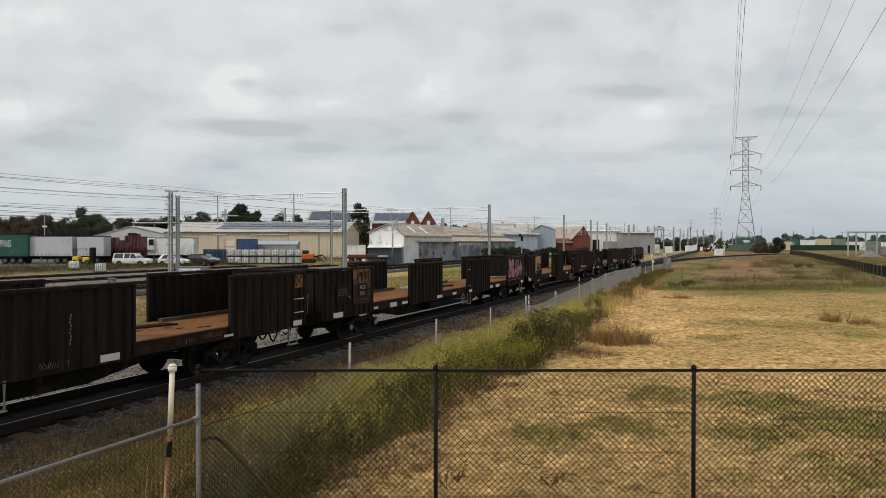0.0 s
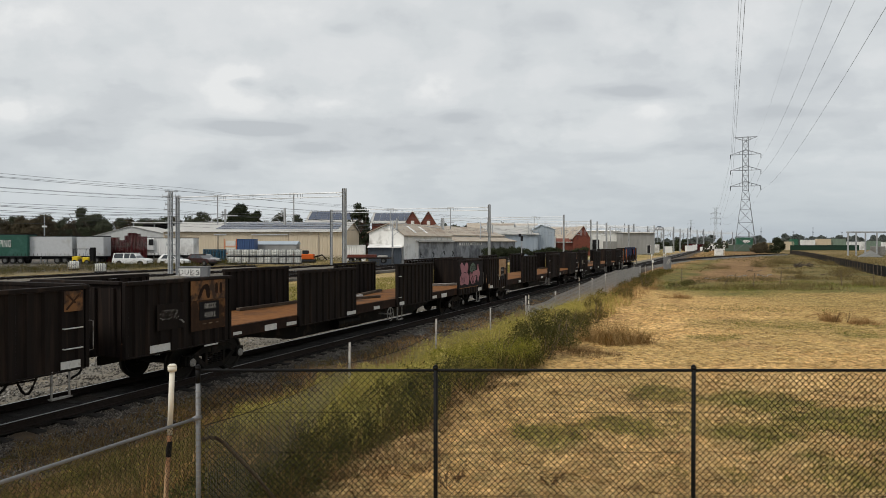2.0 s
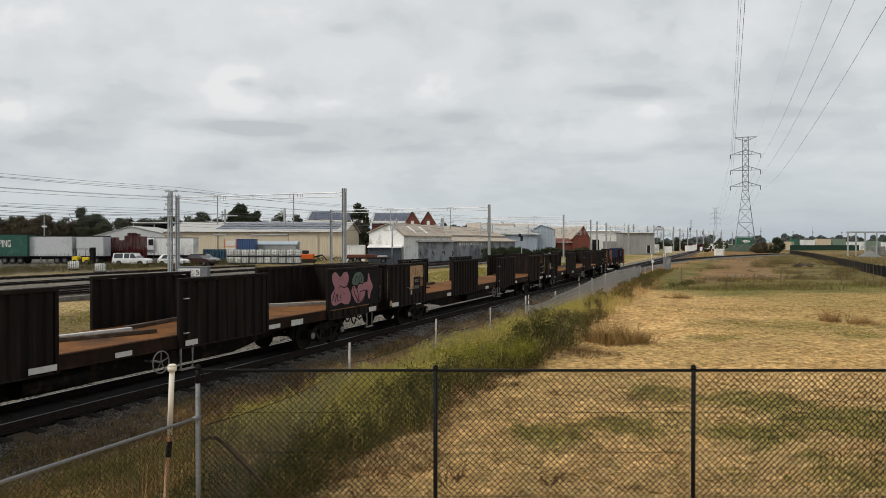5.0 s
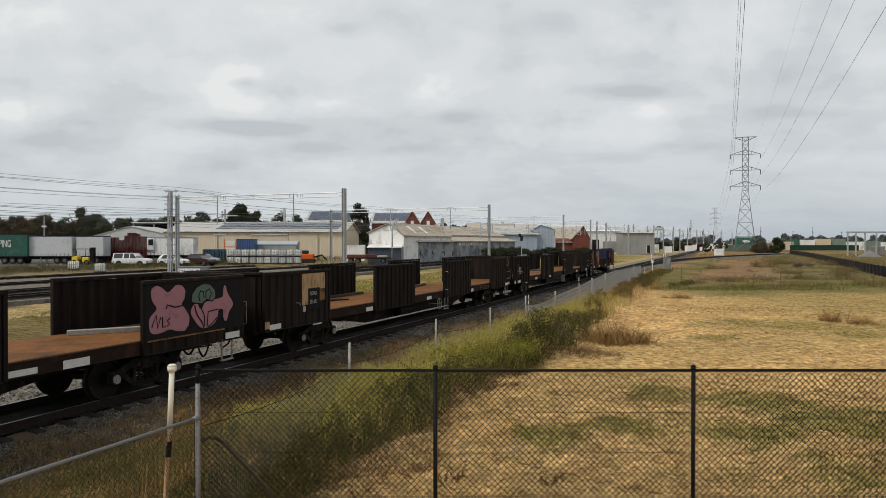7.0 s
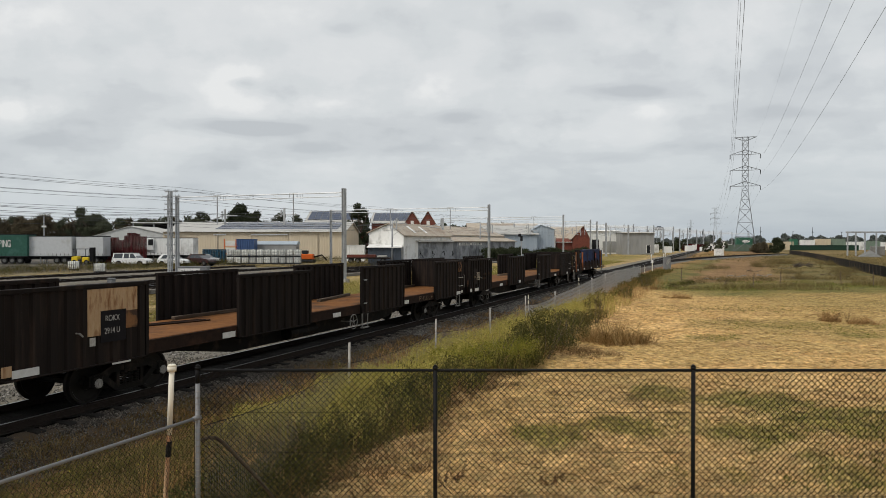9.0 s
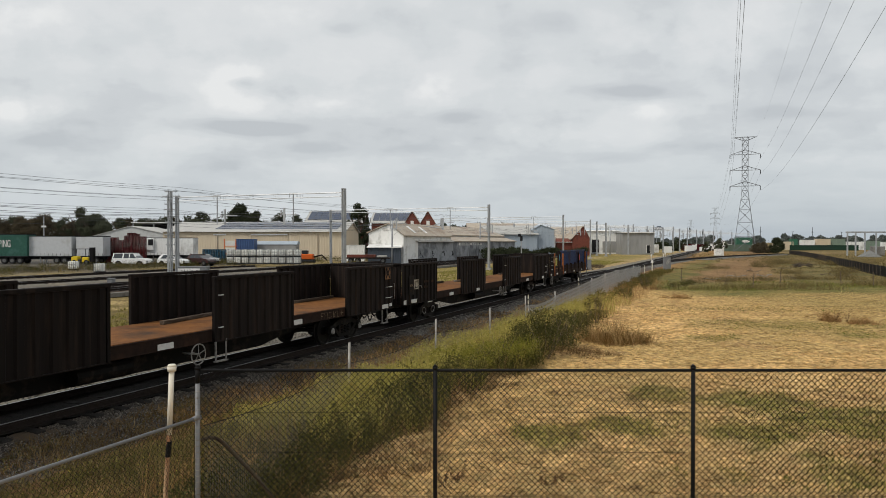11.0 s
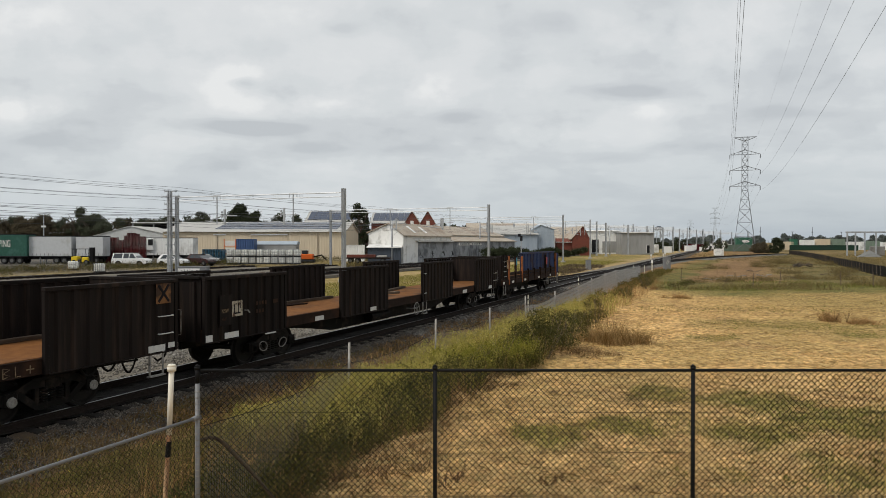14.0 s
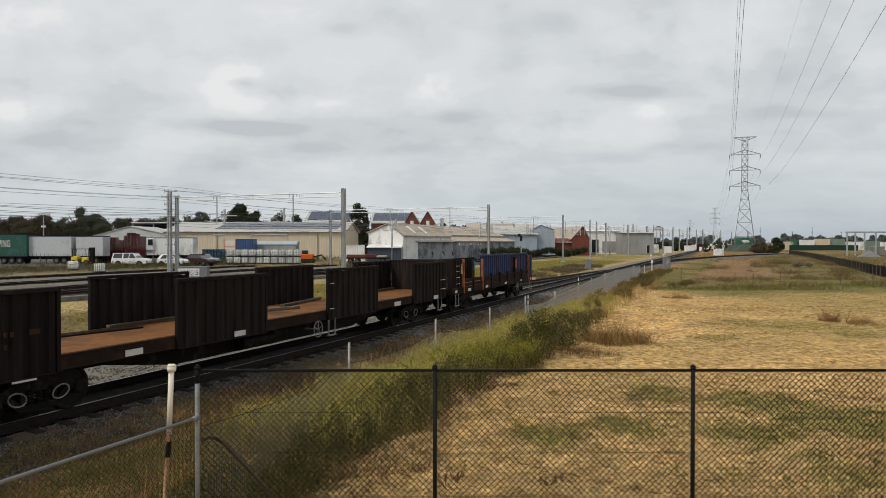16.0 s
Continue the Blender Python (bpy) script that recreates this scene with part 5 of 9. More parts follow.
def portal(s, l0, l1, h=8.6, twin=False, hl=8.0, wide=0.3):
    """Two columns and a light beam over the tracks, with droppers. x runs along the line, y across it away from the viewer."""
    p = thing("catenary_portal", "grey galvanised overhead-wire portal across the tracks", "portal", lane(s, l0, -0.3), "overhead-wire portals")
    span = l0 - l1
    column(p, 0, 0, 0, h + 0.3, 0.22 if twin else wide, twin=0.36 if twin else 0.0)
    column(p, 0, span, 0, hl + 0.3, wide)
    for y in (0, span):
        bm = bmesh.new(); box(bm, -0.4, 0.4, y - 0.4, y + 0.4, -0.3, 0.12, 0.02); part("footing", bm, "concrete", p)
    bm = bmesh.new()
    for dz, r in ((0.0, 0.05), (0.40, 0.065)): tube(bm, (0, 0, h - 0.5 + dz), (0, span, hl - 0.2 + dz), r, n=6)
    k, n = 0, int(span / 1.2)
    for k in range(n):
        a, b = k / n, (k + 1) / n
        za, zb = h - 0.5 + (hl - h + 0.3) * a, h - 0.5 + (hl - h + 0.3) * b
        if k % 6 == 0: tube(bm, (0, span * a, za), (0, span * b, zb + 0.42), 0.018, n=4)
    part("beam", bm, "beam", p)
    for y, tall in ((5.85, True), (6.95, False), (14.4, False), (15.4, True)):
        bm = bmesh.new()
        z = h - 0.5 + (hl - h + 0.3) * y / span
        if tall:
            tube(bm, (0, y, z - 2.6), (0, y, z + 0.5), 0.06, n=8)
            box(bm, -0.03, 0.03, y - 0.5, y + 0.5, z + 0.45, z + 0.51)
            for q in (-1.05, -0.8): tube(bm, (0, y + q, z - 0.1), (0, y + q, z + 0.45), 0.03, n=5)
            insulator(bm, 0, y + 0.45, z + 0.5, 0.5); insulator(bm, 0, y - 0.45, z + 0.5, 0.5)
        else:
            box(bm, -0.06, 0.06, y - 0.1, y + 0.1, z - 2.7, z - 1.0)
            tube(bm, (0, y, z - 1.6), (0, y + 1.7, z - 2.1), 0.045, n=6)
            tube(bm, (0, y, z - 2.5), (0, y + 2.6, z - 2.2), 0.04, n=6)
            tube(bm, (0, y - 0.3, z - 1.7), (0, y - 1.6, z - 1.7), 0.06, n=6)
            for q in (0.0, 0.25, 0.5): tube(bm, (0, y + 0.3, z - 1.3 - q), (0, y + 0.42, z - 1.3 - q), 0.1, n=8)
        part("dropper", bm, "mast", p)
    return p


for s, l0, l1, tw in ((61, -21.8, -42.6, True), (95, -18.2, -43.8, True), (136, -16.8, -42.2, True), (168, -17.5, -43, False), (197, -18.6, -44.6, False), (222, -16, -41, False), (246, -13, -38, False), (270, -10, -34, False), (296, -6, -30, False), (326, -1, -25, False), (360, 5, -19, False), (400, 13, -11, False), (445, 22, -2, False)): portal(s, l0, l1, 8.7, tw, 8.4, 0.3 if s < 180 else 0.42)
for s, l0, l1 in ((205, -22.5, -47), (238, -16.5, -45), (262, -12.5, -37), (284, -7.5, -32), (312, -4, -28), (344, 1, -23), (380, 8, -15)): portal(s, l0, l1, 9.3, False, 9.0, 0.4)
# lattice strain mast with cross arms
lm = thing("lattice_mast", "grey lattice strain mast carrying many wires", "mast", lane(61.6, -44.15, -0.3))
bm = bmesh.new()
for x, y in ((-0.13, -0.13), (0.13, -0.13), (0.13, 0.13), (-0.13, 0.13)): box(bm, x - 0.05, x + 0.05, y - 0.05, y + 0.05, 0, 9.4)
for k in range(15):
    z = k * 0.62
    for a, b in (((-0.13, -0.13), (0.13, -0.13)), ((0.13, -0.13), (0.13, 0.13)), ((0.13, 0.13), (-0.13, 0.13)), ((-0.13, 0.13), (-0.13, -0.13))):
        tube(bm, (*(a if k % 2 else b), z), (*(b if k % 2 else a), z + 0.62), 0.035, n=4)
        box(bm, min(a[0], b[0]) - 0.03, max(a[0], b[0]) + 0.03, min(a[1], b[1]) - 0.03, max(a[1], b[1]) + 0.03, z, z + 0.08)
part("lattice", bm, "mast", lm)
for z, w in ((9.3, 0.75), (8.75, 1.15), (7.9, 0.75), (7.3, 0.85), (6.5, 0.8), (5.9, 0.7), (3.4, 0.6)):
    bm = bmesh.new(); box(bm, -0.05, 0.05, -w, w, z, z + 0.1)
    for y in (-w, w):
        tube(bm, (0, y, z - 0.12), (0, y, z + 0.3), 0.02, n=5)
        for k in range(3): tube(bm, (0.05 + k * 0.09, y, z + 0.05), (0.09 + k * 0.09, y, z + 0.05), 0.06, n=8)
    part("cross_arm", bm, "mast", lm)
bm = bmesh.new()
for y in (-0.62, 0.5): tube(bm, (0.1, y, 0.2), (0.1, y, 9.0), 0.035, n=6)
part("cable_pipe", bm, "mast", lm)

wires = thing("overhead_wires", "thin overhead contact wires and feeders above the tracks", "wires", lane(0, 0))
def along(l, z, s0, s1, r, sag=0.0, span=45.0, dl=0.0):
    bm = bmesh.new()
    pts = []
    s = s0
    while s <= s1:
        q = ((s - 15.5) % span) / span
        pts.append(Vector((s, -(l + dl * (s - s0)), z - sag * 4 * q * (1 - q)))); s += span / 8
    path_tube(bm, pts, r, 4)
    part("wire", bm, "wire", wires)
for l in (-30.4, -35.2):
    along(l, 5.2, -20, 400, 0.012), along(l, 6.4, -20, 400, 0.014, 0.7)
for l, z in ((-37.5, 8.6), (-41.5, 9.3), (-43, 8.25), (-45, 8.1), (-44.3, 8.4), (-44.9, 7.1), (-43.2, 6.8), (-42.2, 6.2), (-44.6, 6.0), (-45.2, 9.4), (-46.0, 5.4)): along(l, z, -30, 330 if l > -40 else 200, 0.013, 0.3)


# dry dock stalks in the foreground
for x, y, h, sd in ((0.24, 11.55, 0.36, 1), (1.7, 11.4, 0.25, 2), (0.05, 11.3, 0.28, 3), (19.9, 35.0, 0.75, 4), (19.4, 35.1, 0.6, 5)):
    rg = random.Random(sd)
    d = thing("dock_plant", "dead brown dock plant standing in the straw", "plant", pose(x, y, ground_z(x, y)), "dead dock plants")
    bm = bmesh.new()
    tips = []
    for k in range(5):
        a, l = rg.uniform(0, 6.28), h * rg.uniform(0.5, 1)
        tip = Vector((0.22 * math.cos(a) * l / h, 0.22 * math.sin(a) * l / h, l)); tips.append(tip)
        tube(bm, (0, 0, 0), tip, 0.006, 0.003, 5)
    part("stalk", bm, "bark_brown", d)
    leaf_cloud("seed_head", d, [((t.x, t.y, t.z * q), 0.035) for t in tips for q in (0.6, 0.8, 1.0)], 1, 14000, 0.012, "dock", sd)["kind"] = "stuff"


# ---- materials of the yard and distance ----
def corr_mat(name, a, b, pitch=0.2, rough=0.6, metal=0.0, stain=None, axis=0, depth=0.35):
    """Sheet cladding: fine upright ribs, streaks and stains."""
    m, nt, p = nodes_of(name)
    co = nt.nodes.new("ShaderNodeTexCoord").outputs["Object"]
    sep = nt.nodes.new("ShaderNodeSeparateXYZ"); nt.links.new(co, sep.inputs[0])
    add = nt.nodes.new("ShaderNodeMath"); add.operation = "ADD"
    nt.links.new(sep.outputs[0], add.inputs[0]); nt.links.new(sep.outputs[1], add.inputs[1])
    mul = nt.nodes.new("ShaderNodeMath"); mul.operation = "MULTIPLY"; mul.inputs[1].default_value = 6.283 / pitch
    nt.links.new(add.outputs[0], mul.inputs[0])
    sn = nt.nodes.new("ShaderNodeMath"); sn.operation = "SINE"; nt.links.new(mul.outputs[0], sn.inputs[0])
    st = tex_noise(nt, co, 0.7, 5, 0.6, (1, 1, 0.25))
    col = mix_col(nt, sharpen(nt, st, 0.35, 0.7), a, b)
    if stain: col = mix_col(nt, sharpen(nt, tex_noise(nt, co, 0.25, 6, 0.65), 0.5, 0.68), col, stain)
    nt.links.new(col, p.inputs["Base Color"])
    p.inputs["Roughness"].default_value, p.inputs["Metallic"].default_value = rough, metal
    bp = nt.nodes.new("ShaderNodeBump"); bp.inputs["Strength"].default_value, bp.inputs["Distance"].default_value = depth, 0.05
    nt.links.new(sn.outputs[0], bp.inputs["Height"]); nt.links.new(bp.outputs[0], p.inputs["Normal"])
    return m


def yard_materials():
    M["cream_clad"] = corr_mat("cream_sheet_cladding", (0.60, 0.50, 0.36), (0.54, 0.45, 0.32), 0.5)
    M["roof_grey"] = corr_mat("grey_sheet_roof", (0.42, 0.41, 0.38), (0.35, 0.34, 0.32), 0.4, 0.5)
    M["roof_tan"] = corr_mat("tan_rusted_roof", (0.42, 0.36, 0.28), (0.34, 0.28, 0.22), 0.4, 0.6, 0, (0.28, 0.2, 0.14))
    M["white_clad"] = corr_mat("white_sheet_cladding", (0.80, 0.80, 0.78), (0.72, 0.72, 0.70), 0.4, 0.6, 0, (0.45, 0.44, 0.42))
    # white cladding greyed, so the shed's shade side is in the colour
    M["shade_toned_clad"] = corr_mat("shade_toned_white_cladding", (0.50, 0.51, 0.50), (0.44, 0.45, 0.44), 0.4, 0.6, 0, (0.36, 0.36, 0.35))
    M["white_wall"] = mat("stained_white_render", (0.78, 0.77, 0.74), (0.70, 0.69, 0.66), 2, 0.85, 0, (0.4, 0.39, 0.36), 0.5)
    M["graffiti_wall"] = mat("sooty_grey_painted_wall", (0.33, 0.34, 0.35), (0.26, 0.27, 0.28), 1.4, 0.85, 0, (0.13, 0.135, 0.145), 0.35, (0.45, 0.62))
    M["blue_clad"] = corr_mat("pale_blue_cladding", (0.33, 0.38, 0.43), (0.28, 0.33, 0.38), 0.4)
    M["slate_clad"] = corr_mat("dark_blue_grey_cladding", (0.05, 0.065, 0.085), (0.04, 0.05, 0.065), 0.4)
    M["grey_clad"] = corr_mat("mid_grey_cladding", (0.30, 0.30, 0.29), (0.22, 0.22, 0.215), 1.2)
    M["brick"] = mat("red_brick", (0.19, 0.062, 0.042), (0.14, 0.045, 0.032), 3, 0.9, 0, (0.10, 0.036, 0.028), 0.5)
    M["solar"] = mat("blue_black_solar_glass", (0.035, 0.05, 0.09), (0.03, 0.042, 0.075), 1, 0.2, 0, bump=0)
    M["dark"] = mat("dark_opening", (0.02, 0.02, 0.022), None, 2, 0.8)
    M["tarp_green"] = mat("dark_green_curtain", (0.03, 0.10, 0.075), (0.025, 0.08, 0.06), 3, 0.6, 0, (0.05, 0.12, 0.1), 0.6)
    M["tarp_white"] = mat("dull_white_curtain", (0.50, 0.515, 0.525), (0.44, 0.455, 0.465), 2.5, 0.6, 0, (0.4, 0.4, 0.39), 0.5)
    M["white_paint"] = mat("white_vehicle_paint", (0.72, 0.72, 0.71), (0.68, 0.68, 0.67), 3, 0.35, 0, bump=0, coat=0.4)
    M["brown_paint"] = mat("dark_maroon_car_paint", (0.05, 0.022, 0.02), (0.045, 0.02, 0.018), 3, 0.3, 0.2, bump=0, coat=0.5)
    M["silver_paint"] = mat("silver_car_paint", (0.4, 0.4, 0.39), None, 3, 0.35, 0.3, bump=0)
    M["glass"] = glass_mat("dark_window_glass")
    M["tyre"] = mat("black_rubber", (0.018, 0.018, 0.018), None, 12, 0.85)
    M["rim"] = mat("dull_wheel_rim", (0.13, 0.13, 0.128), None, 8, 0.5, 0.4)
    M["crate_red"] = mat("dark_red_plastic", (0.085, 0.013, 0.014), (0.06, 0.010, 0.011), 5, 0.75, 0, vary=0.35, spec=0.1)
    M["ibc"] = mat("milky_white_tank", (0.76, 0.76, 0.71), (0.62, 0.62, 0.58), 4, 0.5, 0, vary=0.25)
    M["crate_blue"] = mat("teal_blue_plastic", (0.03, 0.09, 0.14), (0.025, 0.07, 0.11), 5, 0.6, 0, vary=0.2)
    M["blue_box"] = corr_mat("royal_blue_steel", (0.035, 0.08, 0.20), (0.03, 0.065, 0.16), 0.3)
    M["yellow"] = mat("yellow_machine_paint", (0.65, 0.48, 0.02), (0.6, 0.42, 0.02), 4, 0.5)
    M["orange"] = mat("orange_machine_paint", (0.62, 0.12, 0.02), (0.5, 0.1, 0.02), 4, 0.55)
    M["green_steel"] = corr_mat("bright_green_steel", (0.025, 0.13, 0.075), (0.025, 0.10, 0.06), 0.5)
    M["green_pale"] = corr_mat("pale_green_steel", (0.19, 0.25, 0.19), (0.15, 0.20, 0.155), 0.5)
    M["green_old"] = corr_mat("dark_faded_green_steel", (0.10, 0.14, 0.105), (0.08, 0.115, 0.085), 0.5)
    M["green_mesh"] = mat("green_shade_cloth", (0.018, 0.045, 0.03), (0.014, 0.036, 0.024), 1.5, 0.9, 0, (0.02, 0.035, 0.03), 0.1)
    M["black_mesh"] = mat("black_shade_cloth", (0.022, 0.022, 0.022), (0.032, 0.03, 0.028), 4, 0.9, 0, (0.05, 0.042, 0.034), 0.8)
    M["gravel"] = mat("grey_gravel", (0.2, 0.2, 0.19), (0.13, 0.13, 0.125), 8, 0.95)
    # gum leaf tone lightened to carry the haze over the tree row
    M["gum"] = leaf_mat("haze_lightened_gum_leaves", (0.062, 0.070, 0.046), (0.084, 0.092, 0.06), (0.115, 0.12, 0.08))
    M["gum_brown"] = leaf_mat("brownish_gum_leaves", (0.085, 0.064, 0.044), (0.115, 0.085, 0.056), (0.125, 0.108, 0.07))
    M["gum_dark"] = leaf_mat("dark_cypress_leaves", (0.032, 0.04, 0.022), (0.046, 0.054, 0.03), (0.068, 0.076, 0.042))
    # distance haze is put into this leaf colour: paler and bluer
    M["gum_far"] = leaf_mat("haze_tinted_far_leaves", (0.115, 0.13, 0.13), (0.14, 0.155, 0.15), (0.165, 0.178, 0.168))
    M["verge"] = leaf_mat("mixed_verge_grass", (0.08, 0.067, 0.024), (0.14, 0.107, 0.042), (0.26, 0.19, 0.085))
    M["bark"] = mat("grey_bark", (0.1, 0.08, 0.06), (0.06, 0.05, 0.04), 5, 0.9)


yard_materials()


# ---- sheds ----
def shed(name, label, x, y, z, turn, w, d, eave, ridge, wall, roof, axis="x", peak=0.5, openings=(), solar=0, over=0.4, category="building"):
    """Walls with thickness, a pitched roof of two slabs; axis: the way the ridge runs. openings: (x0, x1, z0, z1, material) on the front."""
    b = thing(name, label, category, pose(x, y, z, 0, 0, turn))
    t = 0.2
    if axis == "x":
        bm = bmesh.new(); box(bm, 0, w, 0, t, -0.5, eave); part("front_wall", bm, wall, b)
        bm = bmesh.new(); box(bm, 0, w, d - t, d, -0.5, eave); part("back_wall", bm, wall, b)
        gab = [(t, -0.5), (d - t, -0.5), (d - t, eave), (d * peak, ridge - 0.05), (t, eave)]
        for x0, x1 in ((0, t), (w - t, w)):
            bm = bmesh.new(); prism(bm, gab, "x", x0, x1); part("gable_wall", bm, wall, b)
        lo = eave - over * (ridge - eave) / (d * peak)
        lo2 = eave - over * (ridge - eave) / (d * (1 - peak))
        slabs = [[(-over, lo), (d * peak, ridge), (d * peak, ridge + 0.12), (-over, lo + 0.12)], [(d * peak, ridge), (d + over, lo2), (d + over, lo2 + 0.12), (d * peak, ridge + 0.12)]]
        for o in slabs:
            bm = bmesh.new(); prism(bm, o, "x", -over, w + over); part("roof", bm, roof, b)
        slope = (ridge - eave) / (d * peak)
        if solar:
            lead = 0.27 if solar < 4 else 0.02
            for k in range(int(w * (0.985 - lead) / 1.75)):
                for r in range(solar):
                    y0 = d * peak * (0.18 + 0.78 * r / solar)
                    y1 = y0 + d * peak * (0.60 if solar < 4 else 0.74) / solar
                    z0, z1 = eave + slope * y0 + 0.16, eave + slope * y1 + 0.16
                    bm = bmesh.new(); x0 = w * lead + k * 1.75
                    prism(bm, [(y0, z0), (y1, z1), (y1, z1 + 0.05), (y0, z0 + 0.05)], "x", x0, x0 + 1.66); part("solar_panel", bm, "solar", b)
        bm = bmesh.new(); box(bm, -over, w + over, -over - 0.12, -over + 0.02, lo - 0.02, lo + 0.14); part("gutter", bm, "white_wall", b)
    else:
        gab = [(0, -0.5), (w, -0.5), (w, eave), (w * peak, ridge - 0.05), (0, eave)]
        bm = bmesh.new(); prism(bm, gab, "y", 0, t); part("gable_wall", bm, wall, b)
        bm = bmesh.new(); prism(bm, gab, "y", d - t, d); part("gable_wall", bm, wall, b)
        for x0, x1 in ((0, t), (w - t, w)):
            bm = bmesh.new(); box(bm, x0, x1, t, d - t, -0.5, eave - 0.02); part("side_wall", bm, wall, b)
        s1, s2 = (ridge - eave) / (w * peak), (ridge - eave) / (w * (1 - peak))
        for o in ([(-over, eave - over * s1), (w * peak, ridge), (w * peak, ridge + 0.12), (-over, eave - over * s1 + 0.12)], [(w * peak, ridge), (w + over, eave - over * s2), (w + over, eave - over * s2 + 0.12), (w * peak, ridge + 0.12)]):
            bm = bmesh.new(); prism(bm, o, "y", -over * 0.5, d + over * 0.5); part("roof", bm, roof, b)
    for x0, x1, z0, z1, mt in openings:
        bm = bmesh.new(); box(bm, x0, x1, -0.07, 0.05, z0, z1)
        o = part("door" if z0 < 0.3 else "window", bm, mt, b)
        bm = bmesh.new()
        box(bm, x0 - 0.1, x0, -0.1, 0, z0, z1 + 0.1); box(bm, x1, x1 + 0.1, -0.1, 0, z0, z1 + 0.1); box(bm, x0, x1, -0.1, 0, z1, z1 + 0.1)
        part("frame", bm, "white_wall", o)
    return b


wh = shed("warehouse", "long cream metal warehouse with solar panels on its roof", -55.0, 140, 0, 0, 35.6, 24, 5.5, 7.6, "cream_clad", "roof_grey", "x", 0.5, (), 3)
for x0, x1 in ((9.9, 12.4), (17.3, 24.6), (0.3, 2.2)):
    bm = bmesh.new(); box(bm, x0, x1, -0.16, -0.02, 4.75, 5.0, 0.02); part("door_track", bm, "white_clad", wh, "pale sliding-door track")
for x0, x1 in ((4.6, 10.6), (11.6, 17.4), (24.7, 30.4)):
    bm = bmesh.new(); box(bm, x0, x1, -0.11, -0.02, 0.05, 4.74, 0.01); part("sliding_door", bm, "cream_clad", wh)
for x in (10.7, 24.62, 30.5):
    bm = bmesh.new(); box(bm, x - 0.05, x + 0.05, -0.13, -0.01, 0.0, 5.3); part("downpipe", bm, "roof_tan", wh)
shed("white_shed", "low white gabled shed behind the trailers", -84.5, 172, 0, 0, 20, 16, 4.8, 7.2, "shade_toned_clad", "roof_grey", "y", 0.45, [(3, 6, 0, 3.4, "grey_clad")])
cp = thing("canopy", "flat dark steel canopy behind the white shed", "canopy", pose(-84, 192, 0))
bm = bmesh.new(); box(bm, 0, 12, 0, 8, 8.55, 8.8); part("roof", bm, "white_clad", cp)
bm = bmesh.new(); box(bm, 0.3, 11.7, 6.5, 7.6, 4, 8.5); part("back_wall", bm, "dark", cp)
for x in (0.4, 6, 11.6):
    bm = bmesh.new(); box(bm, x - 0.12, x + 0.12, 0.2, 0.44, -0.3, 8.55); part("post", bm, "mast", cp)
# white hall: gabled front bay, long sooty side wall along the line
hall = thing("long_hall", "weathered white hall with tan iron roof and a sooty graffitied wall", "building", pose(-6.6, 119.9, 0, 0, 0, 67.8))
bm = bmesh.new(); box(bm, 0, 6, 0, 0.3, -0.5, 4.55); part("white_bay", bm, "white_wall", hall)
bm = bmesh.new(); box(bm, 6, 66, 0, 0.3, -0.5, 3.5); part("side_wall", bm, "graffiti_wall", hall, "sooty grey wall with graffiti patches")
gab = [(0.3, -0.5), (6.6, -0.5), (6.6, 5.0), (2.7, 6.5), (0.3, 4.7)]
for x0 in (0.0, 21.7):
    bm = bmesh.new(); prism(bm, gab, "x", x0, x0 + 0.3); part("gable_wall", bm, "white_wall", hall)
bm = bmesh.new(); box(bm, 0.3, 21.7, 6.3, 6.6, -0.5, 5.0); part("back_wall", bm, "white_wall", hall)
bm = bmesh.new(); prism(bm, [(-0.35, 4.4), (2.7, 6.55), (2.7, 6.7), (-0.35, 4.55)], "x", -0.3, 22); part("bay_roof", bm, "roof_tan", hall)
bm = bmesh.new(); prism(bm, [(2.7, 6.55), (6.9, 4.95), (6.9, 5.1), (2.7, 6.7)], "x", -0.3, 22); part("bay_roof", bm, "roof_tan", hall)
bm = bmesh.new(); prism(bm, [(-0.4, 3.5), (3.0, 4.45), (3.0, 4.6), (-0.4, 3.65)], "x", 22, 66.4); part("lean_roof", bm, "roof_tan", hall)
bm = bmesh.new(); box(bm, 22, 66, 3.0, 3.2, 3.4, 4.95); part("clerestory", bm, "white_wall", hall)
bm = bmesh.new(); prism(bm, [(2.7, 4.8), (9.0, 6.9), (9.0, 7.05), (2.7, 4.95)], "x", 22, 66.4); part("roof", bm, "roof_tan", hall)
bm = bmesh.new(); prism(bm, [(9.0, 6.9), (15.3, 4.8), (15.3, 4.95), (9.0, 7.05)], "x", 22, 66.4); part("roof", bm, "roof_tan", hall)
for x0 in (22.1, 65.8):
    bm = bmesh.new(); prism(bm, [(0.3, -0.5), (15, -0.5), (15, 4.8), (9, 6.85), (3.2, 4.8), (0.3, 3.5)], "x", x0, x0 + 0.25); part("gable_wall", bm, "white_wall", hall)
for x in (5, 10):
    bm = bmesh.new(); prism(bm, [(0.3, 5.05), (1.9, 6.18), (1.9, 6.24), (0.3, 5.11)], "x", x, x + 0.9); part("skylight", bm, "white_clad", hall)
bm = bmesh.new(); box(bm, 6.02, 22, 0.02, 0.28, 3.5, 4.5); part("upper_wall", bm, "white_wall", hall)
bm = bmesh.new(); prism(bm, [(-0.6, 3.42), (0.02, 3.6), (0.02, 3.72), (-0.6, 3.54)], "x", 5.0, 22); part("awning", bm, "roof_grey", hall, "narrow grey awning along the wall")
bm = bmesh.new(); box(bm, 1.2, 4.4, -0.06, -0.01, 0, 3.1, 0.01); part("door", bm, "white_clad", hall, "white sliding door")
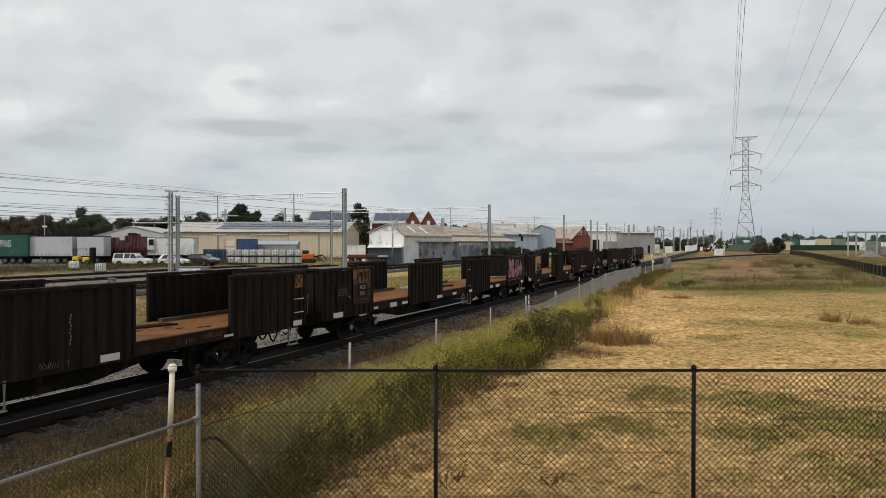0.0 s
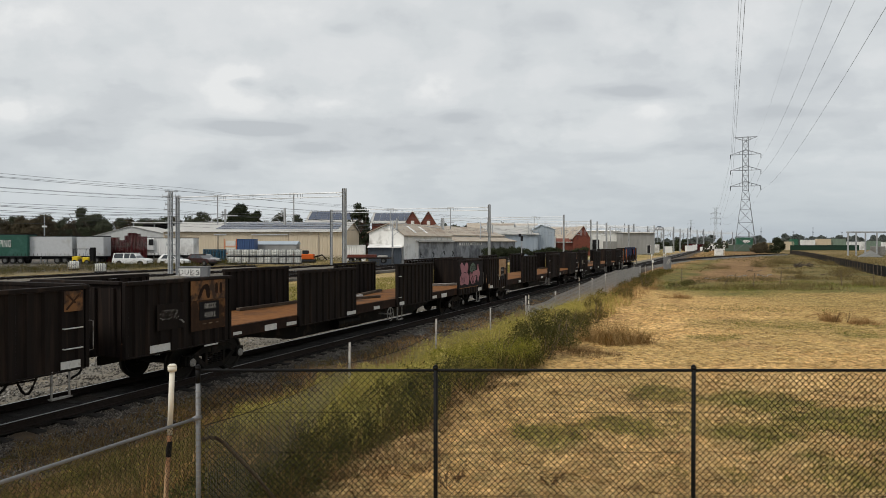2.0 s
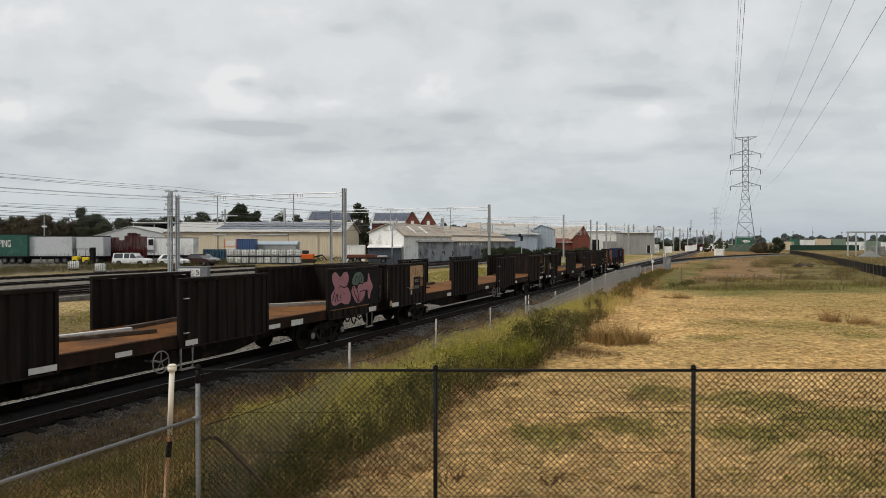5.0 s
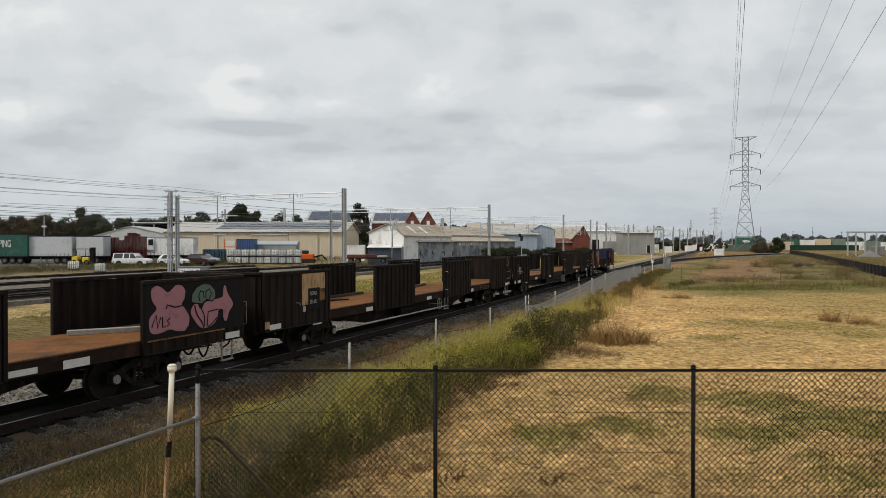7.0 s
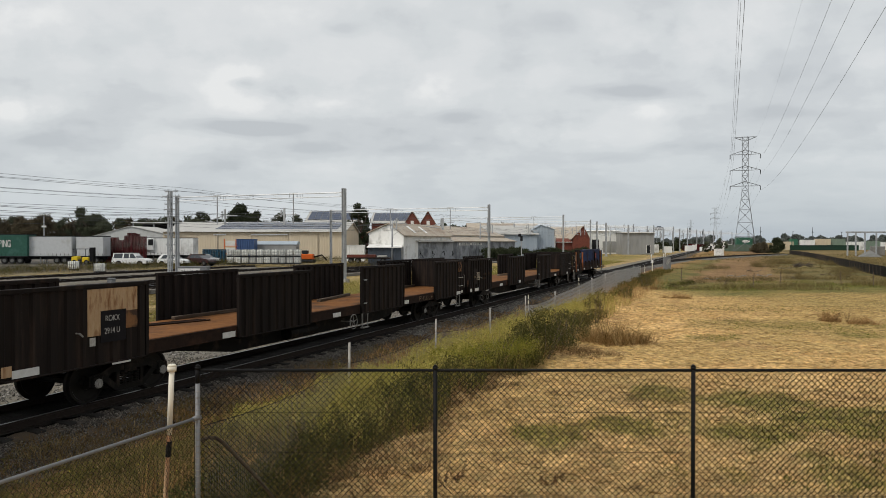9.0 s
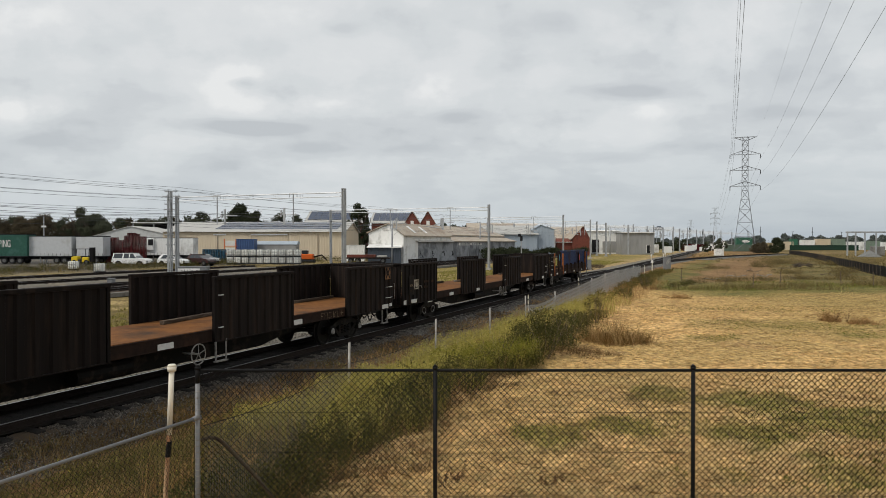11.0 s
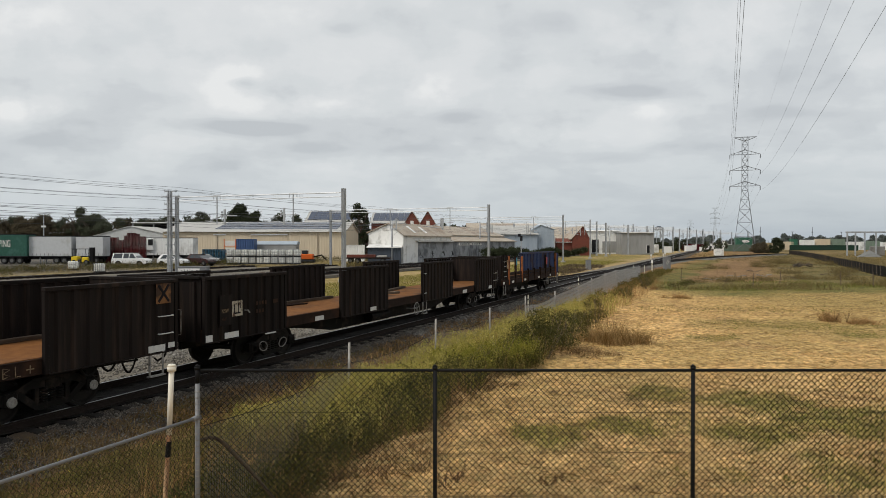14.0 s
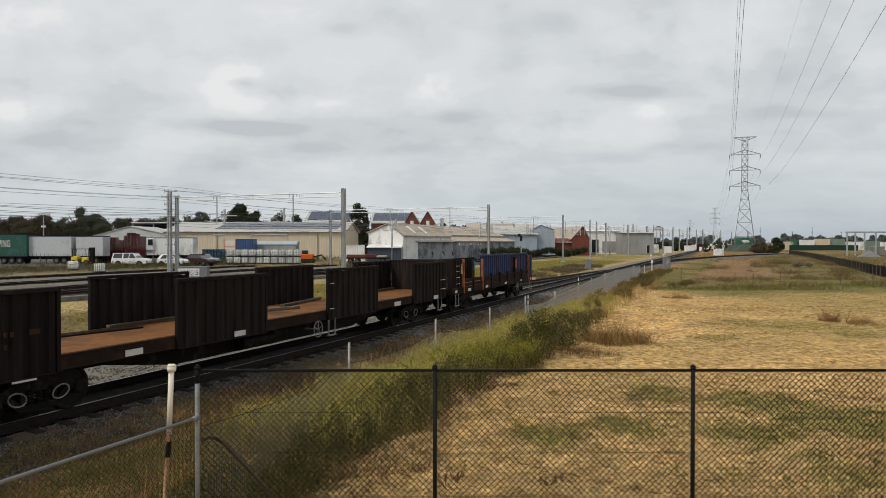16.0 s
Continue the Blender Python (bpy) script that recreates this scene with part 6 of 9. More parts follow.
for x in (30, 33, 36, 39):
    bm = bmesh.new(); box(bm, x, x + 0.12, -0.5, -0.4, -0.3, 2.0); part("railing_post", bm, "mast", hall)
bm = bmesh.new(); box(bm, 26, 40, -0.06, -0.01, 2.75, 3.3); part("sign_board", bm, "white_wall", hall, "long white sign board")
bm = bmesh.new()
x = 26.8
for k in range(11):
    if k != 5: box(bm, x, x + 0.8, -0.09, -0.06, 2.85, 3.2)
    x += 1.15
part("sign_marks", bm, "graffiti_wall", hall)["kind"] = "stuff"
rg = random.Random(8)
for x in (6.6, 12, 17, 22, 44, 50, 58):
    bm = bmesh.new(); pts = [(x + rg.uniform(0.0, 1.6), rg.uniform(0.4, 1.8)) for k in range(9)]
    for a, b in zip(pts, pts[1:]): tube(bm, (a[0], -0.02, a[1]), (b[0], -0.02, b[1]), 0.035, n=5)
    part("graffiti", bm, "dark", hall)
bs = shed("lean_to", "low dark blue lean-to shed beside the white hall", -12.4, 118, 0, 0, 5.4, 5, 2.5, 2.9, "slate_clad", "white_clad", "x", 0.7, [], 0, 0.2)
shed("solar_house", "brick house with a large solar roof", -38.5, 200, 0, 0, 16, 14, 9.0, 12.3, "brick", "roof_grey", "x", 0.6, (), 4)
shed("solar_house", "brick house with a large solar roof and red gable", -20, 200, 0, 0, 11.4, 14, 8.8, 11.8, "brick", "roof_grey", "x", 0.6, (), 4)
for x in (-10.6, -6.2): shed("brick_gable", "red brick gabled bay with an arched window", x, 197, 0, 0, 4.2, 14, 8.6, 12.0, "brick", "roof_tan", "y", 0.5, [(1.8, 2.5, 7.0, 9.2, "white_wall")])
shed("tan_warehouse", "tan-roofed brick warehouse behind the white hall", 8, 222, 0, 0, 22, 16, 7.2, 9.4, "brick", "roof_tan", "x", 0.5)
shed("blue_shed", "pale blue gabled metal shed", 11.5, 196, 0, 0, 14.5, 18, 5.6, 8.1, "blue_clad", "roof_grey", "x", 0.6)
shed("blue_shed", "pale blue gabled metal shed", 25.0, 197, 0, 0, 5.8, 14, 6.9, 8.1, "blue_clad", "blue_clad", "y", 0.35)
shed("tan_roof_hall", "low hall with a broad tan roof", 29.5, 222, 0, 0, 16, 18, 4.4, 8.2, "white_wall", "roof_tan", "x", 0.6)
shed("brick_gable", "red brick gabled building front", 37.6, 206, 0, 0, 4.9, 14, 4.6, 8.0, "brick", "roof_tan", "y", 0.62)
shed("brick_annex", "low red brick annex", 33.2, 207, 0, 0, 4.6, 10, 3.4, 4.4, "brick", "brick", "x", 0.5)
for x in (28.2, 31.2):
    tk = thing("tank", "white cylindrical storage tank", "tank", pose(x, 205, 0), "white tanks")
    bm = bmesh.new(); tube(bm, (0, 0, -0.3), (0, 0, 5.0), 1.25, n=24); part("shell", bm, "white_clad", tk, smooth=False)
    bm = bmesh.new(); tube(bm, (0, 0, 5.0), (0, 0, 5.6), 1.3, 0.15, 24); part("lid", bm, "white_clad", tk)
shed("white_factory", "flat white commercial building with dark doors", 47.0, 230, 0, 0, 10.4, 20, 6.9, 7.3, "white_clad", "white_clad", "x", 0.5, [(1.2, 3.4, 0, 4.2, "dark"), (4.6, 9.8, 0, 3.6, "grey_clad")])
shed("grey_factory", "tall grey panelled industrial building", 56.0, 222, 0, 0, 9.8, 26, 6.3, 6.7, "grey_clad", "roof_grey", "x", 0.5, [(7.6, 8.6, 0, 2.4, "dark")])
hedge = thing("hedge", "dark green hedge along the yard", "hedge", pose(16, 176, 0))
leaf_cloud("foliage", hedge, [((k * 0.5 + 0.3 * math.sin(k * 3), 0.8 * math.sin(k * 1.7), 0.7 + 0.5 * abs(math.sin(k * 2.3)) + 0.4 * math.sin(k * 0.37)), 1.0) for k in range(40)], 1, 500, 0.13, "gum_dark", 81)


hedge = thing("hedge", "dark green overgrown hedge against the sooty hall wall", "hedge", pose(8.2, 149, 0, 0, 0, 68))
leaf_cloud("foliage", hedge, [((k * 0.55, -0.8 + 0.6 * math.sin(k * 1.7), 0.5 + 0.9 * abs(math.sin(k * 1.3)) + 0.35 * math.sin(k * 0.41)), 0.95) for k in range(44)], 1, 620, 0.10, "gum_dark", 83)


# ---- yard vehicles and goods ----
def wheel(parent, x, y, r, w=0.22, name="wheel"):
    key = f"tyre{r}{w}"
    def ty():
        bm = bmesh.new(); tube(bm, (0, -w / 2, 0), (0, w / 2, 0), r, n=20); return bm
    def ri():
        bm = bmesh.new(); tube(bm, (0, -w / 2 - 0.012, 0), (0, w / 2 + 0.012, 0), r * 0.58, n=14); return bm
    if key not in PROTO:
        o = part(name, ty(), "tyre", parent); PROTO[key] = o.data
        q = part("rim", ri(), "rim", o); PROTO[key + "r"] = q.data
    else:
        o = new(name, PROTO[key]); o.parent = parent
        q = new("rim", PROTO[key + "r"]); q.parent = o
    o.matrix_basis = pose(x, y, r)
    return o


def car(label, x, y, turn, paint, lower, cabin, width=1.8, wb=(0.95, 3.75), r=0.34, category="car", name="parked_car", pillars=()):
    """Lower body, glazed cabin with painted pillars and roof, lamps, bumpers and wheels."""
    c = thing(name, label, category, pose(x, y, ground_z(x, y), 0, 0, turn))
    bm = bmesh.new(); prism(bm, lower, "y", -width / 2, width / 2)
    bmesh.ops.bevel(bm, geom=[e for e in bm.edges if e.calc_length() > 0.12], offset=0.05, segments=2, affect="EDGES")
    part("body", bm, paint, c)
    z0, z1 = min(z for _, z in cabin), max(z for _, z in cabin)
    def squeeze(bm, extra=0.0):
        for v in bm.verts:
            k = (v.co.z - z0) / (z1 - z0)
            v.co.y = math.copysign(width / 2 - 0.06 - 0.2 * k + extra, v.co.y)
    bm = bmesh.new(); prism(bm, cabin, "y", -1, 1); squeeze(bm); part("glazing", bm, "glass", c, "dark window glass")
    tops = [p for p in cabin if p[1] > z1 - 0.08]
    ax, bx = min(p[0] for p in tops), max(p[0] for p in tops)
    bm = bmesh.new(); box(bm, ax - 0.06, bx + 0.06, -width / 2 + 0.24, width / 2 - 0.24, z1 - 0.05, z1 + 0.035, 0.03); part("roof", bm, paint, c)
    for (xa, xb, wd) in pillars:
        bm = bmesh.new(); prism(bm, [(xa, z0), (xa + wd, z0), (xb + wd, z1), (xb, z1)], "y", -1, 1); squeeze(bm, 0.012); part("pillar", bm, paint, c)
    L = max(px for px, _ in lower)
    for wx in wb:
        for wy in (-width / 2 + 0.1, width / 2 - 0.1):
            sgn = 1 if wy > 0 else -1
            bm = bmesh.new(); tube(bm, (wx, sgn * (width / 2 - 0.2), r + 0.02), (wx, sgn * (width / 2 + 0.006), r + 0.02), r + 0.07, n=20); part("wheel_arch", bm, "dark", c)
            wheel(c, wx, wy + sgn * 0.03, r)
    for yy in (-width / 2 + 0.25, width / 2 - 0.25):
        bm = bmesh.new(); box(bm, L - 0.09, L + 0.015, yy - 0.17, yy + 0.17, 0.66, 0.82, 0.02); part("headlight", bm, "rim", c)
        bm = bmesh.new(); box(bm, -0.015, 0.06, yy - 0.12, yy + 0.12, 0.7, 0.95, 0.02); part("tail_light", bm, "brick", c)
    bm = bmesh.new(); box(bm, L - 0.03, L + 0.05, -width / 2 + 0.05, width / 2 - 0.05, 0.32, 0.52, 0.03); part("bumper", bm, "tyre", c)
    for k in (0.4, 0.62):
        bm = bmesh.new(); box(bm, L * k, L * k + 0.14, -width / 2 - 0.02, -width / 2 + 0.01, 0.84, 0.88); part("door_handle", bm, "dark", c)
    return c


UTE = [(0, 0.46), (-0.02, 0.7), (0, 1.12), (0.06, 1.2), (3.62, 1.2), (4.55, 1.13), (4.92, 1.02), (5.05, 0.86), (5.08, 0.5), (4.9, 0.42)]
car("white dual-cab utility with a canopy parked in the yard", -46.0, 100, -6, "white_paint", UTE, [(0.06, 1.17), (0.14, 1.80), (0.3, 1.88), (2.95, 1.86), (3.12, 1.80), (3.78, 1.19)], 1.85, (1.0, 4.1), 0.39, "utility", "utility_vehicle",
    ((0.05, 0.14, 0.14), (1.52, 1.55, 0.16), (2.48, 2.5, 0.09), (3.62, 3.0, 0.1)))
HATCH = [(0.04, 0.42), (-0.02, 0.62), (0.02, 1.0), (0.1, 1.1), (2.95, 1.1), (3.78, 1.0), (4.1, 0.86), (4.22, 0.66), (4.2, 0.4)]
CAB = [(0.1, 1.07), (0.34, 1.5), (0.6, 1.66), (2.1, 1.66), (2.35, 1.58), (3.08, 1.08)]
PIL = ((0.1, 0.55, 0.42), (1.55, 1.55, 0.1), (2.93, 2.14, 0.1))
car("white hatchback parked in the yard", -40.6, 102.5, -14, "white_paint", HATCH, CAB, 1.8, (0.78, 3.4), 0.35, pillars=PIL)
car("dark maroon hatchback parked in the yard", -37.6, 106, -24, "brown_paint", HATCH, CAB, 1.8, (0.78, 3.4), 0.35, pillars=PIL)
car("silver sedan parked behind the dark hatchback", -38.6, 111, -20, "silver_paint", [(x, z - 0.06) for x, z in HATCH], [(x, z - 0.14) for x, z in CAB], 1.75, (0.78, 3.4), 0.33, pillars=PIL)


def trailer(label, x, y, L, h, curtain, turn=0, axles=3, name="trailer", frame_mat="dark"):
    t = thing(name, label, "trailer", pose(x, y, 0, 0, 0, turn))
    bm = bmesh.new(); box(bm, 0, L, 0, 2.5, 1.2, h - 0.1, 0.03); part("curtain", bm, curtain, t)
    bm = bmesh.new(); box(bm, -0.03, L + 0.03, -0.03, 2.53, h - 0.12, h); part("roof_rail", bm, "dark", t)
    bm = bmesh.new(); box(bm, -0.03, L + 0.03, -0.05, 2.55, 1.05, 1.22); part("side_rail", bm, frame_mat, t)
    bm = bmesh.new(); box(bm, 0.2, L - 0.1, 0.7, 0.9, 0.7, 1.06); box(bm, 0.2, L - 0.1, 1.6, 1.8, 0.7, 1.06); part("chassis", bm, "dark", t)
    k = 0.5
    while k < L:
        bm = bmesh.new(); box(bm, k - 0.02, k + 0.02, -0.055, -0.045, 1.22, 1.62); part("strap", bm, "dark", t); k += 0.62
    for a in range(axles):
        for yy in (0.3, 2.2): wheel(t, L - 1.2 - a * 1.22, yy, 0.5, 0.45)
    bm = bmesh.new(); box(bm, 2.0, 2.14, 0.3, 0.44, 0.1, 1.05); box(bm, 2.0, 2.14, 2.1, 2.24, 0.1, 1.05); part("landing_leg", bm, "mast", t)
    return t


gt = trailer("dark green curtain-sided trailer with white letters", -78.6, 112, 13.2, 4.7, "tarp_green")
letters("lettering", "SHIPPING", 7.2, 2.65, 1.6, "white_wall", gt, -0.07, 0.52)
trailer("dull white curtain-sided trailer", -65.9, 112.6, 7.2, 4.42, "tarp_white", 0, 2)
trailer("dull white curtain-sided trailer", -58.2, 113.0, 4.3, 4.4, "tarp_white", 0, 3)
rf = trailer("white refrigerated trailer with a cooling unit", -51.4, 121, 9.0, 4.2, "white_clad", 0, 3)
bm = bmesh.new(); box(bm, -0.5, 2.4, -0.35, -0.06, 2.0, 4.05, 0.12); part("cooling_unit", bm, "white_paint", rf, "white cooling unit with dark grille")
bm = bmesh.new(); box(bm, 1.5, 2.3, -0.40, -0.34, 2.9, 3.9); part("grille", bm, "dark", rf)

fk = thing("forklift", "yellow forklift with black mast and overhead guard", "forklift", pose(-56.4, 108, 0))
bm = bmesh.new(); box(bm, 0, 1.0, 0, 1.2, 0.35, 1.25, 0.12); part("counterweight", bm, "yellow", fk)
bm = bmesh.new(); box(bm, 1.6, 2.6, 0, 1.2, 0.35, 1.15, 0.1); part("hood", bm, "yellow", fk)
bm = bmesh.new(); box(bm, 0.95, 1.65, 0.1, 1.1, 0.3, 0.8); part("floor", bm, "dark", fk)
bm = bmesh.new()
for x in (0.2, 2.1):
    for y in (0.08, 1.12): tube(bm, (x, y, 0.9), (x + 0.1, y, 2.35), 0.04, n=6)
box(bm, 0.1, 2.4, 0.02, 1.18, 2.33, 2.42); part("overhead_guard", bm, "black_coat", fk)
for y in (0.2, 0.9):
    bm = bmesh.new(); box(bm, 2.75, 3.25, y - 0.1, y + 0.1, 0.1, 2.6); part("mast", bm, "black_coat", fk)
for x in (0.45, 2.3):
    for y in (0.1, 1.1): wheel(fk, x, y, 0.36, 0.25)


def pallet_mesh():
    bm = bmesh.new()
    prism(bm, [(0, 0), (0.16, 0), (0.16, 0.09), (0.47, 0.09), (0.47, 0), (0.63, 0), (0.63, 0.09), (0.94, 0.09), (0.94, 0), (1.1, 0), (1.1, 0.135), (0, 0.135)], "y", 0, 1.12)
    return bm


def stack(x, y, n, mt, label, nm="pallet_stack", piece="pallet", dz=0.15, builder=pallet_mesh, grp="pallet stacks"):
    st = thing(nm, label, "pallets", pose(x, y, 0.0, 0, 0, random.Random(int(x * 10)).uniform(-4, 4)), grp)
    for k in range(n): shared(piece, builder, mt, st, pose(0, 0, k * dz))
    return st


rp = random.Random(3)
for k, (x, n) in enumerate(((-55.6, 28), (-54.4, 28), (-53.2, 25), (-52.0, 30), (-50.9, 32), (-51.6, 33), (-49.8, 29))): stack(x, 116 + (0.4 if k == 5 else 0) + rp.uniform(0, 0.3), n, "crate_red", "tall stack of dark red plastic pallets")
PROTO.pop("pallet")
for x in (-39.5, -38.3, -37.1): stack(x, 117, 15, "crate_blue", "stack of teal blue plastic pallets in the yard")


def ibc_thing(x, y, z):
    t = thing("bulk_container", "milky white caged liquid container on a pallet", "container", pose(x, y, z), "white bulk containers")
    bm = bmesh.new(); box(bm, 0.04, 0.96, 0.04, 0.96, 0.16, 1.08, 0.08); tube(bm, (0.5, 0.5, 1.07), (0.5, 0.5, 1.13), 0.1, n=10); part("tank", bm, "ibc", t)
    bm = bmesh.new()
    for k in range(5):
        for yy in (0.0, 1.0): box(bm, k * 0.25 - 0.02, k * 0.25 + 0.02, yy - 0.012, yy + 0.012, 0.14, 1.12)
    for z0 in (0.35, 0.7, 1.1):
        for yy in (0.0, 1.0): box(bm, 0, 1, yy - 0.012, yy + 0.012, z0, z0 + 0.025)
    for xx in (0.0, 1.0): box(bm, xx - 0.012, xx + 0.012, 0, 1, 1.1, 1.125)
    part("cage", bm, "galv", t)
    bm = bmesh.new(); box(bm, 0, 1, 0, 1, 0.0, 0.14, 0.02); part("pallet", bm, "dark", t)
    return t


first = ibc_thing(-33.4, 110, 0)
for k in range(10):
    for lev in range(2):
        if k + lev: copy_thing(first, pose(-33.4 + k * 1.15, 110 + 0.06 * math.sin(k * 5 + lev), lev * 1.15))


def container(x, y, L, h, mt, label, z=0.0, turn=0.0, d=2.4, name="shipping_container"):
    c = thing(name, label, "container", pose(x, y, z, 0, 0, turn))
    bm = bmesh.new()
    n = int(L / 0.28); p = L / n
    pts = []
    for i in range(n): pts += [(i * p, 0.0), (i * p + p * 0.4, 0.0), (i * p + p * 0.5, 0.035), (i * p + p * 0.9, 0.035)]
    pts.append((L, 0.0))
    prism(bm, pts + [(L, d), (0, d)], "z", 0.12, h - 0.08); part("shell", bm, mt, c)
    bm = bmesh.new(); box(bm, -0.03, L + 0.03, -0.04, d + 0.04, h - 0.08, h, 0.01); part("roof", bm, mt, c)
    bm = bmesh.new(); box(bm, -0.03, L + 0.03, -0.04, d + 0.04, 0.0, 0.12, 0.01); part("base_rail", bm, mt, c)
    for xx in (0, L):
        bm = bmesh.new(); box(bm, xx - 0.06, xx + 0.06, -0.05, 0.05, 0.0, h); part("corner_post", bm, mt, c)
    return c


container(-35.4, 122, 3.0, 3.95, "blue_box", "royal blue steel container behind white tanks")
container(-17.7, 127, 3.6, 2.9, "white_clad", "white ribbed shipping container in the yard")
cs = thing("curved_shelter", "long grey shelter with a curved metal roof", "shelter", pose(-33.2, 125, 0))
bm = bmesh.new(); box(bm, 0, 7.4, 0, 3, 0, 3.0); part("body", bm, "grey_clad", cs)
bm = bmesh.new(); prism(bm, [(-0.1, 3.0), (0.5, 3.4), (1.5, 3.6), (2.5, 3.4), (3.1, 3.0)], "x", -0.1, 7.6); part("roof", bm, "blue_clad", cs)
bm = bmesh.new(); box(bm, 7.38, 7.45, 0.3, 2.7, 0, 2.6); part("door", bm, "galv", cs)
rk = thing("pallet_rack", "tall steel rack loaded with white boxes", "rack", pose(-36.2, 118, 0))
for x in (0, 1.9):
    bm = bmesh.new(); box(bm, x - 0.05, x + 0.05, 0, 0.1, 0, 3.9); part("upright", bm, "orange", rk)
for z in (0.3, 1.5, 2.7):
    bm = bmesh.new(); box(bm, 0, 1.9, 0, 1.0, z, z + 0.1); part("beam", bm, "orange", rk)
    bm = bmesh.new(); box(bm, 0.15, 1.75, 0.1, 0.9, z + 0.1, z + 0.95, 0.03); part("box_load", bm, "ibc", rk)
ex = thing("excavator", "small orange excavator behind the weeds", "excavator", pose(-22.9, 114, 0))
bm = bmesh.new(); box(bm, 0, 2.3, 0, 1.6, 0.1, 0.6, 0.15); part("tracks", bm, "tyre", ex)
bm = bmesh.new(); box(bm, 0.1, 2.1, 0.1, 1.5, 0.65, 1.5, 0.1); part("house", bm, "orange", ex)
bm = bmesh.new(); box(bm, 0.3, 1.2, 0.2, 1.3, 1.5, 2.1, 0.06); part("cab", bm, "glass", ex)
bm = bmesh.new(); tube(bm, (2.0, 0.8, 1.0), (3.4, 0.8, 1.35), 0.13, n=6); tube(bm, (3.4, 0.8, 1.35), (4.2, 0.8, 0.5), 0.1, n=6); part("boom", bm, "rail_side", ex)
fb = thing("flatbed_truck", "low flatbed truck loaded with dark bricks", "truck", pose(-15.6, 114, 0))
bm = bmesh.new(); box(bm, 0, 7.2, 0, 2.2, 0.75, 0.95, 0.02); part("bed", bm, "rail_side", fb)
bm = bmesh.new(); box(bm, 0.2, 4.8, 0.2, 2.0, 0.95, 1.4, 0.03); part("load", bm, "brick", fb)
bm = bmesh.new(); box(bm, 5.0, 6.6, 0.3, 1.9, 0.95, 1.25, 0.1); part("load", bm, "concrete", fb)
for x in (0.8, 1.9, 6.0):
    for y in (0.25, 1.95): wheel(fb, x, y, 0.42, 0.28)
for x, y in ((-41.2, 84), (-45.9, 87)): copy_thing(first, pose(x, y, ground_z(x, y)))

# low weeds at the yard edge
tagged(leaf_mass("yard_weeds", scatter_sl(110000, 20, 150, -66, -55.5, 27, 1.0, lambda x, y, s, l: fbm(x, y, 0.15, 3.9) > -0.25), 0.8, 0.055, "weed_dark", 37), "dark weeds along the edge of the yard", "weeds")
tagged(blades("yard_dry_grass", scatter_sl(9000, 10, 150, -66, -57.5, 28, 1.0, lambda x, y, s, l: fbm(x, y, 0.12, 6.9) > -0.05), 1.0, 0.03, 0.6, "verge", 38), "dry brown grass along the yard edge", "dry grass")

tagged(leaf_mass("siding_weeds", scatter_sl(30000, 97, 124, -57, -39.5, 71, 1.0, lambda x, y, s, l: fbm(x, y, 0.2, 5.9) > -0.12 and y < 116), 1.1, 0.06, "weed_mixed", 72), "olive weeds at the end of the sidings", "weeds")
tagged(blades("siding_dry_grass", scatter_sl(9000, 96, 124, -58, -39.5, 73, 1.0, lambda x, y, s, l: fbm(x, y, 0.2, 8.9) > -0.1 and y < 116), 1.1, 0.03, 0.6, "verge", 74), "dry brown grass at the end of the sidings", "dry grass")
# relay cabinets by the lines
def cabinet(x, y, w, h, d, label, mt="galv", doors=2, turn=0.0, tagmark=True):
    c = thing("relay_cabinet", label, "cabinet", pose(x, y, ground_z(x, y), 0, 0, turn), "trackside cabinets")
    bm = bmesh.new(); box(bm, 0, w, 0, d, 0.1, h, 0.02); part("body", bm, mt, c)
    bm = bmesh.new(); box(bm, -0.04, w + 0.04, -0.04, d + 0.04, h, h + 0.06, 0.015); part("lid", bm, mt, c)
    bm = bmesh.new(); box(bm, -0.05, w + 0.05, -0.05, d + 0.05, -0.1, 0.1); part("plinth", bm, "concrete", c)
    for k in range(doors):
        x0 = 0.04 + k * (w - 0.04) / doors
        bm = bmesh.new(); box(bm, x0, x0 + (w - 0.04) / doors - 0.04, -0.018, 0.0, 0.16, h - 0.06, 0.006); o = part("door", bm, mt, c)
        bm = bmesh.new(); box(bm, x0 + 0.06, x0 + 0.09, -0.05, -0.018, h * 0.5, h * 0.5 + 0.14); part("handle", bm, "black_coat", o)
    return c
dc = cabinet(-28.9, 77.5, 3.3, 1.22, 0.8, "long grey trackside cabinet with black graffiti letters", doors=3)
bm = bmesh.new(); box(bm, 0.1, 2.45, -0.024, -0.019, 0.22, 1.08); part("white_fill", bm, "white_wall", dc, "white graffiti fill")
for k, pts in enumerate(([(0, 0), (0, .6), (.35, .5), (.4, .2), (0, 0)], [(.6, .6), (.6, .15), (.8, .05), (.95, .2), (.95, .6)], [(1.2, 0), (1.2, .6), (1.5, .5), (1.25, .32), (1.55, .15), (1.2, 0)], [(2.1, .55), (1.85, .5), (1.85, .35), (2.1, .25), (2.05, .05), (1.8, .05)])):
    bm = bmesh.new(); path_tube(bm, [Vector((0.2 + px, -0.03, 0.35 + pz)) for px, pz in pts], 0.03, 5); part("graffiti_stroke", bm, "graf_line", dc)
cb = cabinet(29.6, 95, 0.85, 1.75, 0.7, "tall grey trackside cabinet with white graffiti", doors=1)
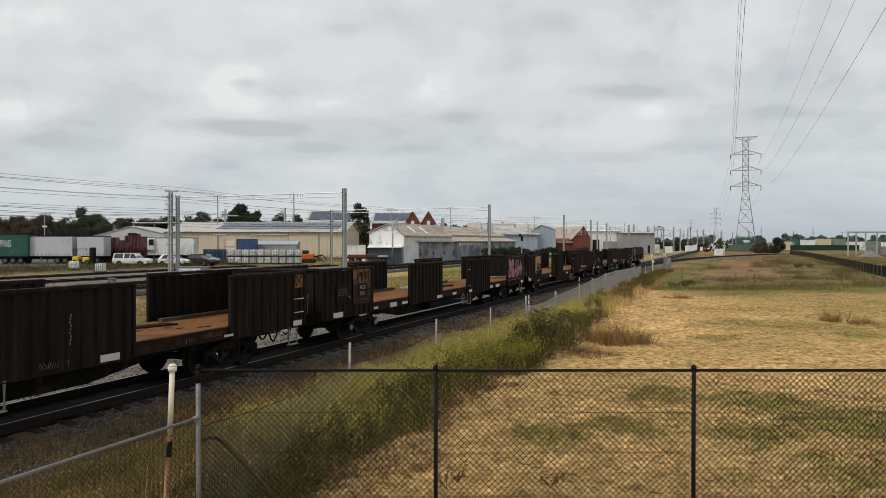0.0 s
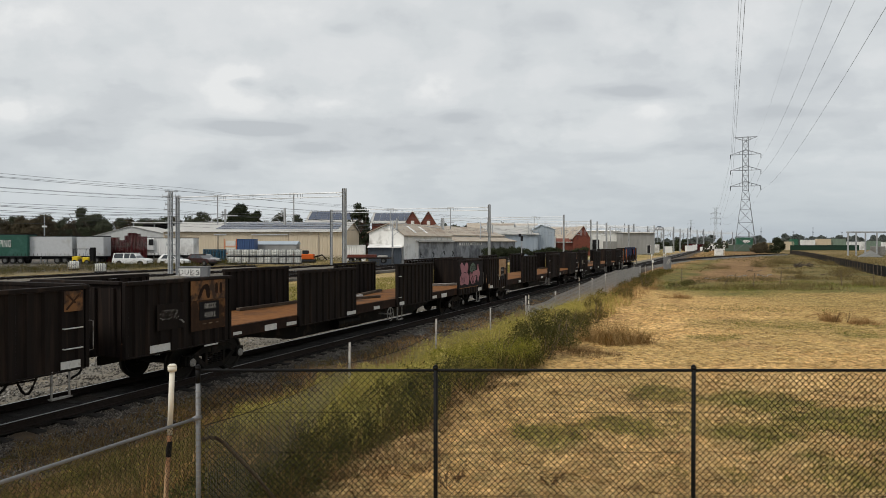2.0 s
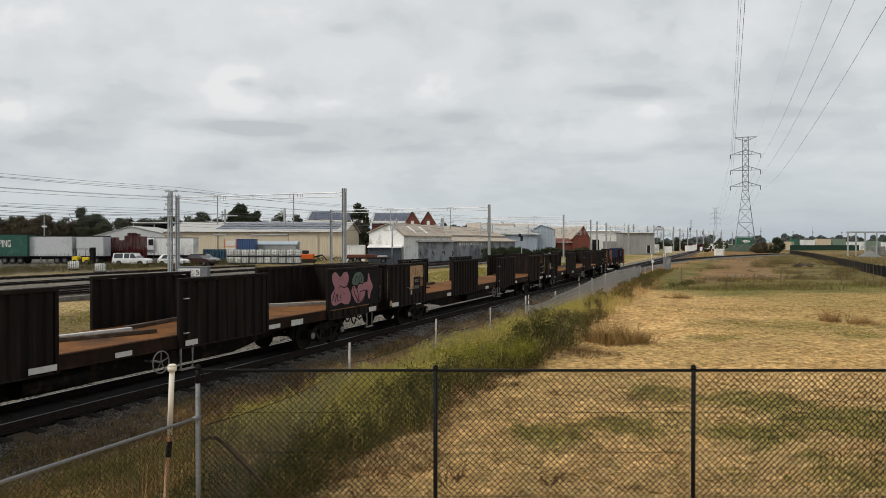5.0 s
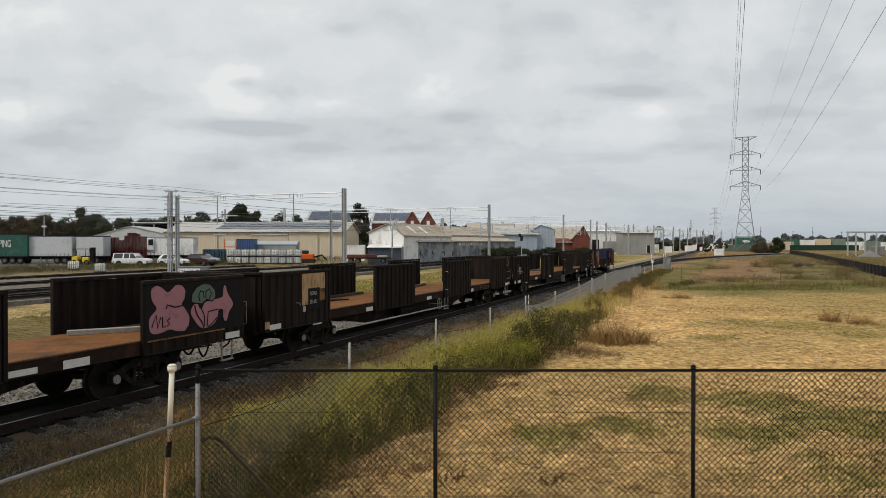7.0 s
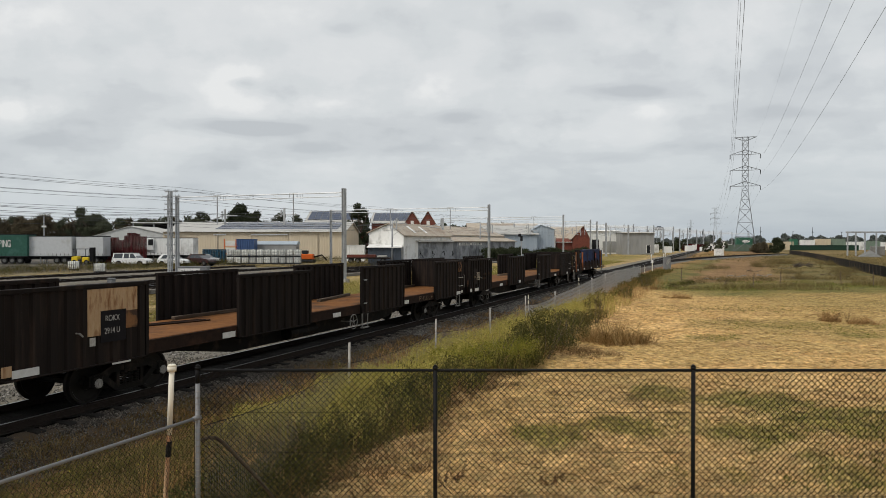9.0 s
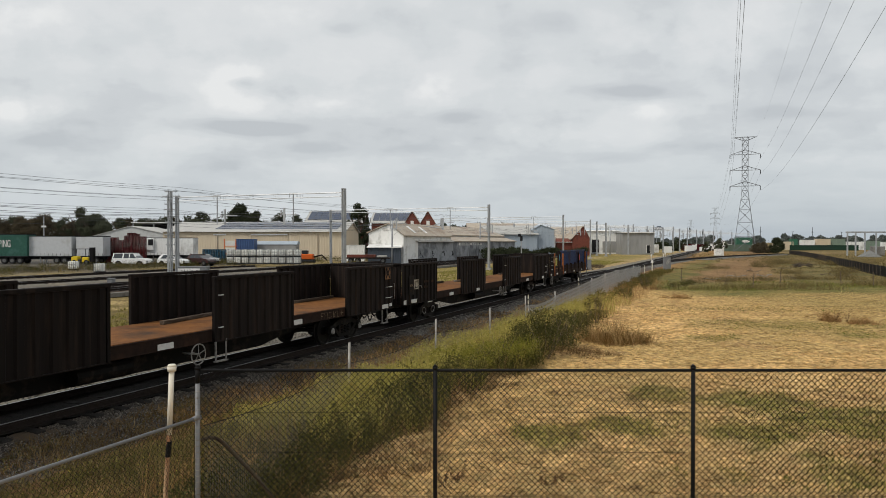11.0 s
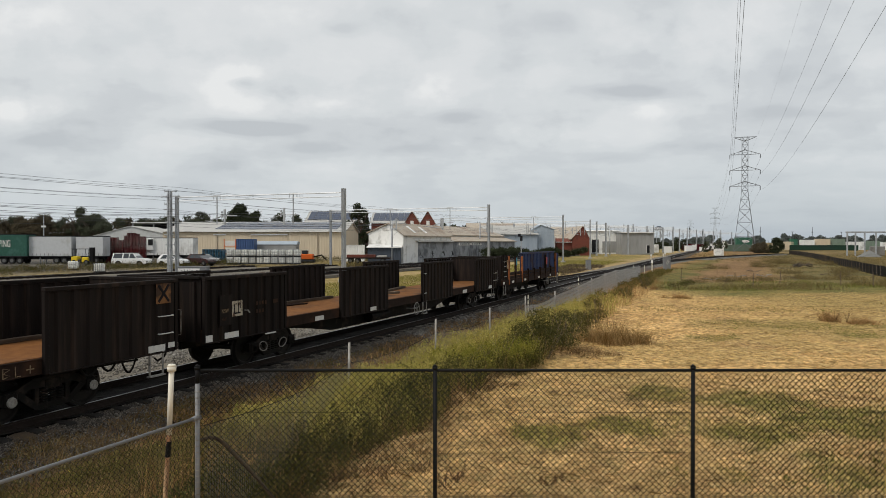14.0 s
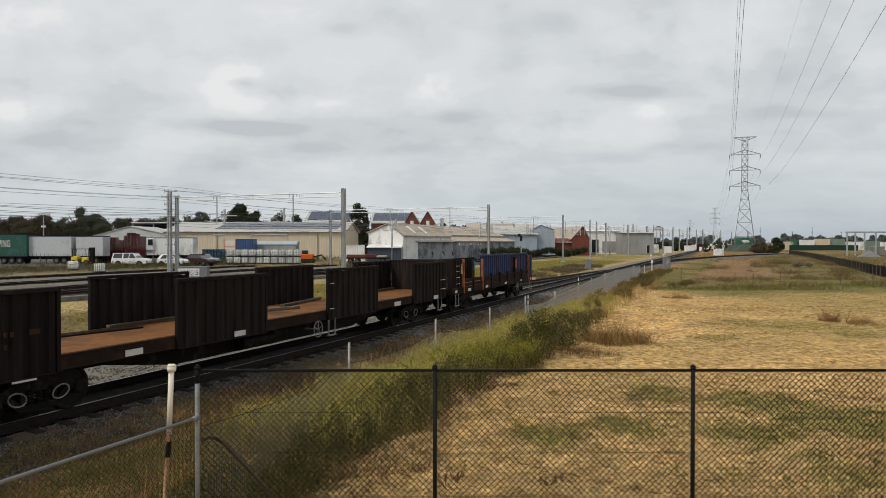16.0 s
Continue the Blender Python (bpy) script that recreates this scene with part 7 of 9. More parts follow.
bm = bmesh.new(); path_tube(bm, [Vector((px, -0.035, pz)) for px, pz in ((.2, .9), (.5, 1.5), (.3, 1.2), (.65, 1.55), (.5, 1.1), (.7, 1.3), (.35, .8))], 0.05, 5); part("graffiti_stroke", bm, "chalk", cb)
cabinet(76.6, 200, 2.1, 1.9, 1.2, "large pale trackside cabinet", doors=2, mt="white_wall")
cabinet(20.4, 101, 0.7, 1.4, 0.6, "small grey trackside cabinet with white paint", doors=1)
for x, y in ((27.9, 94.8), (41, 140), (50, 160), (46.5, 150)):
    mp = thing("track_marker", "slim white trackside marker post", "post", pose(x, y, ground_z(x, y)), "trackside markers")
    bm = bmesh.new(); box(bm, -0.06, 0.06, -0.03, 0.03, 0, 1.5, 0.01); part("stake", bm, "pvc", mp)
    bm = bmesh.new(); box(bm, -0.14, 0.14, -0.05, -0.03, 1.15, 1.5, 0.01); part("plate", bm, "white_wall", mp)
sg = thing("signal", "dwarf colour-light signal on a pale pole", "signal", pose(78.9, 200, ground_z(79, 200)))
bm = bmesh.new(); tube(bm, (0, 0, 0), (0, 0, 4.4), 0.08, n=8); part("pole", bm, "white_wall", sg)
for z in (2.7, 4.0):
    bm = bmesh.new()
    for k in range(14):
        a, b2 = 6.283 * k / 14, 6.283 * (k + 1) / 14
        tube(bm, (0.34 * math.cos(a), -0.1, z + 0.34 * math.sin(a)), (0.34 * math.cos(b2), -0.1, z + 0.34 * math.sin(b2)), 0.07, n=6, cap=False)
    part("target_ring", bm, "white_wall", sg)
    bm = bmesh.new(); tube(bm, (0, -0.14, z), (0, 0.1, z), 0.2, n=14); part("lamp_head", bm, "dark", sg)
s2 = thing("signal", "black colour-light signal head on a grey pole", "signal", pose(15.9, 144, -0.3))
bm = bmesh.new(); tube(bm, (0, 0, 0), (0, 0, 4.6), 0.09, n=8); part("pole", bm, "mast", s2)
bm = bmesh.new(); box(bm, -0.25, 0.25, -0.2, 0.1, 3.9, 5.0, 0.08); part("lower_head", bm, "dark", s2)
bm = bmesh.new(); box(bm, -0.65, -0.1, -0.2, 0.1, 4.8, 5.4, 0.08); part("upper_head", bm, "dark", s2)
for x, y, h in ((-8.4, 118, 7.3), (8.4, 160, 8.3), (30.3, 201, 8.2), (47, 200, 8.2), (59, 228, 8.0), (72, 262, 8.0), (81, 282, 8.3), (95, 325, 8.2)):
    mp = thing("catenary_mast", "single grey overhead-wire mast with a bracket", "mast", pose(x, y, -0.3), "single masts")
    bm = bmesh.new(); tube(bm, (0, 0, 0), (0, 0, h), 0.17, 0.13, 10); part("pole", bm, "mast", mp, smooth=True)
    bm = bmesh.new(); tube(bm, (0, 0, h - 1.4), (2.6, 0.3, h - 0.6), 0.04, n=6); tube(bm, (0, 0, h - 2.6), (2.6, 0.3, h - 0.6), 0.035, n=6); insulator(bm, 0.5, 0, h - 1.2, 0.4); part("bracket", bm, "mast", mp)


# ---- trees ----
def tree(x, y, h, w, material, seed, label="grey-green gum tree behind the yard", leaf=0.42, trunk=0.45, dens=48, low=0.3):
    rng = random.Random(seed)
    t = thing("tree", label, "tree", pose(x, y, ground_z(x, y) - 0.1), "trees")
    bm = bmesh.new(); tube(bm, (0, 0, 0), (rng.uniform(-0.4, 0.4), 0, h * 0.45), 0.03 * h, 0.02 * h, 8)
    for k in range(7):
        a = rng.uniform(0, 6.28)
        tube(bm, (0, 0, h * rng.uniform(0.25, 0.45)), (w * 0.35 * math.cos(a), w * 0.35 * math.sin(a), h * rng.uniform(0.6, 0.85)), 0.014 * h, 0.005 * h, 6)
    part("trunk", bm, "bark", t)
    cs = []
    for k in range(26):
        a, r = rng.uniform(0, 6.28), rng.random() ** 0.6
        zz = low + (1 - low) * rng.random() ** 0.8
        lim = math.sin(math.pi * min(1, 0.18 + 0.8 * (zz - low) / (1 - low))) ** 0.7
        cs.append(((w * 0.46 * r * lim * math.cos(a), w * 0.46 * r * lim * math.sin(a), h * zz * 0.93), w * rng.uniform(0.10, 0.19)))
    leaf_cloud("crown", t, cs, w, dens, leaf, material, seed)
    return t


rt = random.Random(12)
for k in range(30):   # the row behind the trailers
    x = -154 + k * 2.75 + rt.uniform(-1, 1)
    tree(x, 226 + rt.uniform(-8, 10), {0: 10.2, 1: 11.4, 2: 10.8}.get(k % 3) + rt.uniform(-0.8, 1.6) + (2.6 if 13 <= k <= 16 else 0), rt.uniform(7.5, 11), "gum_brown" if 3 < k < 13 else "gum", 100 + k, low=0.02, dens=190, leaf=0.19)
for k in range(20): tree(-158 + k * 4.6, 244 + rt.uniform(-4, 4), 11.4 + rt.uniform(-0.8, 1.2), 11, 'gum_brown' if k % 3 else 'gum', 240 + k, low=0.0, dens=60, leaf=0.32)
tree(-74.3, 222, 13.4, 8.6, "gum", 130, leaf=0.19, dens=300)
tree(-62.8, 222, 15.4, 11.5, "gum_dark", 131, "dense dark tree behind the warehouse", leaf=0.2, dens=330), tree(-58.6, 223, 13.6, 9.0, "gum_dark", 132, "dense dark tree behind the warehouse", leaf=0.2, dens=330), tree(-66.4, 224, 12.8, 6.5, "gum_dark", 138, "dense dark tree behind the warehouse", leaf=0.2, dens=330)
tree(-51.5, 225, 13.4, 7.6, "gum", 133, leaf=0.19, dens=220), tree(-46.5, 227, 12.6, 7.0, "gum", 134, leaf=0.19, dens=220), tree(-42.6, 227, 12.0, 6.0, "gum", 139, leaf=0.19, dens=220), tree(-39.5, 228, 13.2, 4.2, "gum", 135, leaf=0.2, dens=200)
tree(-22.4, 190, 14.4, 7.6, "gum_dark", 136, "tall dense dark tree between the buildings", low=0.08, leaf=0.2, dens=260), tree(-20.9, 192, 12.4, 4.6, "gum_dark", 137, "tall dense dark tree between the buildings", low=0.05, leaf=0.2, dens=260)
for k in range(9): tree(-4 + k * 4.3, 262 + rt.uniform(-6, 6), 10.5 + rt.uniform(-1.5, 1.0), 6.5, "gum", 140 + k)
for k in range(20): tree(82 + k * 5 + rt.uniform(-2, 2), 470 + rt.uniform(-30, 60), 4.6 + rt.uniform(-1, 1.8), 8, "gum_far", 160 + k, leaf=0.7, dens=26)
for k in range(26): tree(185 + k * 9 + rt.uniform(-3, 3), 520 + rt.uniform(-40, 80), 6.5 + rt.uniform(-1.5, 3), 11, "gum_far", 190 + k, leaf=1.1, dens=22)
tree(104.5, 268, 5.6, 5.2, "gum", 220, "dark rounded tree beside the pylon", low=0.1), tree(100.5, 272, 4.2, 3.6, "gum", 221, low=0.1)
tree(117.0, 250, 5.6, 7.2, "gum_dark", 222, "dark brown-green shrub tree in the verge", low=0.03, leaf=0.2, dens=260), tree(113.4, 252, 3.9, 6.6, "gum_brown", 223, "dark brown-green shrub tree in the verge", low=0.03, leaf=0.2, dens=260), tree(108.8, 247, 3.0, 5.0, "gum_brown", 224, "dark low shrub in the verge", low=0.03, leaf=0.2, dens=260)


# ---- pylons and high wires ----
def pylon(x, y, z, turn, H, label, r=0.085, steel="pylon"):
    p = thing("pylon", label, "pylon", pose(x, y, z, 0, 0, turn), "transmission pylons")
    k = H / 45.0
    levels = [(0, 4.1), (6, 3.35), (11.5, 2.65), (16.5, 2.0), (20.5, 1.5), (24, 1.15), (27, 1.1), (30, 1.1), (33, 1.1), (36, 1.1), (39, 1.1), (42, 1.1), (45, 1.1)]
    levels = [(a * k, b * k) for a, b in levels]
    C = ((-1, -1), (1, -1), (1, 1), (-1, 1))
    bm = bmesh.new()
    for (z0, w0), (z1, w1) in zip(levels, levels[1:]):
        for i in range(4):
            c, d = C[i], C[(i + 1) % 4]
            tube(bm, (c[0] * w0, c[1] * w0, z0), (c[0] * w1, c[1] * w1, z1), r, n=4)
            tube(bm, (c[0] * w0, c[1] * w0, z0), (d[0] * w1, d[1] * w1, z1), r * 0.55, n=4)
            tube(bm, (d[0] * w0, d[1] * w0, z0), (c[0] * w1, c[1] * w1, z1), r * 0.55, n=4)
            tube(bm, (c[0] * w1, c[1] * w1, z1), (d[0] * w1, d[1] * w1, z1), r * 0.5, n=4)
    part("lattice_body", bm, steel, p)
    for z0, w, up in ((25.8, 5.5, 1.8), (32.0, 5.5, 1.8), (38.2, 5.5, 1.8), (45.0, 4.2, -1.6)):
        for sgn in (-1, 1):
            bm = bmesh.new()
            for yy in (-1.0, 1.0):
                tube(bm, (0, yy * k, (z0 + up) * k), (sgn * w * k, 0, z0 * k), r * 0.7, n=4)
                tube(bm, (0, yy * k, z0 * k), (sgn * w * k, 0, z0 * k), r * 0.7, n=4)
                for q in (0.4, 0.7): tube(bm, (sgn * w * k * q, yy * k * (1 - q), z0 * k), (sgn * w * k * q, yy * k * (1 - q), (z0 + up * (1 - q)) * k), r * 0.5, n=4)
            part("cross_arm", bm, steel, p)
            if up > 0:
                bm = bmesh.new(); tube(bm, (sgn * w * k, 0, z0 * k), (sgn * w * k, 0, (z0 - 1.6) * k), 0.13 * k, n=6); part("insulator", bm, "dark", p)
    return p


TX, TY, TURN = 118.8, 280.0, -21.8
pylon(TX, TY, -0.4, TURN, 45.0, "tall grey lattice transmission pylon")
pylon(332, 868, 0, TURN, 45.0, "distant grey lattice transmission pylon", 0.11, "pylon_far")
pylon(470, 1350, 0, TURN, 45.0, "distant grey lattice transmission pylon", 0.11, "pylon_far")
hv = thing("power_lines", "high-voltage conductors sweeping overhead from the pylon", "wires")
ca, sa = math.cos(radians(TURN)), math.sin(radians(TURN))
for off, zz, r in ((-5.5, 24.2, 0.018), (-5.5, 30.4, 0.018), (-5.5, 36.6, 0.018), (5.5, 24.2, 0.018), (5.5, 30.4, 0.018), (5.5, 36.6, 0.018), (-4.2, 44.8, 0.009), (4.2, 44.8, 0.009)):
    a = Vector((TX + off * ca, TY + off * sa, zz - 0.4))
    b = Vector((2.6 + off * ca, -12 + off * sa, zz + 4.0))
    bm = bmesh.new()
    path_tube(bm, [a.lerp(b, k / 40) - Vector((0, 0, 5.2 * 4 * (k / 40) * (1 - k / 40))) for k in range(41)], r, 5)
    part("conductor", bm, "wire", hv)
    c = Vector((332 + off * ca, 868 + off * sa, zz))
    bm = bmesh.new()
    path_tube(bm, [a.lerp(c, k / 24) - Vector((0, 0, 12 * 4 * (k / 24) * (1 - k / 24))) for k in range(25)], r * 1.2, 4)
    part("conductor", bm, "wire", hv)


# ---- open ground to the horizon ----
gb = container(119.8, 290, 6.3, 3.4, "green_steel", "green steel building with a white oval sign", 1.9)
bm = bmesh.new()
prism(bm, [(3.6 + 1.6 * math.cos(6.283 * k / 20), 1.8 + 0.6 * math.sin(6.283 * k / 20)) for k in range(20)], "y", -0.12, -0.05); part("oval_sign", bm, "white_wall", gb, "white oval sign")
bm = bmesh.new(); box(bm, 0, 7.2, 0.1, 2.3, -2.3, 0.05); part("support_wall", bm, "green_old", gb)
bm = bmesh.new(); box(bm, 0, 16, 0, 0.15, -0.4, 2.4); o = part("boundary_wall", bm, "green_old", None); o.matrix_basis = pose(114, 288, 0); tagged(o, "faded green boundary wall under the pylon", "wall")
bm = bmesh.new(); box(bm, 0, 30, 0, 0.2, -0.6, 2.0); o = part("shade_fence", bm, "green_mesh", None); o.matrix_basis = pose(157, 322, 0, 0, 0, -4); tagged(o, "long dark green shade-cloth fence", "fence")
rc = random.Random(20)
depot = ((126, 340, 12, 2.4, "white_clad", "long low white"), (147, 342, 5, 2.4, "white_clad", "small white"), (157.5, 338, 9.0, 3.6, "cream_clad", "low cream"), (165.5, 338, 3.0, 4.9, "green_steel", "green"), (169.5, 336, 6, 4.4, "white_clad", "white stacked"), (176.5, 336, 6.5, 4.9, "cream_clad", "cream stacked"),
         (184, 336, 6, 5.0, "green_pale", "pale green"), (195, 342, 8, 3.6, "white_clad", "white"), (205, 345, 7, 4.0, "green_pale", "pale green"), (215, 348, 9, 3.4, "white_clad", "white"), (133, 352, 8, 3.0, "grey_clad", "grey"))
for x, y, L, h, mt, col in depot:
    z, lb = 0.0, col + " shipping container in the far depot"
    container(x, y, L, h + z + 0.4, mt, lb, ground_z(x, y))
for k, x in enumerate((150, 158, 176, 188, 205)):
    lp = thing("light_pole", "slim dark pole in the far depot", "pole", pose(x, 350 + k * 4, 0), "depot poles")
    bm = bmesh.new(); tube(bm, (0, 0, 0), (0, 0, 8.5 + k % 2 * 2.5), 0.18, 0.1, 6); part("pole", bm, "wire", lp)
    bm = bmesh.new(); box(bm, -0.4, 0.4, -0.2, 0.2, 8.3, 8.6); part("head", bm, "wire", lp)
pf = thing("concrete_frame", "half-built pale concrete portal frame", "frame", pose(113.5, 200, -0.4))
for x in (0.3, 2.6, 5.2, 8.4, 12.5, 17):
    bm = bmesh.new(); box(bm, x - 0.17, x + 0.17, 0, 0.34, 0, 6.4, 0.03); part("column", bm, "mast", pf)
bm = bmesh.new(); box(bm, 0, 22, -0.05, 0.65, 6.4, 6.8, 0.03); part("beam", bm, "mast", pf)
bm = bmesh.new(); box(bm, 8.8, 11.5, 1.0, 4, 0, 2.6, 0.1); part("block_wall", bm, "galv_old", pf)
gp = thing("gravel_heap", "grey heap of gravel by the concrete frame", "gravel heap", pose(111.5, 186, -0.5))
bm = bmesh.new()
bmesh.ops.create_icosphere(bm, subdivisions=4, radius=1)
for v in bm.verts:
    r = math.hypot(v.co.x, v.co.y)
    v.co = Vector((v.co.x * 3.2, v.co.y * 2.4, max(-0.1, 1.8 * (1 - r) ** 1.0 * (1 if v.co.z > 0 else -0.1)) + 0.15 * noise.noise(v.co * 3)))
part("heap", bm, "gravel", gp)
# black shade-cloth silt fence crossing the open ground
sf = thing("silt_fence", "low black shade-cloth fence crossing the grassland", "fence")
line = [(112.5, 231), (97, 190), (84.5, 160), (72.5, 133), (62.5, 110), (55.5, 94), (50.5, 82), (47.5, 73)]
pts = []
for a, b in zip(line, line[1:]):
    n = max(2, int(math.dist(a, b) / 2.6))
    pts += [(a[0] + (b[0] - a[0]) * k / n, a[1] + (b[1] - a[1]) * k / n) for k in range(n)]
for i, (a, b) in enumerate(zip(pts, pts[1:])):
    za, zb = ground_z(*a), ground_z(*b)
    bm = bmesh.new()
    mid = ((a[0] + b[0]) / 2 + 0.06, (a[1] + b[1]) / 2)
    vs = [bm.verts.new(c) for c in ((*a, za - 0.05), (*mid, (za + zb) / 2 - 0.05), (*b, zb - 0.05), (*b, zb + 1.25), (*mid, (za + zb) / 2 + 1.2), (*a, za + 1.25))]
    bm.faces.new((vs[0], vs[1], vs[4], vs[5])), bm.faces.new((vs[1], vs[2], vs[3], vs[4]))
    bmesh.ops.solidify(bm, geom=bm.faces[:], thickness=0.02)
    part("cloth_panel", bm, "black_mesh", sf)
    bm = bmesh.new(); tube(bm, (*a, za - 0.1), (*a, za + 1.35), 0.035, n=6); part("stake", bm, "timber", sf)
# dead timber, stakes and rough growth across the verge
dp = thing("branch_heap", "heap of dead grey-brown branches on the verge", "branches", pose(56, 111, ground_z(56, 111)))
rb = random.Random(31)
for k in range(26):
    bm = bmesh.new()
    a = rb.uniform(-0.5, 0.5); x0, y0 = rb.uniform(-1.5, 1.1), rb.uniform(-0.8, 0.8)
    L = rb.uniform(0.6, 1.5)
    p0, p1 = Vector((x0, y0, rb.uniform(0, 0.5))), Vector((x0 + L * math.cos(a), y0 + L * math.sin(a), rb.uniform(0.05, 0.9)))
    tube(bm, p0, p0.lerp(p1, 0.5) + Vector((0, 0, rb.uniform(-0.1, 0.15))), 0.09, 0.06, 6); tube(bm, p0.lerp(p1, 0.5), p1, 0.06, 0.02, 6)
    part("branch", bm, "bark" if k % 5 else "timber", dp)
for x, y, w, h in ((42, 96, 3.4, 0.05), (46, 84, 2.6, 0.045), (37, 82, 2.2, 0.05), (33, 80, 2.0, 0.04), (28, 74, 1.6, 0.04), (50, 104, 2.6, 0.05)):
    lg = thing("log", "fallen grey branch lying on the verge", "log", pose(x, y, ground_z(x, y) + 0.05, 0, 0, rb.uniform(-40, 40)), "fallen branches")
    bm = bmesh.new(); path_tube(bm, [Vector((k * w / 5 - w / 2, 0.35 * math.sin(k * 2 + x), 0.05 + 0.12 * math.sin(k * 1.7))) for k in range(6)], h, 7); part("trunk", bm, "galv_old" if w < 2.3 else "timber", lg)
    for q in range(3):
        bm = bmesh.new(); a0 = rb.uniform(-1, 1); tube(bm, (a0, 0, 0.08), (a0 + rb.uniform(-0.5, 0.7), rb.uniform(-0.5, 0.5), rb.uniform(0.25, 0.6)), 0.025, 0.008, 5); part("twig", bm, "timber", lg)
sn = thing("dead_sapling", "bare forked dead sapling in the green strip", "sapling", pose(24.6, 62.6, ground_z(24.6, 62.6)) @ Matrix.Scale(0.62, 4))
bm = bmesh.new(); tube(bm, (0, 0, 0), (0.6, 0, 1.0), 0.05, 0.03, 6); tube(bm, (0.6, 0, 1.0), (0.75, 0, 2.2), 0.03, 0.01, 5); tube(bm, (0.6, 0, 1.0), (1.4, 0, 1.3), 0.03, 0.01, 5); tube(bm, (0.3, 0, 0.5), (1.2, 0, 0.55), 0.03, 0.01, 5); part("stem", bm, "bark", sn)
for x, y in ((24.0, 71.6), (26.6, 61), (30.8, 65), (36.4, 65), (37.9, 62.6)):
    st = thing("survey_stake", "weathered timber stake in the verge", "stake", pose(x, y, ground_z(x, y), 0, rb.uniform(-5, 5), 0), "timber stakes")
    bm = bmesh.new(); tube(bm, (0, 0, -0.1), (0, 0, 1.3), 0.04, n=6); part("stake", bm, "timber", st)
def verge(n, x0, x1, y0, y1, seed):
    rng = np.random.default_rng(seed)
    return np.stack([x0 + (x1 - x0) * rng.random(n), y0 + (y1 - y0) * rng.random(n)], 1)
strip = verge(15000, 15, 62, 57, 72, 44); strip = strip[(plan(strip[:, 0], strip[:, 1])[1] > 6) & np.array([fbm(a, b, 0.16, 6.1) + 0.12 * math.cos((b - 63) * 0.35) > 0.0 for a, b in strip])]
tagged(blades("green_strip", strip, 0.26, 0.025, 1.0, "fresh", 54), "green grass strip across the paddock", "grass")
rank = verge(34000, 17, 64, 58, 76, 144); rank = rank[(plan(rank[:, 0], rank[:, 1])[1] > 6) & np.array([fbm(a, b, 0.13, 26.1) + 0.3 * fbm(a, b, 0.7, 3.1) > 0.06 for a, b in rank])]
tagged(blades("rank_weeds", rank, 0.55, 0.02, 0.7, "verge", 154), "rank olive-brown weeds beyond the mown paddock", "weeds")
far = verge(60000, 24, 110, 74, 190, 45); far = far[(plan(far[:, 0], far[:, 1])[1] > 5) & (np.abs(far[:, 0] - 37 - 0.44 * (far[:, 1] - 90)) > 4.6) & np.array([fbm(a, b, 0.07, 2.7) + 0.3 * fbm(a, b, 0.3, 1.7) > 0.05 for a, b in far])]
tagged(blades("rough_grass", far, 0.32, 0.035, 1.1, "verge", 55), "rough dry grass on the open ground", "dry grass")
far2 = verge(14000, 60, 170, 90, 230, 46)
tagged(blades("pale_grass", far2, 0.4, 0.07, 0.9, "verge", 56), "pale dry grass beyond the shade-cloth fence", "dry grass")
for x, y, w, h, mt in ((20.5, 62, 1.8, 0.9, "weed_dark"), (23, 66, 2.4, 0.7, "weed_dark"), (19, 66, 1.4, 0.8, "weed_mixed"), (28, 70, 2.2, 0.6, "weed_mixed"), (33, 73, 3.0, 0.6, "verge"), (38, 76, 3.2, 0.7, "verge"), (45, 80, 3.5, 0.8, "weed_mixed"), (43, 88, 3.0, 0.7, "verge"), (52, 92, 4.0, 0.9, "weed_mixed"), (50, 112, 5, 1.1, "verge"), (61, 130, 6, 1.2, "weed_mixed"), (66, 122, 4, 1.0, "verge"), (40, 104, 4, 0.6, "weed_mixed"), (17.3, 58, 1.2, 0.5, "clump")):
    bush(x, y, w * 1.1, h * 0.6, "verge" if y > 68 else mt, "low straggly weeds on the rough verge", int(x * 7 + y), 0.034, "low_weed", 600, "weeds")
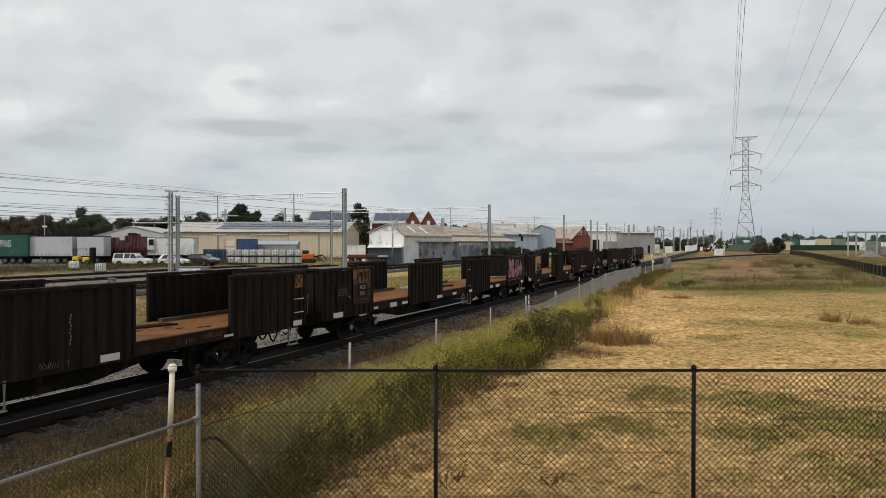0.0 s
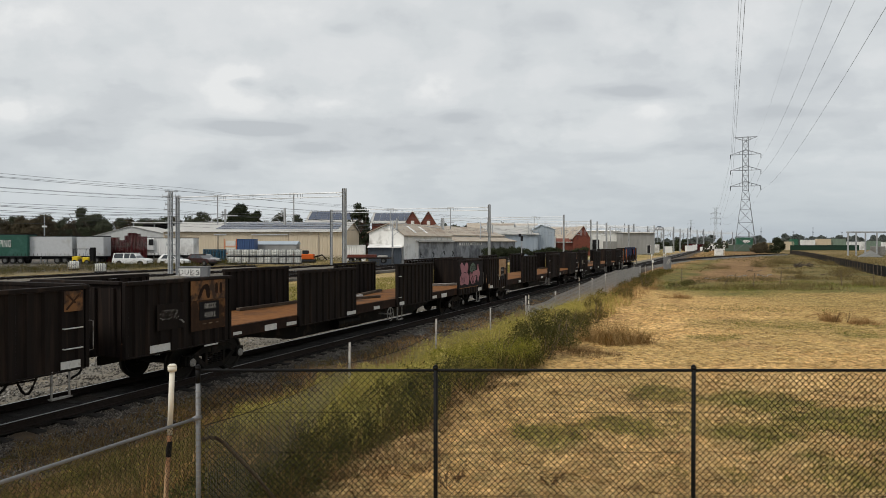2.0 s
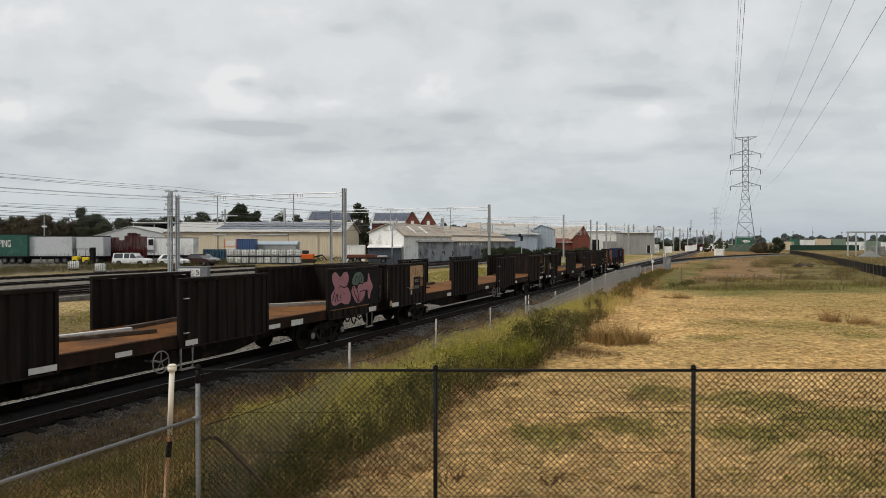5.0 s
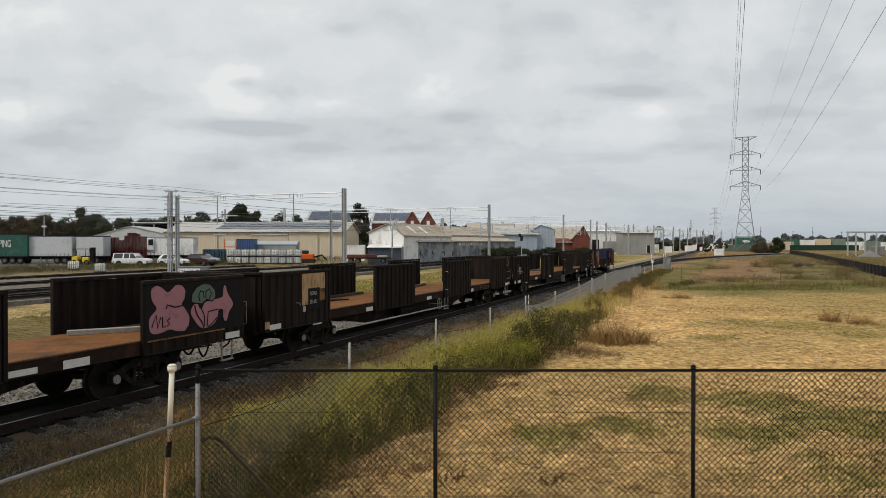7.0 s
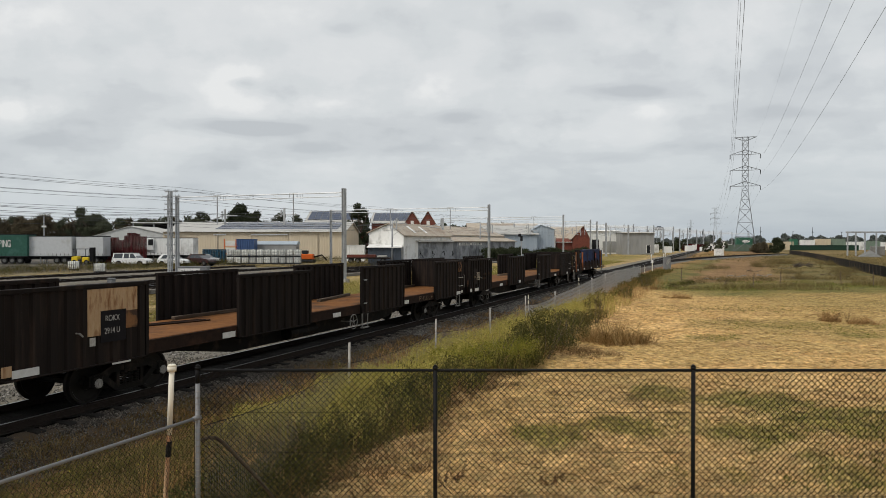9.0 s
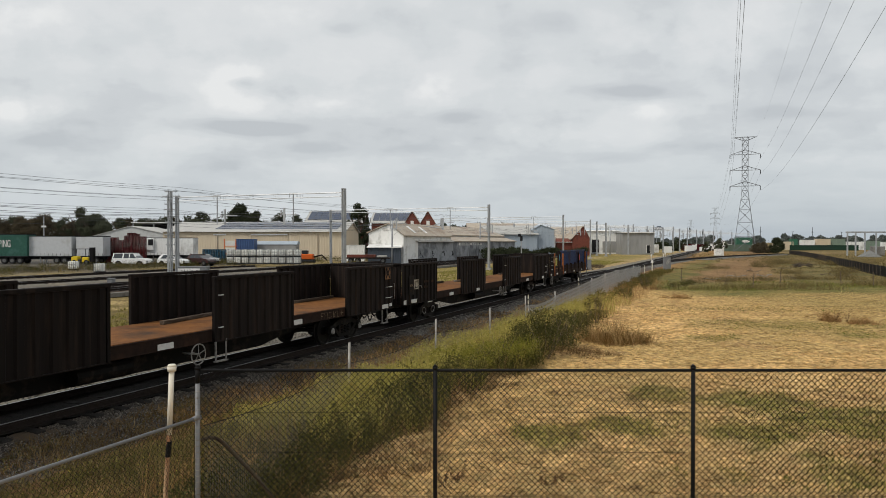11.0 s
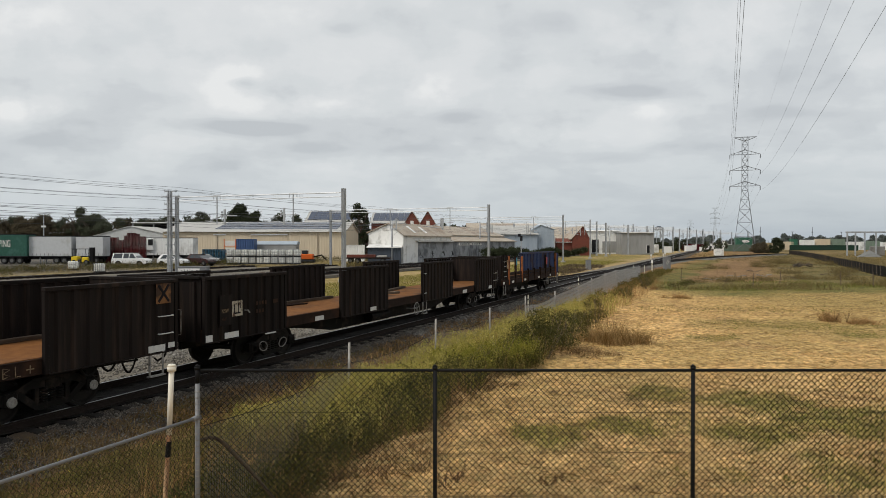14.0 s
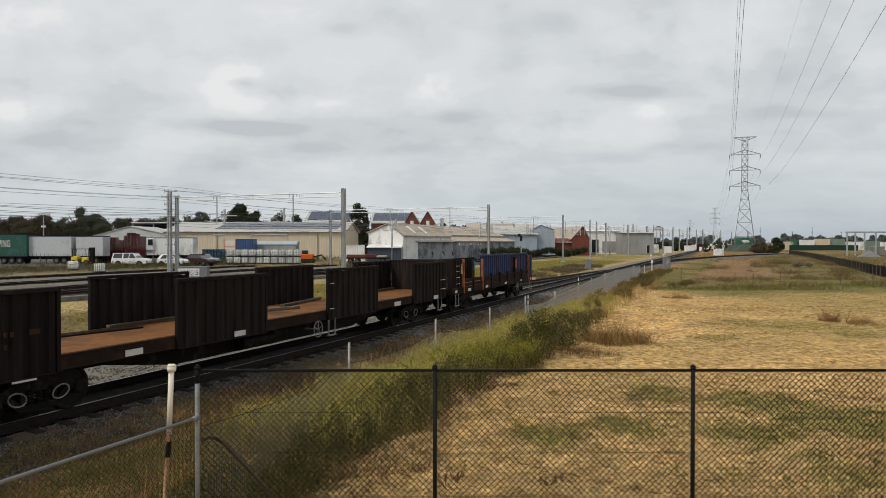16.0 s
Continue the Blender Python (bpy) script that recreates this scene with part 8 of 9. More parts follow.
# diverging line that leaves towards the yard and the bend to the right
def bent(name, s0, l0, head, curve, n, label):
    t = thing(name, label, "track", lane(s0, l0, -0.01), kind="structure")
    pts, h, x, y = [], radians(head), 0.0, 0.0
    for k in range(n + 1):
        pts.append((x, y, h)); x += 4 * math.cos(h); y += 4 * math.sin(h); h += radians(curve)
    for off in (-0.7525, 0.7525):
        bm = bmesh.new()
        for (xa, ya, ha), (xb, yb, hb) in zip(pts, pts[1:]):
            a = Vector((xa - off * math.sin(ha), ya + off * math.cos(ha), -0.08)); b = Vector((xb - off * math.sin(hb), yb + off * math.cos(hb), -0.08))
            d = b - a
            vs = box(bm, 0, d.length + 0.01, -0.045, 0.045, -0.08, 0.08)
            q = d.to_track_quat("X", "Z").to_matrix().to_4x4()
            for v in vs: v.co = a + q @ v.co
        part("rail", bm, "rail_side", t)
    bm = bmesh.new()
    for xa, ya, ha in pts:
        for k in range(6):
            c = Vector((xa + k * 0.67 * math.cos(ha), ya + k * 0.67 * math.sin(ha), 0))
            vs = box(bm, -0.12, 0.12, -1.3, 1.3, -0.35, -0.205)
            for v in vs: v.co = c + Matrix.Rotation(ha, 3, "Z") @ v.co
    part("sleepers", bm, "sleeper", t)["kind"] = "stuff"
    V, F = [], []
    for xa, ya, ha in pts:
        for off, z in ((-2.4, -0.6), (-1.5, -0.22), (1.5, -0.22), (2.4, -0.6)): V.append((xa - off * math.sin(ha), ya + off * math.cos(ha), z))
    for k in range(len(pts) - 1):
        for j in range(3): F.append((k * 4 + j, k * 4 + 4 + j, k * 4 + 5 + j, k * 4 + 1 + j))
    fast_mesh("ballast_bed", V, F, "ballast", t)
bent("railway_track", 42, -4.3, -4.6, -0.03, 12, "siding joining the freight line on dark ballast")
bent("railway_track", 96, 0.1, 0, -0.62, 36, "branch line bending away on dark ballast")

for x, y, L, h, mt, lb in ((100, 292, 3.4, 2.4, "white_clad", "white truck body parked down the line"), (106.5, 296, 3.0, 2.9, "crate_red", "dark red truck body parked down the line"), (104, 286, 2.6, 1.9, "white_clad", "white van body parked down the line"), (72, 262, 7.5, 3.0, "white_clad", "white truck body parked down the line"), (108, 320, 6.0, 3.0, "crate_red", "dark red trailer parked down the line"), (112, 318, 8, 2.6, "white_clad", "white trailer parked down the line"), (80.5, 258, 2.5, 2.3, "white_clad", "white van parked down the line")):
    container(x, y, L, h, mt, lb, ground_z(x, y))

# far end of the yard: hedge behind the masts, roof tank, parked vans, works lamp
for k in range(5): tree(94.5 + k * 2.2 + rt.uniform(-0.8, 0.8), 304 + rt.uniform(-5, 6), 4.2 + rt.uniform(-1.2, 1.2), 4.6, "gum_dark", 260 + k, "dark tree behind the overhead-wire masts", low=0.02, leaf=0.35)
for k in range(11): tree(118 + k * 4.2 + rt.uniform(-1.5, 1.5), 395 + rt.uniform(-12, 20), 4.9 + rt.uniform(-1.2, 1.4), 7.5, "gum_far", 280 + k, "distant tree beyond the yard with haze-tinted leaves", low=0.02, leaf=0.6, dens=50)
tk = thing("roof_tank", "dark water tank on a steel tower", "tank", pose(96.5, 318, 0))
for x in (-1.0, 1.0):
    bm = bmesh.new(); tube(bm, (x, 0, 0), (x * 0.8, 0, 8.6), 0.12, n=6); part("leg", bm, "mast", tk)
bm = bmesh.new(); tube(bm, (0, 0, 8.6), (0, 0, 9.8), 1.9, n=16); tube(bm, (0, 0, 9.8), (0, 0, 10.5), 1.9, 0.5, n=16); part("tank", bm, "slate_clad", tk)
for x, h in ((114.5, 10.5), (120.5, 9.0), (84.0, 12.0)):
    an = thing("aerial_pole", "slim dark aerial pole behind the yard", "pole", pose(x, 330, 0), "aerial poles")
    bm = bmesh.new(); tube(bm, (0, 0, 0), (0, 0, h), 0.14, 0.08, 6); part("pole", bm, "wire", an)
    bm = bmesh.new(); box(bm, -0.25, 0.25, -0.25, 0.25, h - 2.4, h - 0.6, 0.05); part("aerial", bm, "wire", an)
for x, y, L, h, mt, lb in ((109, 305, 6.5, 2.9, "white_paint", "white delivery truck parked at the far road"), (117, 309, 5.0, 2.4, "white_paint", "white van parked at the far road")):
    v = thing("parked_truck", lb, "truck", pose(x, y, ground_z(x, y)))
    bm = bmesh.new(); box(bm, 0, L - 1.8, 0, 2.2, 0.7, h, 0.08); part("box_body", bm, mt, v)
    bm = bmesh.new(); box(bm, L - 1.75, L, 0.1, 2.1, 0.55, h * 0.8, 0.2); cab = part("cab", bm, mt, v)
    bm = bmesh.new(); box(bm, L - 1.2, L - 0.15, 0.06, 0.1, h * 0.48, h * 0.72, 0.02); part("window", bm, "glass", cab)
    for wx in (0.9, L - 1.0):
        for wy in (0.15, 2.05): wheel(v, wx, wy, 0.42, 0.26)
lt = thing("yard_lamp", "slim grey lamp post behind the trailers", "lamp post", pose(-67.2, 120, 0))
bm = bmesh.new(); tube(bm, (0, 0, 0), (0, 0, 7.9), 0.11, 0.08, 8); part("pole", bm, "mast", lt)
bm = bmesh.new(); box(bm, -0.35, 0.35, -0.15, 0.15, 5.9, 6.2, 0.04); part("lamp_head", bm, "white_wall", lt)
tc = cabinet(-30.2, 64.0, 0.55, 0.6, 0.5, "small grey trackside cabinet on a pale plinth", doors=1)


# ---- marks, loads and graffiti on the wagons ----
FACE = -SIDE - 0.078


def patch(name, pts, x0, w, z0, h, material, parent, label="", y=FACE, t=0.004):
    """A flat sprayed shape on a side panel, in shares of the panel's width and height; its outline is rounded."""
    P = [Vector((x0 + u * w, z0 + v * h)) for u, v in pts]
    for _ in range(2):
        P = [q for a, b in zip(P, P[1:] + P[:1]) for q in (a * 0.75 + b * 0.25, a * 0.25 + b * 0.75)]
    bm = bmesh.new()
    prism(bm, [(p.x, p.y) for p in P], "y", y - t, y)
    return part(name, bm, material, parent, label)


def stroke(name, pts, x0, w, z0, h, r, material, parent, y=FACE - 0.006):
    bm = bmesh.new()
    path_tube(bm, [Vector((x0 + u * w, y, z0 + v * h)) for u, v in pts], r, 6)
    for v in bm.verts: v.co.y = y + (v.co.y - y) * 0.25
    return part(name, bm, material, parent)


W1, W2, W3, W4 = wagons
M["faded_chalk"] = mat("faded_yellowish_chalk", (0.23, 0.17, 0.10), (0.14, 0.10, 0.065), 9, 0.9, 0, (0.04, 0.025, 0.018), 4, (0.5, 0.6))
# pink lettering on the rear panel of the second wagon
gx, gw, gz, gh = PANELS[3] + 0.02, BAY - 0.04, 0.98, 1.55
sheet("painted_field", gx + 0.05, 1.22, gw - 0.1, 1.26, "graf_line", W2, FACE + 0.006, "black backing of the graffiti")
BLOB = [(0.062, 0.91), (0.106, 0.962), (0.16, 0.913), (0.206, 0.823), (0.247, 0.885), (0.284, 0.948), (0.343, 0.932), (0.375, 0.841), (0.37, 0.729), (0.337, 0.648), (0.381, 0.553), (0.414, 0.441), (0.409, 0.311),
        (0.365, 0.217), (0.3, 0.234), (0.221, 0.295), (0.17, 0.259), (0.096, 0.238), (0.052, 0.274), (0.038, 0.4), (0.047, 0.504), (0.096, 0.576), (0.111, 0.631), (0.071, 0.72), (0.057, 0.829)]
ARROW = [(0.42, 0.51), (0.448, 0.61), (0.493, 0.647), (0.504, 0.555), (0.539, 0.522), (0.562, 0.634), (0.61, 0.644), (0.694, 0.667), (0.75, 0.68), (0.763, 0.702), (0.769, 0.869), (0.794, 0.876), (0.807, 0.752), (0.872, 0.59), (0.878, 0.522), (0.827, 0.437),
         (0.807, 0.29), (0.782, 0.277), (0.763, 0.366), (0.765, 0.47), (0.75, 0.495), (0.707, 0.498), (0.707, 0.378), (0.67, 0.276), (0.622, 0.232), (0.551, 0.214), (0.504, 0.261), (0.464, 0.359), (0.436, 0.436)]
CAP = [(0.425, 0.658), (0.436, 0.789), (0.481, 0.888), (0.551, 0.933), (0.622, 0.915), (0.67, 0.827), (0.682, 0.706), (0.646, 0.638), (0.58, 0.677), (0.539, 0.612), (0.464, 0.634)]
for shape in (BLOB, ARROW): patch("pink_letter", shape, gx, gw, gz, gh, "pink", W2, "dusty pink graffiti letter")
patch("green_cap", CAP, gx, gw, gz, gh, "graf_green", W2, "grey-green graffiti cap", FACE - 0.005)
for pts in ([(0.19, 0.60), (0.2, 0.656), (0.221, 0.643), (0.274, 0.608), (0.337, 0.622), (0.37, 0.668)], [(0.062, 0.353), (0.101, 0.525), (0.115, 0.324), (0.14, 0.484)], [(0.155, 0.49), (0.158, 0.33), (0.185, 0.34)], [(0.225, 0.46), (0.2, 0.42), (0.222, 0.37), (0.2, 0.34)],
            [(0.459, 0.608), (0.475, 0.5), (0.493, 0.424), (0.52, 0.36), (0.539, 0.306), (0.551, 0.232)], [(0.527, 0.542), (0.55, 0.46), (0.562, 0.409), (0.558, 0.247)], [(0.586, 0.241), (0.598, 0.474), (0.707, 0.498)], [(0.694, 0.362), (0.66, 0.31), (0.646, 0.281), (0.598, 0.238)],
            [(0.515, 0.66), (0.50, 0.74), (0.52, 0.82), (0.55, 0.8), (0.555, 0.7)], [(0.575, 0.7), (0.575, 0.8), (0.61, 0.84), (0.635, 0.76), (0.61, 0.68)], BLOB[7:15], CAP + CAP[:1]):
    stroke("paint_line", pts, gx, gw, gz, gh, 0.018, "graf_line", W2, FACE - 0.012)
sheet("rust_batten", gx + 0.1, 1.2, 2.6, 0.035, "ochre", W2, FACE - 0.004, "rust-stained batten")

# ochre and black mark boards
def mark_board(w, x, z, ww, hh, paint, label): return sheet("mark_panel", x, z, ww, hh, paint, w, FACE - 0.002, label)
mark_board(W1, 22.76, 2.08, 0.42, 0.4, "ochre", "small faded ochre mark")
stroke("mark_cross", [(0.1, 0.1), (0.5, 0.5), (0.9, 0.9)], 22.76, 0.42, 2.08, 0.4, 0.022, "rust_paint", W1, FACE - 0.01)
stroke("mark_cross", [(0.15, 0.85), (0.6, 0.4)], 22.76, 0.42, 2.08, 0.4, 0.022, "rust_paint", W1, FACE - 0.01)
for x0, z0, q, n in ((14.3, 1.02, 0.10, 7), (18.0, 1.0, 0.13, 5), (18.9, 1.05, 0.12, 6)):   # worn chalk scrawls low on the first wagon
    rs = random.Random(int(x0 * 10))
    for k in range(n):
        y = FACE - 0.004 if x0 < 17 else -SIDE - 0.003
        stroke("chalk_scrawl", [(0, 0), (rs.uniform(-0.3, 0.6), 1), (rs.uniform(0.4, 1), rs.uniform(0.3, 0.8)), (rs.uniform(0.3, 1), 0)], x0 + k * q, q * 0.8, z0, 0.13, 0.007, "faded_chalk", W1, y)
for k in range(9): sheet("paint_drip", 14.98 + 0.012 * (k % 3), 1.42 + k * 0.07, 0.03, 0.05, "faded_chalk", W1, FACE - 0.003)
mark_board(W2, 1.79, 2.02, 1.25, 0.48, "ochre", "faded ochre company panel")
mark_board(W2, 1.79, 1.28, 1.25, 0.735, "rust_paint", "rust-brown remains of a company panel")
sheet("number_panel", 2.08, 1.52, 0.72, 0.46, "graf_line", W2, FACE - 0.009, "black number panel")
patch("company_mark", [(0.05, 0.0), (0.3, 0.85), (0.62, 0.95), (0.68, 0.0), (0.5, 0.0), (0.46, 0.6), (0.36, 0.6), (0.22, 0.0)], 1.95, 0.78, 2.05, 0.40, "sill", W2, "rust-brown arched company mark", FACE - 0.006)
for u in (0.74, 0.9): patch("company_mark", [(u, 0.25), (u, 0.95), (u + 0.1, 0.95), (u + 0.1, 0.25)], 1.92, 1.0, 2.05, 0.40, "sill", W2, "", FACE - 0.006)
letters("stencil_letters", "RKOX", 2.25, 1.80, 0.19, "chalk", W2, FACE - 0.016, 0.8)
letters("stencil_letters", "4039 L", 2.25, 1.58, 0.19, "chalk", W2, FACE - 0.016, 0.8)
for k in range(3): sheet("stencil_bar", 2.2 + k * 0.22, 1.42, 0.12, 0.028, "faded_chalk", W2, FACE - 0.01)
sheet("stencil_patch", 0.7, 1.42, 0.85, 0.6, "wagon", W2, FACE + 0.002, "black stencil patch")
rng5 = random.Random(4)
for k in range(30): sheet("paint_fleck", 0.76 + rng5.random() * 0.6, 1.72 + rng5.random() * 0.24 - 0.08, 0.012 + 0.03 * rng5.random(), 0.014, "chalk", W2, FACE - 0.006)
mark_board(W3, 1.65, 1.98, 1.3, 0.5, "cream", "stained cream company panel")
mark_board(W3, 1.65, 1.52, 0.32, 0.46, "cream", "stained cream company panel")
mark_board(W3, 2.62, 1.60, 0.33, 0.38, "ochre", "rusty corner of the company panel")
sheet("number_panel", 1.97, 1.36, 0.66, 0.66, "graf_line", W3, FACE - 0.004, "black number panel")
letters("stencil_letters", "ROKX", 2.08, 1.80, 0.17, "chalk", W3, FACE - 0.014, 0.8)
letters("stencil_letters", "2914 U", 2.06, 1.54, 0.17, "chalk", W3, FACE - 0.014, 0.8)
sheet("small_notice", 1.7, 1.32, 0.14, 0.17, "chalk", W3, FACE - 0.004)
mark_board(W3, 22.66, 2.04, 0.45, 0.46, "ochre", "ochre panel with a dark cross")
for pts in ([(0.15, 0.1), (0.5, 0.5), (0.85, 0.92)], [(0.15, 0.92), (0.5, 0.5), (0.85, 0.1)]): stroke("mark_cross", pts, 22.66, 0.45, 2.04, 0.46, 0.035, "graf_line", W3, FACE - 0.012)
sheet("patch_plate", -0.19, 1.0, 0.2, 0.2, "cream", W3, FACE - 0.002)
for k, pts in enumerate(([(0, 0), (0, 1), (.5, .9)], [(0, .5), (.4, .5)], [(.8, 0), (.8, 1), (1.2, 1)], [(.8, .5), (1.1, .5)], [(1.5, 0), (1.5, 1)], [(1.8, .9), (2.3, .9), (1.9, .5), (2.4, .1), (1.8, .0)], [(2.8, 0), (2.8, 1), (3.3, .8), (2.8, .5), (3.3, .2), (2.8, 0)], [(3.7, 1), (3.7, 0), (4.1, 0)], [(4.5, .5), (5.1, .5)], [(4.8, .1), (4.8, .9)])):
    stroke("chalk_scrawl", pts, 18.3, 0.27, 0.97, 0.19, 0.012, "faded_chalk", W3, -SIDE - 0.002)
sheet("stencil_patch", 0.35, 1.3, 0.5, 0.78, "wagon", W4, FACE + 0.002, "black stencil patch")
mark_board(W4, 0.83, 1.50, 0.42, 0.40, "chalk_cream", "white stencilled box")
for pts in ([(0.2, 0.2), (0.2, 0.8), (0.45, 0.8)], [(0.6, 0.2), (0.6, 0.85), (0.8, 0.85), (0.8, 0.5)], [(0.2, 0.2), (0.8, 0.2)]): stroke("box_mark", pts, 0.83, 0.42, 1.50, 0.40, 0.02, "graf_line", W4, FACE - 0.012)
letters("stencil_letters", "NSW", 0.42, 1.62, 0.15, "faded_chalk", W4, FACE - 0.006, 0.8)
letters("stencil_letters", "HW", 0.42, 1.42, 0.13, "rust_paint", W4, FACE - 0.006, 0.8)
for z in (1.72, 1.5):
    for k in range(4 if z > 1.6 else 3): sheet("stencil_bar", 1.85 + k * 0.13, z, 0.07, 0.1, "rust_paint", W4, FACE - 0.003)
sheet("stencil_bar", 2.62, 1.72, 0.22, 0.1, "rust_paint", W4, FACE - 0.003)
sheet("patch_plate", LEN - 0.32, 1.0, 0.2, 0.12, "plate", W3, FACE - 0.002)
for w in wagons:   # grab rails at the ends and a pale valve handle
    bm = bmesh.new(); path_tube(bm, [Vector((LEN - 0.02, FACE + 0.02, 1.25)), Vector((LEN + 0.06, FACE - 0.03, 1.27)), Vector((LEN + 0.06, FACE - 0.03, 1.85)), Vector((LEN - 0.02, FACE + 0.02, 1.87))], 0.009, 6); part("grab_rail", bm, "galv_old", w)
    bm = bmesh.new(); tube(bm, (1.42, FACE - 0.05, 1.62), (1.50, FACE - 0.05, 1.55), 0.02, n=6); tube(bm, (1.42, FACE - 0.05, 1.62), (1.42, FACE + 0.06, 1.62), 0.015, n=6); part("valve_handle", bm, "galv_old", w)

M["deck_wood"] = mat("dirty_deck_timber", (0.085, 0.06, 0.042), (0.045, 0.03, 0.02), 8, 0.9, 0, (0.13, 0.105, 0.08), 2, stretch=(0.4, 4, 4))
# loose timbers and scrap on the decks
def deck_timber(w, x0, x1, y0, y1, material="deck_wood", n=1, name="timber", h=0.1):
    for k in range(n):
        bm = bmesh.new()
        a, b = Vector((x0, y0 + k * 0.16, 1.25 + h / 2)), Vector((x1, y1 + k * 0.16, 1.25 + h / 2))
        vs = box(bm, 0, (b - a).length, -h * 0.7, h * 0.7, -h / 2, h / 2, 0.01)
        q = (b - a).to_track_quat("X", "Z").to_matrix().to_4x4()
        for v in bm.verts: v.co = a + q @ v.co
        part(name, bm, material, w, "weathered loose timber")
for w in wagons:
    deck_timber(w, 6.7, 9.9, 1.05, 1.0), deck_timber(w, 13.4, 16.6, 0.5, 1.05, n=1)
    if w is not W2: deck_timber(w, 19.9, 23.0, 1.0, 1.05)
deck_timber(W2, 10.2, 13.3, 0.8, 0.2, "plate", 1, "white_beam"), deck_timber(W2, 11.2, 13.3, 0.2, -0.6)
deck_timber(W2, 19.9, 22.6, 0.95, -1.0, "post_pale", 1, "pale_beam", 0.12)
deck_timber(W1, 17.0, 19.6, 0.9, 0.1, "sill", 3, "scrap_bar", 0.05), deck_timber(W1, 16.2, 18.0, -0.4, 0.5, "galv_old", 1, "pale_bar", 0.04)
deck_timber(W3, 5.2, 7.0, 0.6, 0.0, "sill", 3, "scrap_bar", 0.04), deck_timber(W4, 4.6, 7.2, 0.9, 0.4, "sill", 3, "scrap_bar", 0.05), deck_timber(W4, 10.6, 13.2, 0.6, -0.3, "timber", 1)
# dark scale lying on the first wagon's deck
rs = random.Random(77)
for k in range(9):
    cx, cy, rx = rs.uniform(16.9, 19.6), rs.uniform(-1.0, 0.6), rs.uniform(0.08, 0.22)
    bm = bmesh.new(); prism(bm, [(cx + rx * rs.uniform(0.6, 1.2) * math.cos(a), cy + 0.7 * rx * rs.uniform(0.5, 1.2) * math.sin(a)) for a in [6.283 * q / 9 for q in range(9)]], "z", 1.25, 1.262)
    part("rust_scale", bm, "wagon_in", W1, "flake of dark rust scale")
# highlights on the bogie frame rims of the last long wagon, added as pale rings
def rim_loop():
    bm = bmesh.new()
    for sx in (-1, 1):
        pts = [Vector((sx * (0.47 + 0.19 * math.cos(a)), -0.075, 0.47 + 0.13 * math.sin(a) + 0.03 * math.cos(a))) for a in [6.283 * k / 14 for k in range(15)]]
        path_tube(bm, pts, 0.016, 5)
    return bm
for b in [o for o in W4.children if o.name.startswith("bogie")]: shared("worn_rim", rim_loop, "galv_old", b, pose(0, -1.02, 0))["kind"] = "stuff"

def axle_cap():
    bm = bmesh.new(); tube(bm, (0, -1.145, 0.46), (0, -1.175, 0.46), 0.105, 0.09, 14); tube(bm, (0, -1.175, 0.46), (0, -1.19, 0.46), 0.045, n=10); return bm
for w in (W2, W3):
    for b in [o for o in w.children if o.name.startswith("bogie")]:
        for dx in (-0.915, 0.915): shared("axle_cap", axle_cap, "galv_old", b, pose(dx, 0, 0), "pale round axle cap")

# ---- the last wagon: stanchions, low boards and a blue wall on its far side ----
L5 = 14.05
S5 = 19.95 + PITCH * 3
w5 = thing("freight_wagon", "rusty wagon with orange stanchions and a faded blue wall", "wagon", lane(S5, 0))
for y in (-SIDE, SIDE):
    bm = bmesh.new(); box(bm, 0, L5, y - 0.05, y + 0.05, 0.95, 1.25, 0.01); part("side_sill", bm, "sill", w5, "rust-brown side sill")
bm = bmesh.new(); box(bm, 0.02, L5 - 0.02, -SIDE + 0.06, SIDE - 0.06, 1.2, 1.25); part("deck", bm, "deck", w5)
bm = bmesh.new(); prism(bm, [(0.1, 0.92), (L5 - 0.1, 0.92), (L5 - 0.1, 0.72), (L5 - 4, 0.72), (L5 - 5, 0.5), (5, 0.5), (4, 0.72), (0.1, 0.72)], "y", -0.3, 0.3); part("underframe", bm, "bogie", w5)
def ribbed(x0, x1, z0, z1, y, out):
    bm = bmesh.new(); n = int((x1 - x0) / 0.36); p = (x1 - x0) / n; pts = []
    for i in range(n): pts += [(x0 + i * p, y), (x0 + i * p + p * 0.4, y), (x0 + i * p + p * 0.5, y + out), (x0 + i * p + p * 0.9, y + out)]
    pts.append((x1, y))
    prism(bm, pts + [(a, b + 0.015) for a, b in reversed(pts)], "z", z0, z1)
    return bm
part("blue_wall", ribbed(4.2, 13.1, 1.25, 2.72, -SIDE + 0.12, -0.05), "blue_steel", w5, "faded blue ribbed wall behind the stanchions")
bm = bmesh.new(); box(bm, 4.15, 13.15, -SIDE + 0.03, -SIDE + 0.17, 2.68, 2.78, 0.01); part("wall_rail", bm, "blue_steel", w5)
part("far_wall", ribbed(0.1, 10.5, 1.25, 2.5, SIDE - 0.05, 0.06), "wagon", w5)
part("side_panel", ribbed(0.05, 1.15, 1.0, 2.58, -SIDE, -0.05), "wagon", w5)
part("side_panel", ribbed(13.2, L5 - 0.05, 1.0, 2.62, -SIDE, -0.05), "blue_steel", w5)
for x in (0.05, L5 - 0.05):
    bm = bmesh.new(); box(bm, x - 0.05, x + 0.05, -SIDE + 0.03, SIDE - 0.03, 0.95, 2.62, 0.01); part("end_wall", bm, "wagon", w5)
